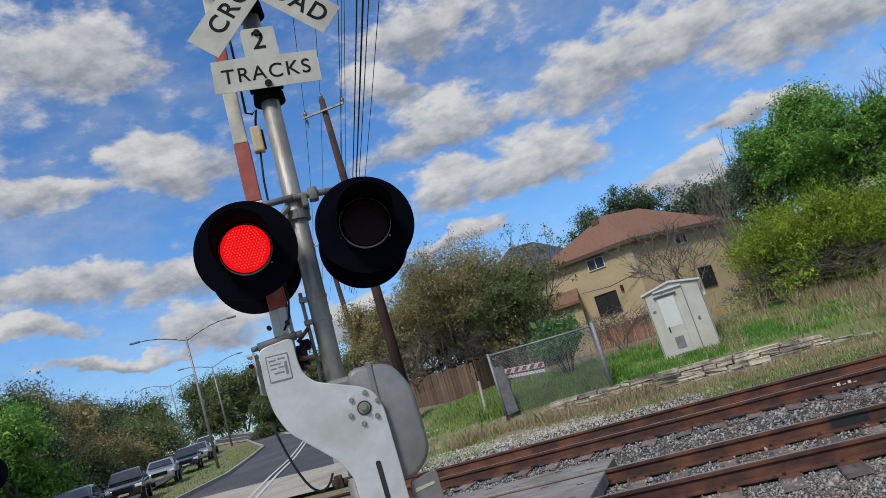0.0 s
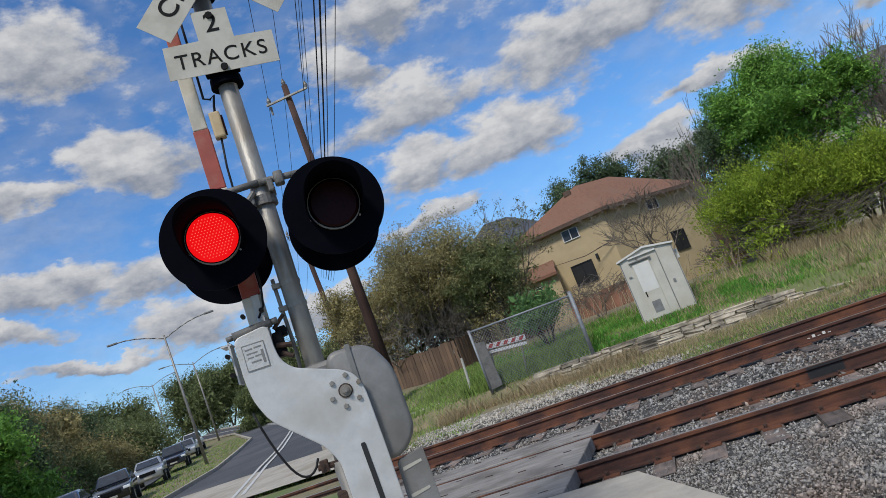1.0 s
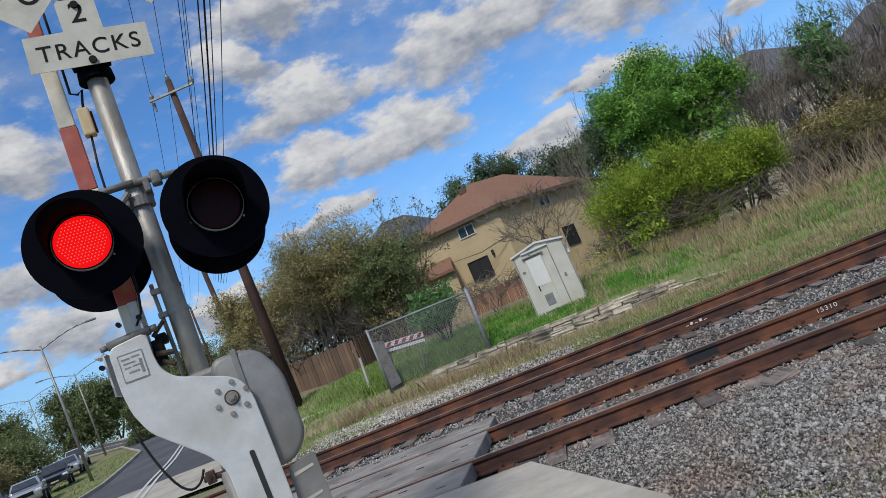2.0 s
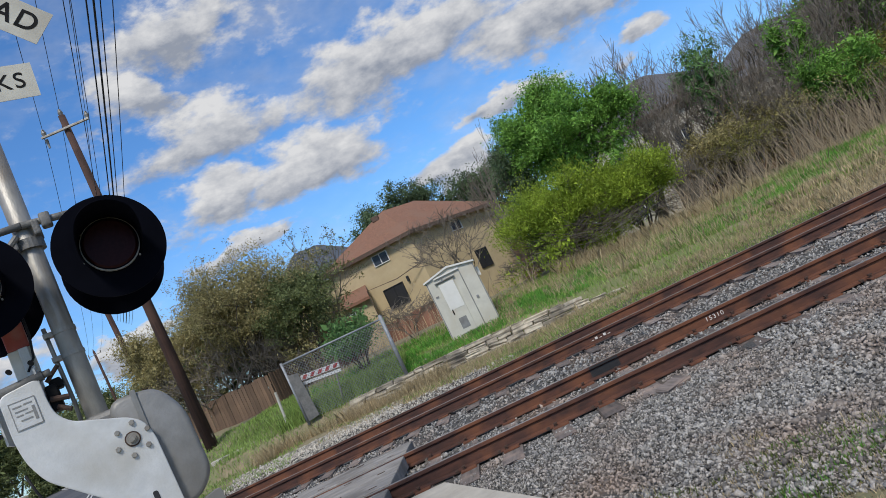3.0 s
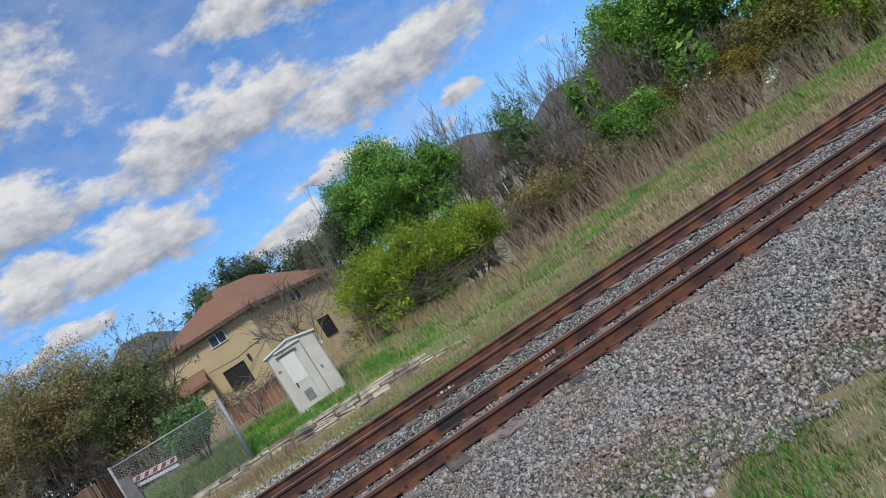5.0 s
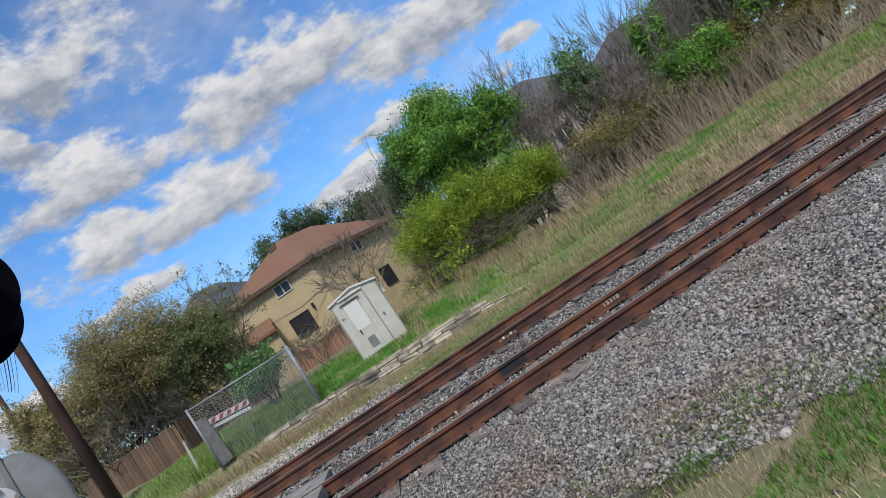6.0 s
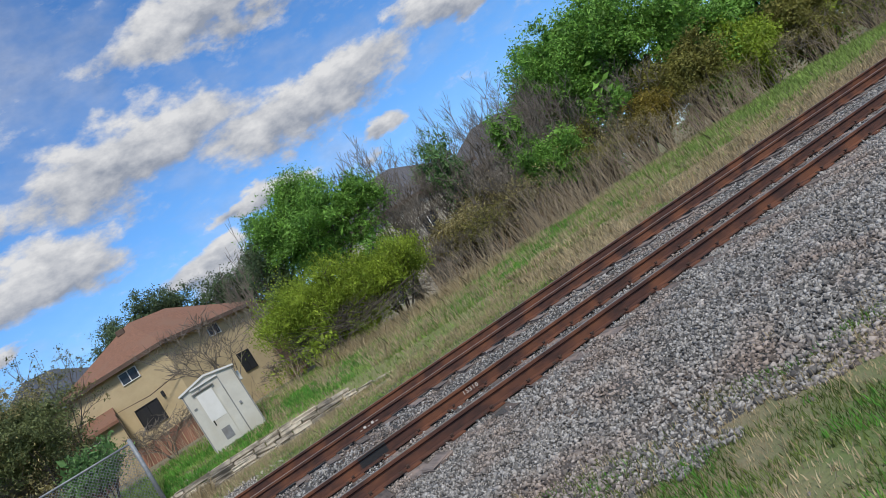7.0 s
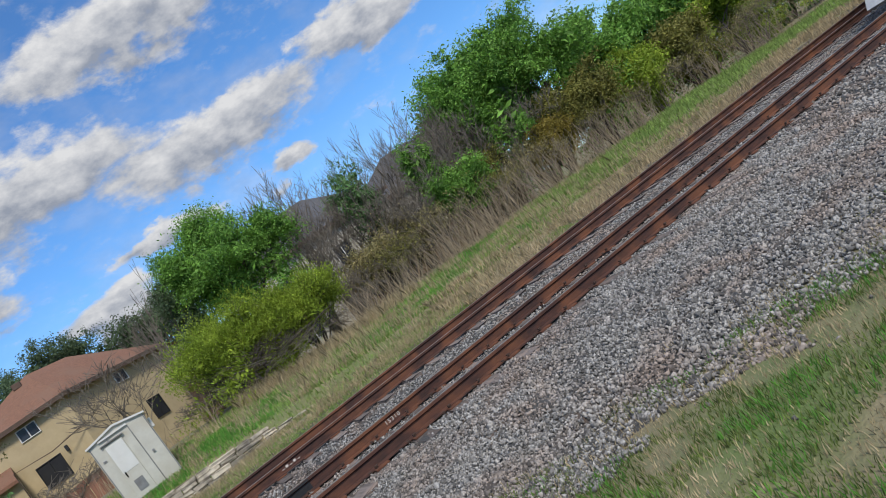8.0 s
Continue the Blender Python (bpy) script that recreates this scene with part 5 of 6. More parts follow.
# ---- plants ----
def leaf_cloud(rng, centres, radii, n, size, flat=0.7, spray=0.0):
    """Leaves in uneven clumps of sprigs round the given centres. spray: how far the leaves line up along rising sprigs."""
    centres, radii = np.array(centres), np.array(radii)
    k, sub = len(centres), 9
    d = rng.normal(size=(k, sub, 3))
    d /= np.linalg.norm(d, axis=2)[:, :, None]
    d[:, :, 2] = d[:, :, 2] * 0.9 + 0.15
    sprigs = (centres[:, None] + d * (radii[:, None, None] * rng.uniform(0.35, 1.12, (k, sub, 1))) * np.array([1, 1, flat])).reshape(-1, 3)
    axis = (d * 0.7 + rng.normal(size=(k, sub, 3)) * 0.35 + np.array([0, 0, 0.8])).reshape(-1, 3)
    axis /= np.linalg.norm(axis, axis=1)[:, None]
    pick = rng.integers(0, k * sub, n)
    rs = np.repeat(radii, sub)[pick]
    along = rng.uniform(-0.9, 0.9, n)
    pos_ = sprigs[pick] + rng.normal(size=(n, 3)) * (rs * (0.19 - 0.08 * spray))[:, None] + axis[pick] * (along * rs * 0.75 * spray)[:, None]
    nrm = d.reshape(-1, 3)[pick] * 0.5 + rng.normal(size=(n, 3)) * 0.7 + np.array([0, 0, 0.5])
    nrm /= np.linalg.norm(nrm, axis=1)[:, None]
    t_ = np.cross(nrm, rng.normal(size=(n, 3))) * (1 - spray) + axis[pick] * spray + rng.normal(size=(n, 3)) * 0.25
    t_ /= np.linalg.norm(t_, axis=1)[:, None] + 1e-9
    b_ = np.cross(nrm, t_)
    s = size * rng.uniform(0.55, 1.4, n)[:, None]
    v = np.stack([pos_ - t_ * s, pos_ + b_ * s * 0.42 + nrm * s * 0.12, pos_ + t_ * s, pos_ - b_ * s * 0.42 + nrm * s * 0.12], 1).reshape(-1, 3)
    return v, np.arange(4 * n)


def limbs(rng, base, h_, r0, spread, depth, n_first, droop=0.0, kids=(3, 5), short=0.62, up_=0.5):
    """Branch segments from a trunk: start, end, radii; and the outer tips."""
    segs, tips = [], []

    def grow(p, d, ln, r_, lev):
        steps = 3 if lev < 2 else 2
        q = p
        for _ in range(steps):
            d = d + rng.normal(size=3) * 0.16 + np.array([0, 0, -droop * lev * 0.1])
            d /= np.linalg.norm(d)
            e_ = q + d * ln / steps
            r1 = r_ * (0.86 if steps == 3 else 0.76)
            segs.append((q, e_, r_, r1))
            q, r_ = e_, r1
        if lev >= depth:
            tips.append(q)
            return
        for _ in range(rng.integers(kids[0], kids[1])):
            o = rng.normal(size=3)
            o[2] = abs(o[2]) * up_
            nd = d * 0.75 + o * spread
            nd /= np.linalg.norm(nd)
            grow(q - d * ln * rng.uniform(0, 0.35), nd, ln * short * rng.uniform(0.75, 1.2), r_ * 0.68, lev + 1)

    for i in range(n_first):
        t_ = 2 * math.pi * (i + rng.random()) / n_first
        lean = 0.12 if n_first == 1 else rng.uniform(0.25, 0.75) * spread * 1.4
        d = np.array([math.cos(t_) * lean, math.sin(t_) * lean, 1.0])
        d /= np.linalg.norm(d)
        grow(np.array(base) + np.array([math.cos(t_), math.sin(t_), 0]) * (0 if n_first == 1 else r0 * 2), d, h_ * 0.36, r0, 0)
    return segs, tips


def seg_mesh(name, segs, sides=4, rmin=0.004):
    P0, P1 = np.array([s[0] for s in segs]), np.array([s[1] for s in segs])
    R0, R1 = np.maximum([s[2] for s in segs], rmin), np.maximum([s[3] for s in segs], rmin)
    d = P1 - P0
    d /= np.linalg.norm(d, axis=1)[:, None] + 1e-9
    ref = np.where(np.abs(d[:, 2:3]) > 0.9, np.array([[1.0, 0, 0]]), np.array([[0, 0, 1.0]]))
    u = np.cross(d, ref)
    u /= np.linalg.norm(u, axis=1)[:, None] + 1e-9
    w_ = np.cross(d, u)
    rings = []
    for k in range(sides):
        t_ = 2 * math.pi * k / sides
        o = u * math.cos(t_) + w_ * math.sin(t_)
        rings.append((P0 + o * R0[:, None], P1 + o * R1[:, None]))
    v = np.stack([r[0] for r in rings] + [r[1] for r in rings], 1).reshape(-1, 3)
    n = len(segs)
    f = []
    for k in range(sides):
        k2 = (k + 1) % sides
        f.append([k, k2, sides + k2, sides + k])
    f = (np.array(f)[None] + (2 * sides) * np.arange(n)[:, None, None]).ravel()
    return raw_mesh(name, v, f, 4)


def tree(x, y, h_, width, leaf, n, size, seed, label, category="tree", trunk=0.14, stems=1, low=0.3, clump=0.55, depth=3, flat=0.75, squash=1.0, name="tree", bark=None, z=None, skirt=0, dome=0, spray=0.0, core=0.12):
    rng_ = np.random.default_rng(seed)
    z = height(x, y) - 0.05 if z is None else z
    t_ = thing(name, label, category, Matrix.Translation((x, y, z)))
    segs, tips = limbs(rng_, (0, 0, 0), h_, trunk, 0.62, depth, stems)
    tips = np.array(tips)
    # fit the limbs to the crown
    top = tips[:, 2].max()
    wide = np.percentile(np.hypot(tips[:, 0], tips[:, 1]), 92)
    fx, fz = (width / 2) * 0.86 / wide, (h_ * 0.93) / top
    sc = np.array([fx, fx * squash, fz])
    segs = [(p * sc, q * sc, a_, b_) for p, q, a_, b_ in segs]
    tips = tips * sc
    mesh_part("trunk", seg_mesh("trunk", segs, 5), bark or BARK, t_)
    if leaf:
        tips = tips[tips[:, 2] > h_ * low]
        extra = []
        for p in tips:
            extra.append(p)
            if rng_.random() < 0.5:
                extra.append(p * rng_.uniform(0.6, 0.92) + np.array([0, 0, h_ * 0.03]))
        # low lobes near the ground, then lobes over the dome of the crown
        for i in range(skirt):
            if i % 8 == 0:
                t2, r2 = rng_.uniform(0, 2 * math.pi), width * 0.43 * rng_.random() ** 0.5
                lobe = np.array([r2 * math.cos(t2), r2 * math.sin(t2) * squash, h_ * rng_.uniform(0.06, 0.55)])
            extra.append(lobe + rng_.normal(size=3) * np.array([0.075 * width, 0.075 * width, 0.07 * h_]))
        for i in range(dome):
            if i % 9 == 0:
                d3 = rng_.normal(size=3)
                d3 *= rng_.random() ** 0.28 / np.linalg.norm(d3)
                lobe = np.array([d3[0] * width * 0.40, d3[1] * width * 0.40 * squash, h_ * (0.62 + 0.29 * d3[2])])
            extra.append(lobe + rng_.normal(size=3) * np.array([0.06 * width, 0.06 * width, 0.045 * h_]))
        extra = np.array(extra)
        rad = clump * rng_.uniform(0.55, 1.3, len(extra))
        rng_.shuffle(extra)
        v, f = leaf_cloud(rng_, extra, rad, int(n * 0.8), size * 1.05, flat, spray)
        # larger shaded leaves deep in the crown close the gaps
        mid = extra.mean(axis=0)
        deep, _ = leaf_cloud(rng_, mid + (extra - mid) * 0.80, rad * 0.7, int(n * core), size * 2.6, flat)
        v = np.concatenate([v, deep])
        f = np.arange(len(v))
        v[:, 2] = np.maximum(v[:, 2], 0.05)
        mesh_part("crown", raw_mesh("crown", v, f, 4), leaf, t_)
    return t_


def thicket(x, y, h_, width, n_stems, seed, label, depth=3, material=None, leaf=None, n=0, size=0.04, squash=1.0, kids=(3, 5)):
    """Bare many-stemmed brush."""
    rng_ = np.random.default_rng(seed)
    t_ = thing("bare_shrub", label, "shrub", Matrix.Translation((x, y, height(x, y) - 0.05)))
    segs, tips = limbs(rng_, (0, 0, 0), h_, 0.035 * h_ / 3, 0.55, depth, n_stems, 0.0, kids, 0.66)
    tips = np.array(tips)
    fx, fz = (width / 2) / np.percentile(np.hypot(tips[:, 0], tips[:, 1]), 95), h_ / tips[:, 2].max()
    sc = np.array([fx, fx * squash, fz])
    segs = [(p * sc, q * sc, a_, b_) for p, q, a_, b_ in segs]
    mesh_part("stem", seg_mesh("stem", segs, 3, 0.007 if h_ > 4 else 0.006), material or TWIG, t_)
    if leaf:
        v, f = leaf_cloud(rng_, tips * sc, np.full(len(tips), 0.22), n, size)
        mesh_part("foliage", raw_mesh("foliage", v, f, 4), leaf, t_)
    return t_


# bushes and trees behind the far verge
tree(-6.6, 17.4, 5.7, 7.0, L_OAK, 96000, 0.036, 21, "dense olive-green evergreen oak with bare lower stems", stems=8, trunk=0.06, low=0.15, clump=0.52, skirt=110, dome=110, core=0.06)
tree(-4.2, 17.0, 4.6, 3.8, L_DARK, 50000, 0.036, 22, "dark evergreen oak leaning over the fence", stems=5, trunk=0.06, low=0.36, clump=0.42, dome=70)
tree(-9.4, 18.0, 4.6, 4.4, L_OAK, 46000, 0.037, 23, "olive-brown thin shrub beside the oak", stems=5, trunk=0.05, low=0.04, clump=0.45, skirt=90)
tree(-7.4, 20.0, 4.4, 8.0, L_DARK, 30000, 0.06, 28, "dark undergrowth behind the oak", "shrub", stems=9, trunk=0.05, low=0.0, clump=0.6, skirt=120, name="shrub")
thicket(-7.6, 17.0, 3.5, 5.4, 22, 24, "tangle of bare grey stems in front of the oak", 3, TWIGL)
thicket(-5.6, 16.9, 2.7, 3.2, 16, 29, "tangle of bare grey stems below the oak", 3, TWIGL)
thicket(-9.6, 17.4, 3.0, 3.4, 12, 30, "tangle of bare grey stems at the verge", 3, TWIGL)
thicket(-4.6, 21.5, 6.2, 4.2, 5, 25, "leafless twigs rising above the oak", 3, None, L_OLIVE, 3000, 0.05)
thicket(-8.0, 20.5, 6.6, 5.4, 7, 26, "leafless twigs with a few pale buds", 3, None, L_OAK, 5000, 0.04)
tree(-2.1, 12.2, 1.9, 1.9, L_FERN, 7000, 0.05, 27, "feathery green young shrub behind the gate", "shrub", stems=8, trunk=0.02, low=0.05, clump=0.24, name="shrub", spray=0.7)
tree(6.6, 17.4, 6.9, 5.4, L_BRIGHT, 100000, 0.046, 31, "tall fresh green deciduous tree beside the line", stems=2, trunk=0.15, low=0.2, clump=0.52, depth=4, skirt=72, dome=36, core=0.07)
tree(4.6, 18.0, 5.2, 2.4, L_OAKD, 18000, 0.036, 32, "thin dark green tree with open twigs", stems=3, trunk=0.07, low=0.3, clump=0.36)
tree(5.1, 15.0, 3.1, 5.0, L_YELLOW, 92000, 0.036, 33, "broad yellow-green flowering shrub on the bank", "shrub", stems=9, trunk=0.04, low=0.0, core=0.05, clump=0.5, name="shrub", skirt=110, spray=0.75)
tree(7.4, 15.0, 2.8, 3.2, L_YELLOW, 52000, 0.036, 34, "yellow-green flowering shrub on the bank", "shrub", stems=8, trunk=0.04, low=0.0, core=0.05, clump=0.40, name="shrub", skirt=70, spray=0.75)
thicket(1.6, 21.8, 4.6, 5.6, 4, 41, "leafless small tree in front of the house", 4, kids=(3, 5))
thicket(4.2, 24.5, 6.2, 3.6, 3, 42, "leafless slender tree beside the house", 4, kids=(2, 5))
thicket(4.4, 19.5, 6.4, 2.8, 3, 43, "leafless twigs beside the green tree", 3)
thicket(5.8, 14.7, 1.3, 5.8, 22, 44, "dead grey stems under the flowering shrub", 2, TWIGL)
thicket(5.4, 15.2, 1.7, 5.4, 22, 45, "dark inner stems of the flowering shrub", 3, BARK)
# tall leafless trees with the next house behind them
for i, (x, y, h_, w_, n_) in enumerate(((9.4, 20.2, 7.6, 5.6, 5), (11.0, 21.0, 7.4, 5.6, 5), (12.8, 20.6, 6.9, 5.6, 5), (14.6, 20.4, 7.4, 5.8, 5), (16.6, 20.0, 7.4, 5.4, 6), (18.0, 19.4, 6.6, 4.6, 6), (12.0, 18.2, 4.8, 4.0, 4), (14.6, 17.8, 5.2, 4.2, 6), (16.9, 18.0, 5.6, 4.4, 7), (10.0, 17.6, 4.0, 3.4, 5), (20.8, 17.8, 5.2, 4.4, 7), (13.4, 16.8, 3.4, 3.6, 6))):
    thicket(x, y, h_, w_, n_, 50 + i, "tall leafless grey tree on the bank" if i < 6 else "leafless grey-brown saplings in the brush", 4)
for i, (x, y, h_, w_) in enumerate(((9.8, 15.6, 1.9, 3.2), (11.8, 15.6, 2.2, 3.2), (13.8, 15.5, 2.3, 3.4), (16.2, 15.4, 2.4, 3.6), (18.8, 15.4, 2.6, 3.8), (22.5, 16.0, 2.6, 4.0), (27.0, 15.8, 2.4, 4.2), (31.0, 16.0, 2.6, 4.4), (3.4, 15.6, 1.2, 2.2), (-0.8, 14.8, 1.5, 3.0), (35.5, 16.0, 2.6, 5.0), (9.0, 14.6, 1.1, 2.6))):
    thicket(x, y + 0.5, h_, w_, 9, 70 + i, "grey-brown thin brush on the bank", 3, None, (L_OAK, L_OAKG)[i % 2] if x > 11 else None, 2600, 0.04)
tree(12.6, 18.4, 5.4, 1.9, L_FERN, 5000, 0.05, 171, "slender olive-green sapling among the bare trees", stems=3, trunk=0.05, low=0.3, clump=0.34)
tree(13.0, 20.0, 6.6, 2.6, L_FERN, 3600, 0.045, 170, "thin olive crown among the bare trees", stems=2, trunk=0.06, low=0.62, clump=0.4)
tree(13.0, 18.6, 3.0, 5.0, L_OAK, 16000, 0.05, 167, "dense olive-brown undergrowth below the bare trees", "shrub", stems=7, trunk=0.04, low=0.02, clump=0.45, name="shrub", skirt=70)
tree(17.4, 18.4, 3.4, 5.0, L_OAKG, 16000, 0.055, 168, "dense olive undergrowth at the edge of the wood", "shrub", stems=7, trunk=0.04, low=0.02, clump=0.5, name="shrub", skirt=70)
tree(11.0, 17.2, 2.6, 3.4, L_OAK, 9000, 0.045, 169, "low olive-brown shrub in the brush", "shrub", stems=6, trunk=0.04, low=0.05, clump=0.4, name="shrub", skirt=20)
tree(15.6, 16.2, 3.3, 2.8, L_BRIGHT, 22000, 0.055, 172, "bright green bush in the brush", "shrub", stems=4, trunk=0.06, low=0.3, clump=0.42, name="shrub", dome=20)
tree(15.5, 17.6, 5.2, 1.7, L_BRIGHT, 9000, 0.06, 173, "green sapling above the brush", stems=3, trunk=0.06, low=0.55, clump=0.4)
tree(23.3, 20.5, 8.9, 10.6, L_BRIGHT, 110000, 0.078, 174, "large broad fresh green tree beside the line", stems=3, trunk=0.22, low=0.2, clump=0.85, depth=3, skirt=40, dome=130)
tree(19.8, 20.6, 7.4, 4.2, L_BRIGHT, 22000, 0.08, 184, "fresh green tree at the edge of the wood", stems=2, trunk=0.15, low=0.4, clump=0.6, depth=3, dome=50)
tree(29.5, 21.0, 7.6, 7.6, L_BRIGHT, 36000, 0.10, 175, "large fresh green tree beside the line", stems=2, trunk=0.2, low=0.1, clump=0.75, depth=3, skirt=50, dome=90)
tree(20.6, 16.3, 2.8, 3.0, L_GOLD, 13000, 0.055, 176, "golden-leaved scrubby bush beside the line", "shrub", stems=6, trunk=0.04, low=0.05, clump=0.42, name="shrub", spray=0.5)
tree(24.0, 17.0, 4.2, 4.4, L_OAKG, 28000, 0.065, 177, "olive-gold scrubby tree beside the line", stems=6, trunk=0.08, low=0.04, clump=0.6, skirt=45)
tree(27.4, 17.2, 4.0, 3.8, L_YELLOW, 24000, 0.07, 178, "yellow-green scrubby tree beside the line", stems=5, trunk=0.08, low=0.05, clump=0.6, skirt=45)
tree(31.5, 17.6, 3.8, 4.8, L_OAKG, 18000, 0.085, 179, "olive scrubby tree beside the line", stems=5, trunk=0.08, low=0.05, clump=0.7, skirt=45)
tree(36.0, 18.0, 4.6, 5.5, L_YELLOW, 16000, 0.10, 186, "yellow-green scrubby tree beside the line", stems=4, trunk=0.08, low=0.05, clump=0.7, skirt=45)
tree(36.5, 22.0, 7.6, 8.0, L_BRIGHT, 22000, 0.12, 180, "green tree farther along the line", stems=3, trunk=0.2, low=0.05, clump=0.9, skirt=50, dome=40)
tree(45.0, 21.5, 7.6, 10.0, L_OAK, 18000, 0.15, 181, "olive-green tree farther along the line", stems=3, trunk=0.2, low=0.05, clump=1.2, skirt=45)
tree(44.0, 18.5, 4.2, 8.0, L_BRIGHT, 14000, 0.13, 187, "low green scrub farther along the line", stems=5, trunk=0.1, low=0.0, clump=0.9, skirt=45)
tree(56.0, 20.5, 7.6, 12.0, L_BRIGHT, 16000, 0.18, 182, "distant green tree along the line", stems=3, trunk=0.2, low=0.03, clump=1.4, skirt=45)
tree(72.0, 21.5, 8.6, 18.0, L_OAK, 13000, 0.25, 183, "distant olive tree along the line", stems=3, trunk=0.2, low=0.03, clump=1.7, skirt=45)
tree(96.0, 23.0, 9.5, 26.0, L_BRIGHT, 12000, 0.33, 188, "far green trees along the line", stems=3, trunk=0.2, low=0.03, clump=2.2, skirt=45)
tree(-1.0, 37.5, 9.5, 10.0, L_OAKD, 60000, 0.07, 84, "dark green oak rising behind the house roof", stems=2, trunk=0.25, low=0.4, clump=0.8, depth=3, dome=110)
tree(3.0, 38.5, 8.4, 7.4, L_OAKD, 24000, 0.08, 85, "dark green oak behind the house roof", stems=2, trunk=0.25, low=0.4, clump=0.8, depth=3, dome=90)

# canes: pale upright stalks at the foot of the brush
def canes(xr, yr, n, h_, seed, label):
    rng_ = np.random.default_rng(seed)
    segs = []
    for _ in range(n):
        x, y = rng_.uniform(*xr), rng_.uniform(*yr)
        p = np.array([x, y, height(x, y)])
        d = np.array([rng_.normal() * 0.25, rng_.normal() * 0.2, 1.0])
        ln = h_ * rng_.uniform(0.5, 1.2)
        r_ = 0.008
        for _ in range(3):
            d = d + rng_.normal(size=3) * 0.12
            d /= np.linalg.norm(d)
            q = p + d * ln / 3
            segs.append((p, q, r_, r_ * 0.8))
            p, r_ = q, r_ * 0.8
    tagged(mesh_part("dry_stalks", seg_mesh("dry_stalks", segs, 3), TWIGT), label, "dry stalks", kind="stuff")


canes((12.5, 24), (13.4, 15.2), 700, 1.7, 91, "pale dry upright stalks below the brush")
canes((8, 15), (13.4, 15.2), 420, 1.1, 92, "bent grey dry stalks on the bank")
canes((24, 40), (13.4, 16), 330, 1.6, 93, "pale dry upright stalks beside the line")
canes((-4, 3.4), (12.4, 14.5), 200, 0.9, 94, "brown dead stalks behind the shed")


# ---- grass ----
def grass(n, xr, yr, h_, wid, material, seed, label, zfun, mask=0.0, xpow=1.0, bend=0.45, category="grass", mscale=0.6, invert=False):
    rng_ = np.random.default_rng(seed)
    x = xr[0] + (xr[1] - xr[0]) * rng_.random(n) ** xpow
    y = rng_.uniform(*yr, n)
    if mask:
        keep = np.array([((noise.noise(Vector((a_ * mscale, b_ * mscale * 1.6, 7.0))) > mask - 0.5) != invert) for a_, b_ in zip(x, y)])
        x, y = x[keep], y[keep]
    n = len(x)
    z = np.array([zfun(a_, b_) for a_, b_ in zip(x, y)])
    hh = h_ * rng_.uniform(0.45, 1.3, n)
    t_ = rng_.uniform(0, 2 * math.pi, n)
    side_ = np.stack([np.cos(t_), np.sin(t_), np.zeros(n)], 1) * (wid * rng_.uniform(0.6, 1.3, n))[:, None]
    t2 = rng_.uniform(0, 2 * math.pi, n)
    out = np.stack([np.cos(t2), np.sin(t2), np.zeros(n)], 1) * (hh * bend * rng_.uniform(0.2, 1.3, n))[:, None]
    p = np.stack([x, y, z - 0.01], 1)
    upv = np.stack([np.zeros(n), np.zeros(n), hh], 1)
    v = np.stack([p - side_, p + side_, p + upv * 0.6 + out * 0.4 + side_ * 0.6, p + upv + out, p + upv * 0.6 + out * 0.4 - side_ * 0.6], 1).reshape(-1, 3)
    f = np.arange(5 * n)
    return tagged(mesh_part("grass", raw_mesh("grass", v, f, 5), material), label, category, kind="stuff")


gz = lambda x, y: max(height(x, y), bed_z(y) if -4.6 < y < 8 else -9)


def near_grass(n, h_, material, seed, label, xr, soft, mask=0.0, invert=False):
    return grass(n, xr, (-7.0, -2.55), h_, 0.0042, material, seed, label, lambda a_, b_: max(height(a_, b_), bed_z(b_) if b_ > -4.6 else -9) if b_ < edge_y(a_) + 0.05 + soft * noise.noise(Vector((a_ * 1.7, b_ * 1.7, 1))) else -3.0, mask=mask, invert=invert, mscale=1.3)


near_grass(70000, 0.05, G_NEAR, 101, "short green grass at the edge of the ballast", (2.2, 9.5), 0.8, 0.40)
near_grass(22000, 0.06, G_DRY, 102, "dry straw grass mixed with the green", (2.2, 9.5), 1.1, 0.54, True)
near_grass(44000, 0.06, G_LUSH, 103, "lush green weeds at the edge of the ballast", (2.2, 9.5), 0.5, 0.64)
grass(20000, (9.5, 34), (-10, -5.0), 0.10, 0.012, G_NEAR, 104, "short green grass beyond the ballast", gz, 0.45, 1.5)
grass(9000, (9.5, 34), (-10, -4.7), 0.12, 0.012, G_DRY, 105, "dry straw grass beyond the ballast", gz, 0.5, 1.5, invert=True)
# far verge
grass(42000, (-6, 16), (9.45, 15), 0.11, 0.012, G_GREEN, 111, "green grass on the far bank", gz)
grass(24000, (-4, 14), (9.7, 14.5), 0.11, 0.016, G_LUSH, 140, "fresh green weeds on the far bank", gz, 0.54, mscale=0.45)
grass(20000, (16, 46), (9.6, 15), 0.17, 0.026, G_GREEN, 112, "green grass farther along the bank", gz, 0.0, 1.4)
grass(16000, (-1.2, 18), (7.9, 9.2), 0.13, 0.007, G_DRY, 113, "dry tan grass along the foot of the bank", gz, 0.3)
grass(15000, (1.2, 22), (6.15, 8.2), 0.08, 0.009, G_DRY, 144, "short straw grass beside the far rail", gz, 0.3, 1.3, mscale=1.3)
grass(17000, (1.2, 13), (6.15, 8.4), 0.075, 0.010, G_GREEN, 145, "short green grass beside the far rail", gz, 0.0, 1.2)
grass(14000, (4.4, 24), (8.4, 10.0), 0.12, 0.010, G_GREEN, 141, "green grass beside the wall end", gz, 0.3)
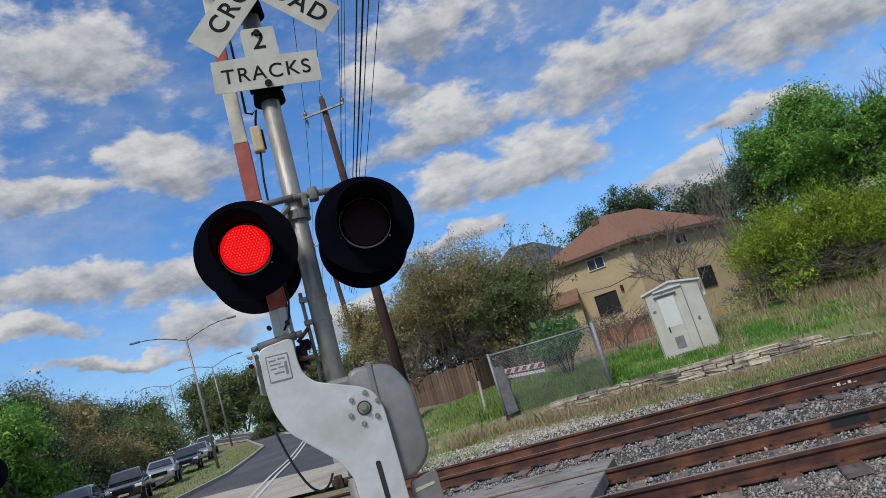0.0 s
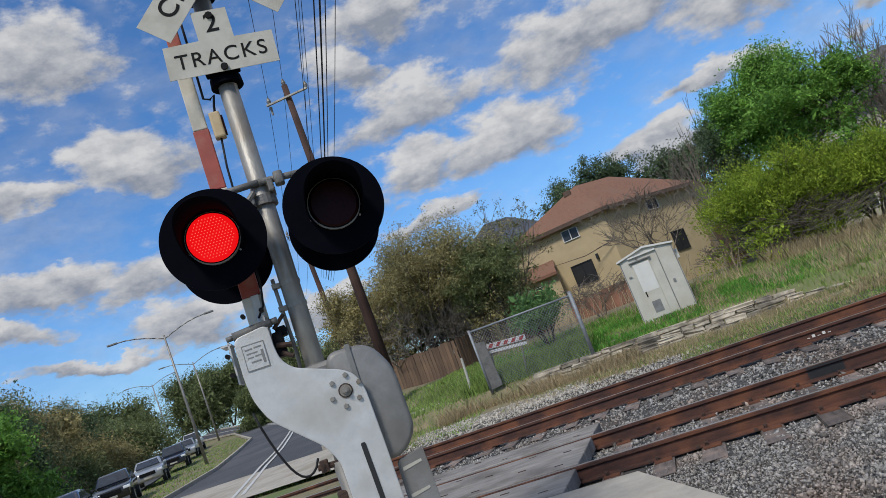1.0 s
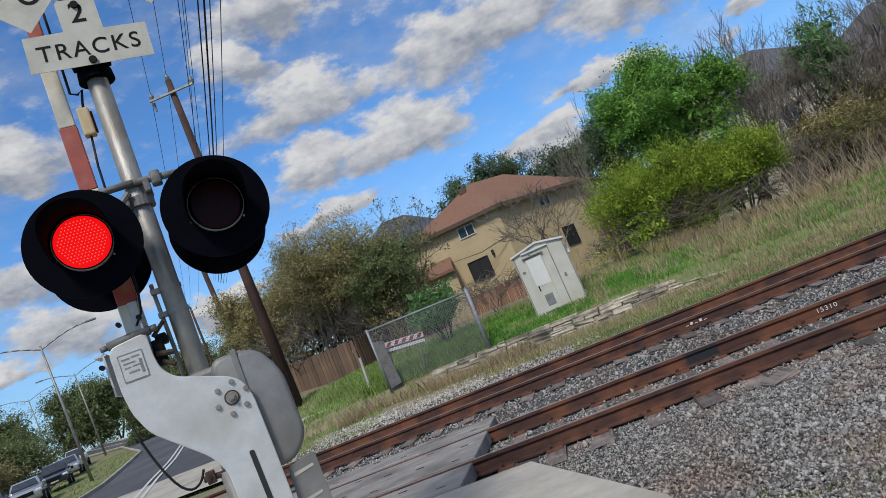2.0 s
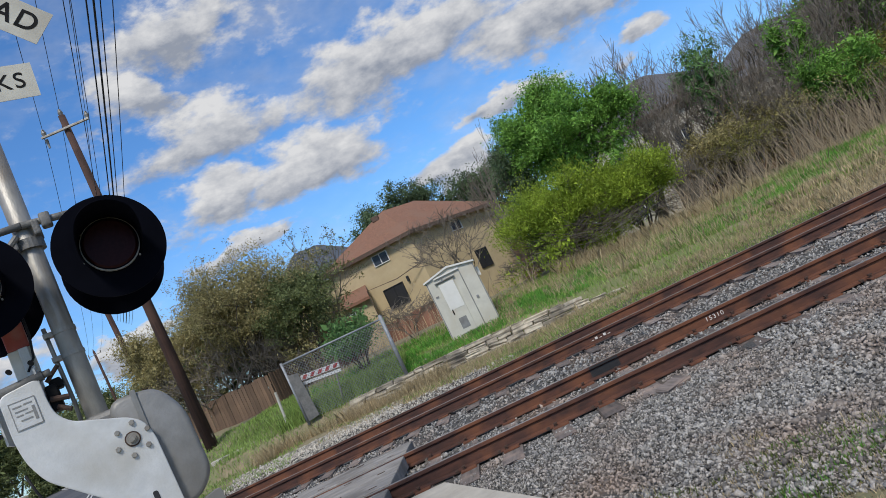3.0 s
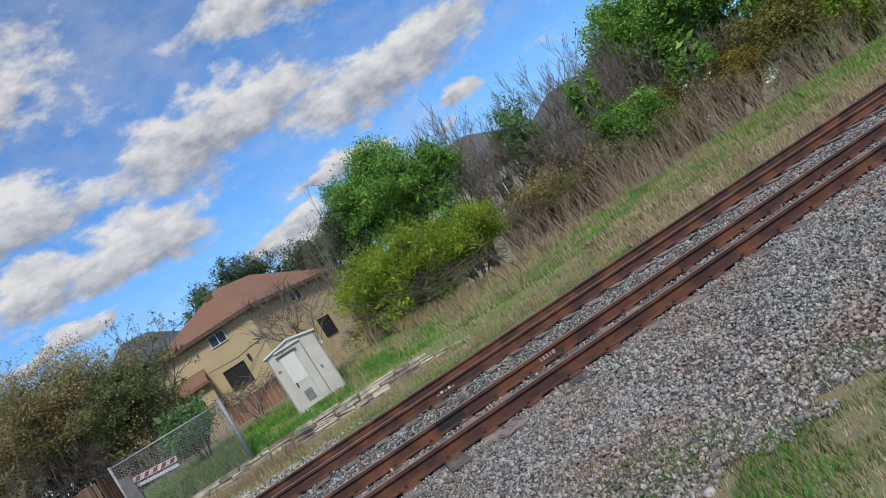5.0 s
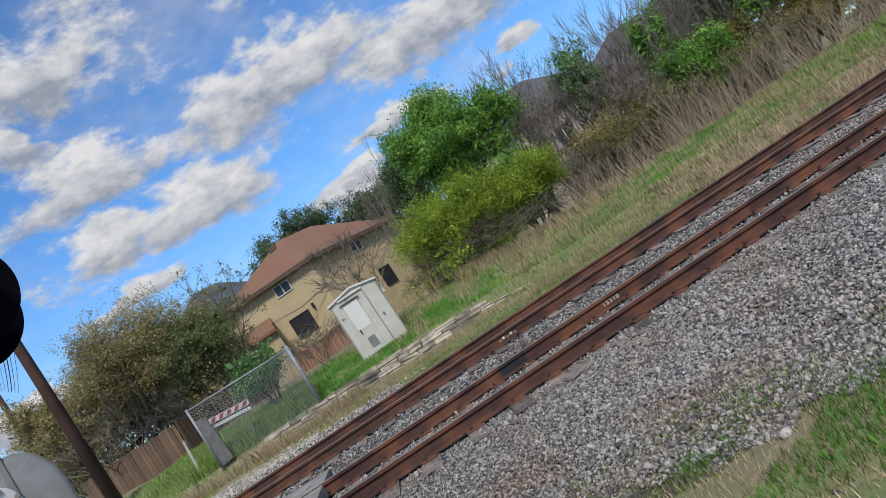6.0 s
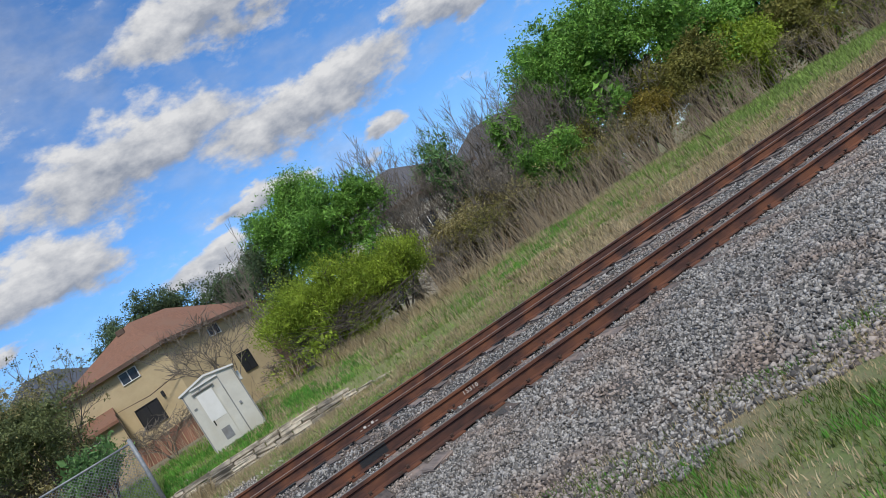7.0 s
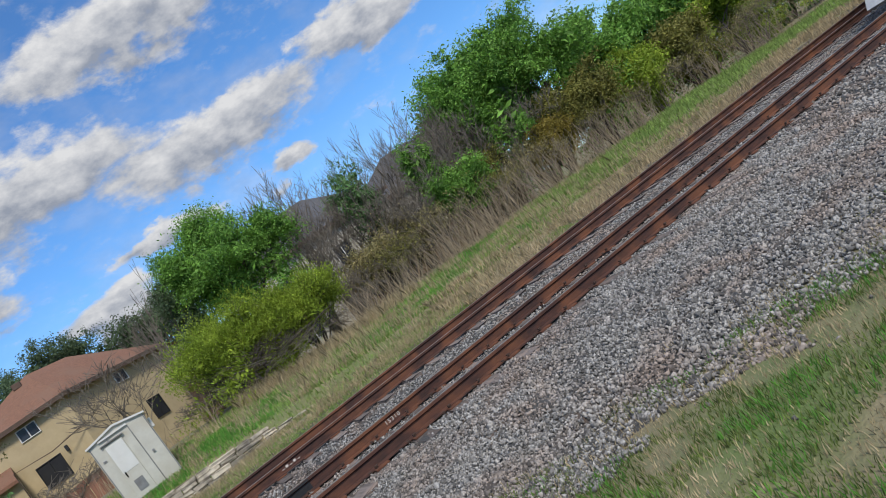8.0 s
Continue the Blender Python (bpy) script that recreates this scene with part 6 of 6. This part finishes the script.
grass(12000, (4.7, 30), (8.1, 10.2), 0.16, 0.010, G_DRY, 142, "pale dry grass at the foot of the bank", gz, 0.5, mscale=1.3)
grass(8000, (0.8, 9), (10.0, 14.2), 0.2, 0.008, G_DRY, 143, "dry tan stalks between the green weeds", gz, 0.5, mscale=1.2)
grass(14000, (3.5, 20), (9.0, 14), 0.22, 0.009, G_DRY, 114, "dry tan tufts on the bank", gz, 0.6, mscale=0.9)
grass(9000, (5, 20), (9.0, 14), 0.36, 0.007, G_DRY, 146, "pale pinkish tussocks on the bank", gz, 0.74, mscale=1.9)
grass(30000, (9, 60), (6.3, 10.0), 0.22, 0.018, G_DRY, 115, "tall pale dry grass beside the far rail", gz, 0.32, 1.5)
grass(7000, (-4.8, 0.3), (8.7, 9.4), 0.30, 0.005, G_DRY, 116, "tall dry grass in front of the gate", gz, 0.42)
grass(9000, (-1.0, 5.2), (9.75, 12.2), 0.12, 0.018, G_LUSH, 117, "lush green weeds round the shed", gz, 0.42)
grass(9000, (-4.2, -0.8), (9.7, 11.5), 0.30, 0.012, G_GREEN, 118, "tall green weeds behind the gate", gz, 0.42)
grass(9000, (-9.5, -3.6), (7.6, 13.5), 0.10, 0.010, G_GREEN, 119, "mown green grass beside the pole", gz)
grass(5000, (4.0, 10.5), (12.6, 14.6), 0.40, 0.008, G_DRY, 120, "dead grey-tan grass below the flowering shrub", gz, 0.42)
rz = lambda x, y: height(x, y)
grass(26000, (-44, -14), (7, 52), 0.10, 0.03, G_GREEN, 121, "mown green grass on the road median", lambda x, y: rz(x, y) if (lerp_at(y, [q[1] - 2.2 for q in LC], [q[0] + 3.5 for q in LC]) < x < lerp_at(y, [q[1] for q in LE], [q[0] for q in LE]) - 0.25) else -4.0)

near_grass(16000, 0.035, G_DRY, 131, "flattened straw litter between the grass", (2.2, 9.5), 1.3)
grass(14000, (-3, 14), (8.0, 9.2), 0.07, 0.008, G_GREEN, 132, "short green grass at the foot of the bank", gz, 0.3)
grass(12000, (-3, 14), (8.0, 9.2), 0.09, 0.007, G_DRY, 133, "short straw grass at the foot of the bank", gz, 0.3, mscale=1.1)

# concrete kerb end by the pole
bm = bmesh.new()
box(bm, (0, 0, 0), (1.5, 0.28, 0.16), 0.02)
kb = part("kerb", bm, CONC)
kb.matrix_basis = pose(-6.2, 9.9, 0.36, 0, 0, 12)
tagged(kb, "short length of pale concrete kerb in the grass", "kerb", kind="structure")

# ---- the road to the left: lamps, cars, trees ----
def street_lamp(x, y, h_, arm, label, yaw=0):
    z = road_z(x, y) - 0.05
    s_ = thing("street_lamp", label, "street lamp", pose(x, y, z, 0, -1.5, yaw), "street lamps on the median")
    bm = bmesh.new()
    tube(bm, (0, 0, 0), (0, 0, h_), 0.11, 0.06, 12)
    part("pole", bm, GALV, s_, "", True)
    for sgn in (-1, 1):
        bm = bmesh.new()
        pts = [(sgn * arm * u, 0, h_ - 0.25 + 0.75 * math.sin(u * math.pi / 2)) for u in (0, 0.2, 0.4, 0.6, 0.8, 1.0)]
        for p, q in zip(pts, pts[1:]):
            tube(bm, p, q, 0.04, n=8)
        a_ = part("arm", bm, GALV, s_, "", True)
        bm = bmesh.new()
        box(bm, (sgn * arm - 0.05 if sgn > 0 else -arm - 0.6, -0.12, h_ + 0.44), (arm + 0.6 if sgn > 0 else -arm + 0.05, 0.12, h_ + 0.56), 0.03)
        part("lamp_head", bm, GREYP, a_)


street_lamp(-30.0, 32.2, 9.0, 2.9, "tall grey double-armed street lamp on the grass median", 35)
street_lamp(-48.5, 58.5, 9.0, 2.9, "double-armed street lamp farther up the median", 35)
street_lamp(-66.0, 72.0, 9.0, 2.9, "distant grey double-armed street lamp", 35)

TYRE_BM = bmesh.new()
tube(TYRE_BM, (0, -0.11, 0), (0, 0.11, 0), 0.33, n=20)
TYRE_ME = bpy.data.meshes.new("tyre")
TYRE_BM.to_mesh(TYRE_ME)
TYRE_BM.free()
TYRE_ME.materials.append(TYRE)
RIM_BM = bmesh.new()
tube(RIM_BM, (0, -0.118, 0), (0, 0.118, 0), 0.21, n=12)
RIM_ME = bpy.data.meshes.new("rim")
RIM_BM.to_mesh(RIM_ME)
RIM_BM.free()
RIM_ME.materials.append(GALV)
HEADL = mat("headlight_glass", (0.75, 0.77, 0.8), (0.65, 0.67, 0.7), 3.0, 0.15)


def car(x, y, yaw, paint, label, tall=1.65):
    z = road_z(x, y) + 0.03
    c_ = thing("car", label, "car", pose(x, y, z, 0, 0, yaw), "queue of cars")
    bm = bmesh.new()
    prism(bm, rounded([(-2.25, 0.35), (-2.28, 0.85), (-1.6, 0.98), (-0.75, 1.08), (1.7, 1.08), (2.2, 0.95), (2.25, 0.4)], 0.15), -0.9, 0.9, 0.06)
    for v in bm.verts:
        v.co.y *= 1.0 - 0.12 * smooth01((abs(v.co.x) - 1.6) / 0.7)
    part("body", bm, paint, c_, "", True)
    bm = bmesh.new()
    prism(bm, rounded([(-1.0, 1.04), (-0.15, tall - 0.03), (0.6, tall + 0.02), (1.45, tall - 0.05), (2.1, 1.04)], 0.22), -0.82, 0.82, 0.08)
    for v in bm.verts:
        v.co.y *= 1.0 - 0.2 * smooth01((v.co.z - 1.05) / 0.7)
    part("cabin", bm, paint, c_, "", True)
    bm = bmesh.new()
    quad(bm, [(-0.88, -0.70, 1.12), (-0.88, 0.70, 1.12), (-0.24, 0.58, tall - 0.10), (-0.24, -0.58, tall - 0.10)])
    bmesh.ops.translate(bm, verts=bm.verts, vec=(-0.05, 0, 0.03))
    r = bmesh.ops.extrude_face_region(bm, geom=list(bm.faces))
    bmesh.ops.translate(bm, verts=[q for q in r["geom"] if isinstance(q, bmesh.types.BMVert)], vec=(0.04, 0, -0.03))
    bmesh.ops.recalc_face_normals(bm, faces=bm.faces)
    part("windscreen", bm, GLASS, c_)
    for s in (-1, 1):
        bm = bmesh.new()
        prism(bm, [(-0.6, 1.13), (-0.1, tall - 0.12), (1.35, tall - 0.12), (1.7, 1.13)], s * 0.785 - 0.006, s * 0.785 + 0.006)
        for v in bm.verts:
            v.co.y *= 1.045 - 0.2 * smooth01((v.co.z - 1.05) / 0.7)
        part("side_window", bm, GLASS, c_)
        bm = bmesh.new()
        box(bm, (-2.29, s * 0.72 - 0.16, 0.72), (-2.1, s * 0.72 + 0.16, 0.86), 0.03)
        part("headlight", bm, HEADL, c_)
        bm = bmesh.new()
        box(bm, (-0.75, s * 0.9 - 0.02 if s > 0 else -1.06, 1.05), (-0.6, 1.06 if s > 0 else -0.88, 1.18), 0.03)
        part("mirror", bm, paint, c_)
        for wx in (-1.4, 1.4):
            o = mesh_part("wheel", TYRE_ME, TYRE, c_)
            o.location = (wx, s * 0.8, 0.33)
            o2 = mesh_part("rim", RIM_ME, GALV, o)
    bm = bmesh.new()
    box(bm, (-2.31, -0.45, 0.62), (-2.2, 0.45, 0.82), 0.02)
    part("grille", bm, INK, c_)
    bm = bmesh.new()
    box(bm, (-2.315, -0.24, 0.46), (-2.26, 0.24, 0.56))
    part("plate", bm, SIGNW, c_)


YAW = 128
car(-22.8, 14.3, YAW, CARBLU, "dark grey car waiting in the queue beside the median", 1.55)
car(-27.0, 21.4, YAW, CARBLK, "black car waiting in the queue beside the median")
car(-31.4, 28.8, YAW - 1, CARSIL, "silver hatchback waiting in the queue", 1.55)
car(-36.0, 36.6, YAW - 2, CARBLU, "dark blue car waiting in the queue", 1.75)
car(-41.2, 44.4, YAW - 4, CARSIL, "silver car farther up the queue")
car(-46.6, 52.0, YAW - 6, CARWHT, "white pickup at the end of the queue", 1.85)
bm = bmesh.new()
for (ax, ay), (bx, by) in zip([(-37, 22), (-43, 33), (-50, 45)], [(-43, 33), (-50, 45), (-60, 58)]):
    d_ = Vector((bx - ax, by - ay, road_z(bx, by) - road_z(ax, ay)))
    m_ = Matrix.Translation((ax, ay, road_z(ax, ay) - 0.2)) @ d_.to_track_quat("X", "Z").to_matrix().to_4x4()
    box(bm, (0, -0.15, 0), (d_.length, 0.15, 1.25), m=m_)
tagged(part("barrier_wall", bm, CONC), "long low concrete barrier beyond the carriageway", "barrier wall", kind="structure")
for i, (x, y, h_, w_, lf, lab) in enumerate((
        (-29.0, 16.5, 6.6, 6.5, L_BRIGHT, "light green tree beside the carriageway"), (-33.0, 18.5, 6.4, 6.0, L_OAK, "light green tree beside the carriageway"),
        (-38.0, 24.0, 8.6, 8.0, L_OAKD, "brownish green roadside tree"), (-42.5, 28.5, 9.2, 9.0, L_OAK, "brownish green roadside tree"),
        (-48.5, 36.0, 9.8, 9.0, L_OAK, "brownish green roadside tree"), (-55.0, 44.0, 9.6, 10.0, L_OAKD, "brownish green roadside tree"), (-44.0, 22.0, 8.4, 9.0, L_DARK, "dark green roadside tree"),
        (-62.0, 80.0, 10.0, 12.0, L_DARK, "dark green tree at the bend"), (-56.0, 84.0, 9.6, 12.0, L_DARK, "dark green tree at the bend"), (-70.0, 86.0, 10.5, 13.0, L_DARK, "dark green tree at the bend"),
        (-48.0, 78.0, 8.8, 10.0, L_DARK, "dark green tree at the bend"), (-46.0, 68.0, 6.4, 6.0, L_DARK, "dark green tree beside the road"), (-43.0, 58.8, 4.6, 4.6, L_DARK, "dark green tree on the median"), (-38.5, 72.0, 7.0, 8.0, L_DARK, "dark green tree beside the road"), (-80.0, 78.0, 10.0, 14.0, L_DARK, "dark green tree at the bend"), (-95.0, 82.0, 11.0, 16.0, L_OLIVE, "distant olive tree beside the road"), (-78.0, 60.0, 9.5, 13.0, L_BROWN, "brownish tree beside the far road"), (-60.0, 56.0, 5.0, 12.0, L_DARK, "low dark roadside scrub"), (-68.0, 66.0, 6.0, 14.0, L_DARK, "low dark roadside scrub"), (-52.0, 44.0, 5.0, 10.0, L_OAK, "low olive roadside scrub"), (-45.0, 34.0, 4.5, 9.0, L_DARK, "low dark roadside scrub"), (-38.0, 21.0, 4.5, 9.0, L_OAKD, "low green roadside scrub"))):
    tree(x, y, h_, w_, lf, 28000, 0.05 + 0.0008 * math.hypot(x, y), 200 + i, lab, stems=2, trunk=0.14, low=0.03, clump=0.14 * w_, depth=3, z=road_z(x, y) - 0.1, skirt=130, dome=80, core=0.25)

# second signal across the road, seen from behind
sig2 = thing("crossing_signal", "smaller crossing signal across the road with a pale lamp housing", "crossing signal", pose(-9.45, 0.75, 0.0, 0, 0, 40))
bm = bmesh.new()
tube(bm, (-0.25, 0, 0), (-0.25, 0, 4.0), 0.07, n=14)
part("mast", bm, GALV, sig2, "", True)
bm = bmesh.new()
tube(bm, (0, 0.05, 2.25), (0, 0.07, 2.25), 0.30, n=32)
part("background_disc", bm, BLACKP, sig2, "round matt black backing disc")
bm = bmesh.new()
bmesh.ops.create_uvsphere(bm, u_segments=16, v_segments=10, radius=0.15, matrix=pose(0, 0.03, 2.25))
part("lamp_housing", bm, ALUP, sig2, "pale domed lamp housing", True)
bm = bmesh.new()
tube(bm, (-0.25, 0.0, 2.55), (0.0, 0.03, 2.55), 0.025, n=10)
tube(bm, (0.0, 0.03, 2.55), (0.0, 0.03, 2.3), 0.025, n=10)
part("crossarm", bm, GREYD, sig2, "", True)

# ---- engine standing on the near track ----
ENGP = mat("dark_engine_paint", (0.012, 0.013, 0.016), (0.02, 0.02, 0.022), 3.0, 0.4, c3=(0.03, 0.028, 0.026), s3=1.5)
eng = thing("locomotive", "black diesel locomotive with a pale grey snow plough", "locomotive", pose(19.3, 0.755, 0.0))
bm = bmesh.new()
box(bm, (0.9, -1.5, 0.85), (18.0, 1.5, 1.25), 0.03)
part("underframe", bm, ENGP, eng)
bm = bmesh.new()
prism(bm, rounded([(1.6, 1.25), (1.6, 2.7), (2.2, 3.0), (4.3, 3.05), (4.3, 1.25)], 0.12), -0.85, 0.85, 0.05)
part("nose", bm, ENGP, eng)
bm = bmesh.new()
prism(bm, rounded([(4.3, 1.25), (4.3, 4.3), (4.8, 4.55), (6.6, 4.55), (6.6, 1.25)], 0.12), -1.5, 1.5, 0.05)
cab = part("cab", bm, ENGP, eng)
for y in (-1.0, 0.45):
    bm = bmesh.new()
    box(bm, (4.27, y, 3.2), (4.298, y + 0.55, 3.9), 0.01)
    part("windscreen", bm, GLASS, cab)
bm = bmesh.new()
box(bm, (6.6, -0.9, 1.25), (17.4, 0.9, 4.3), 0.12)
part("hood", bm, ENGP, eng)
bm = bmesh.new()
prism(bm, [(0.15, 0.12), (0.0, 0.18), (0.55, 0.95), (0.75, 0.95), (0.75, 0.12)], -1.45, 1.45, 0.01)
part("plough", bm, ALUP, eng, "pale grey snow plough")
bm = bmesh.new()
box(bm, (0.75, -1.5, 0.5), (0.92, 1.5, 1.9), 0.02)
part("end_plate", bm, ENGP, eng)
bm = bmesh.new()
box(bm, (-0.35, -0.14, 0.72), (0.7, 0.14, 1.0), 0.05)
part("coupler", bm, RUSTY, eng)
for y in (-1.42, -0.5, 0.5, 1.42):
    bm = bmesh.new()
    tube(bm, (0.85, y, 1.9), (0.85, y, 2.4), 0.02, n=8)
    part("handrail", bm, SIGNW, eng)
for x in (2.6, 4.6, 6.6, 12.4, 14.4, 16.4):
    for y in (-0.755, 0.755):
        bm = bmesh.new()
        tube(bm, (x, y - 0.06, 0.5), (x, y + 0.06, 0.5), 0.497, n=28)
        part("wheel", bm, RUSTY, eng)
for x in (4.6, 14.4):
    bm = bmesh.new()
    box(bm, (x - 2.4, -1.0, 0.35), (x + 2.4, 1.0, 0.84), 0.06)
    part("truck_frame", bm, ENGP, eng)
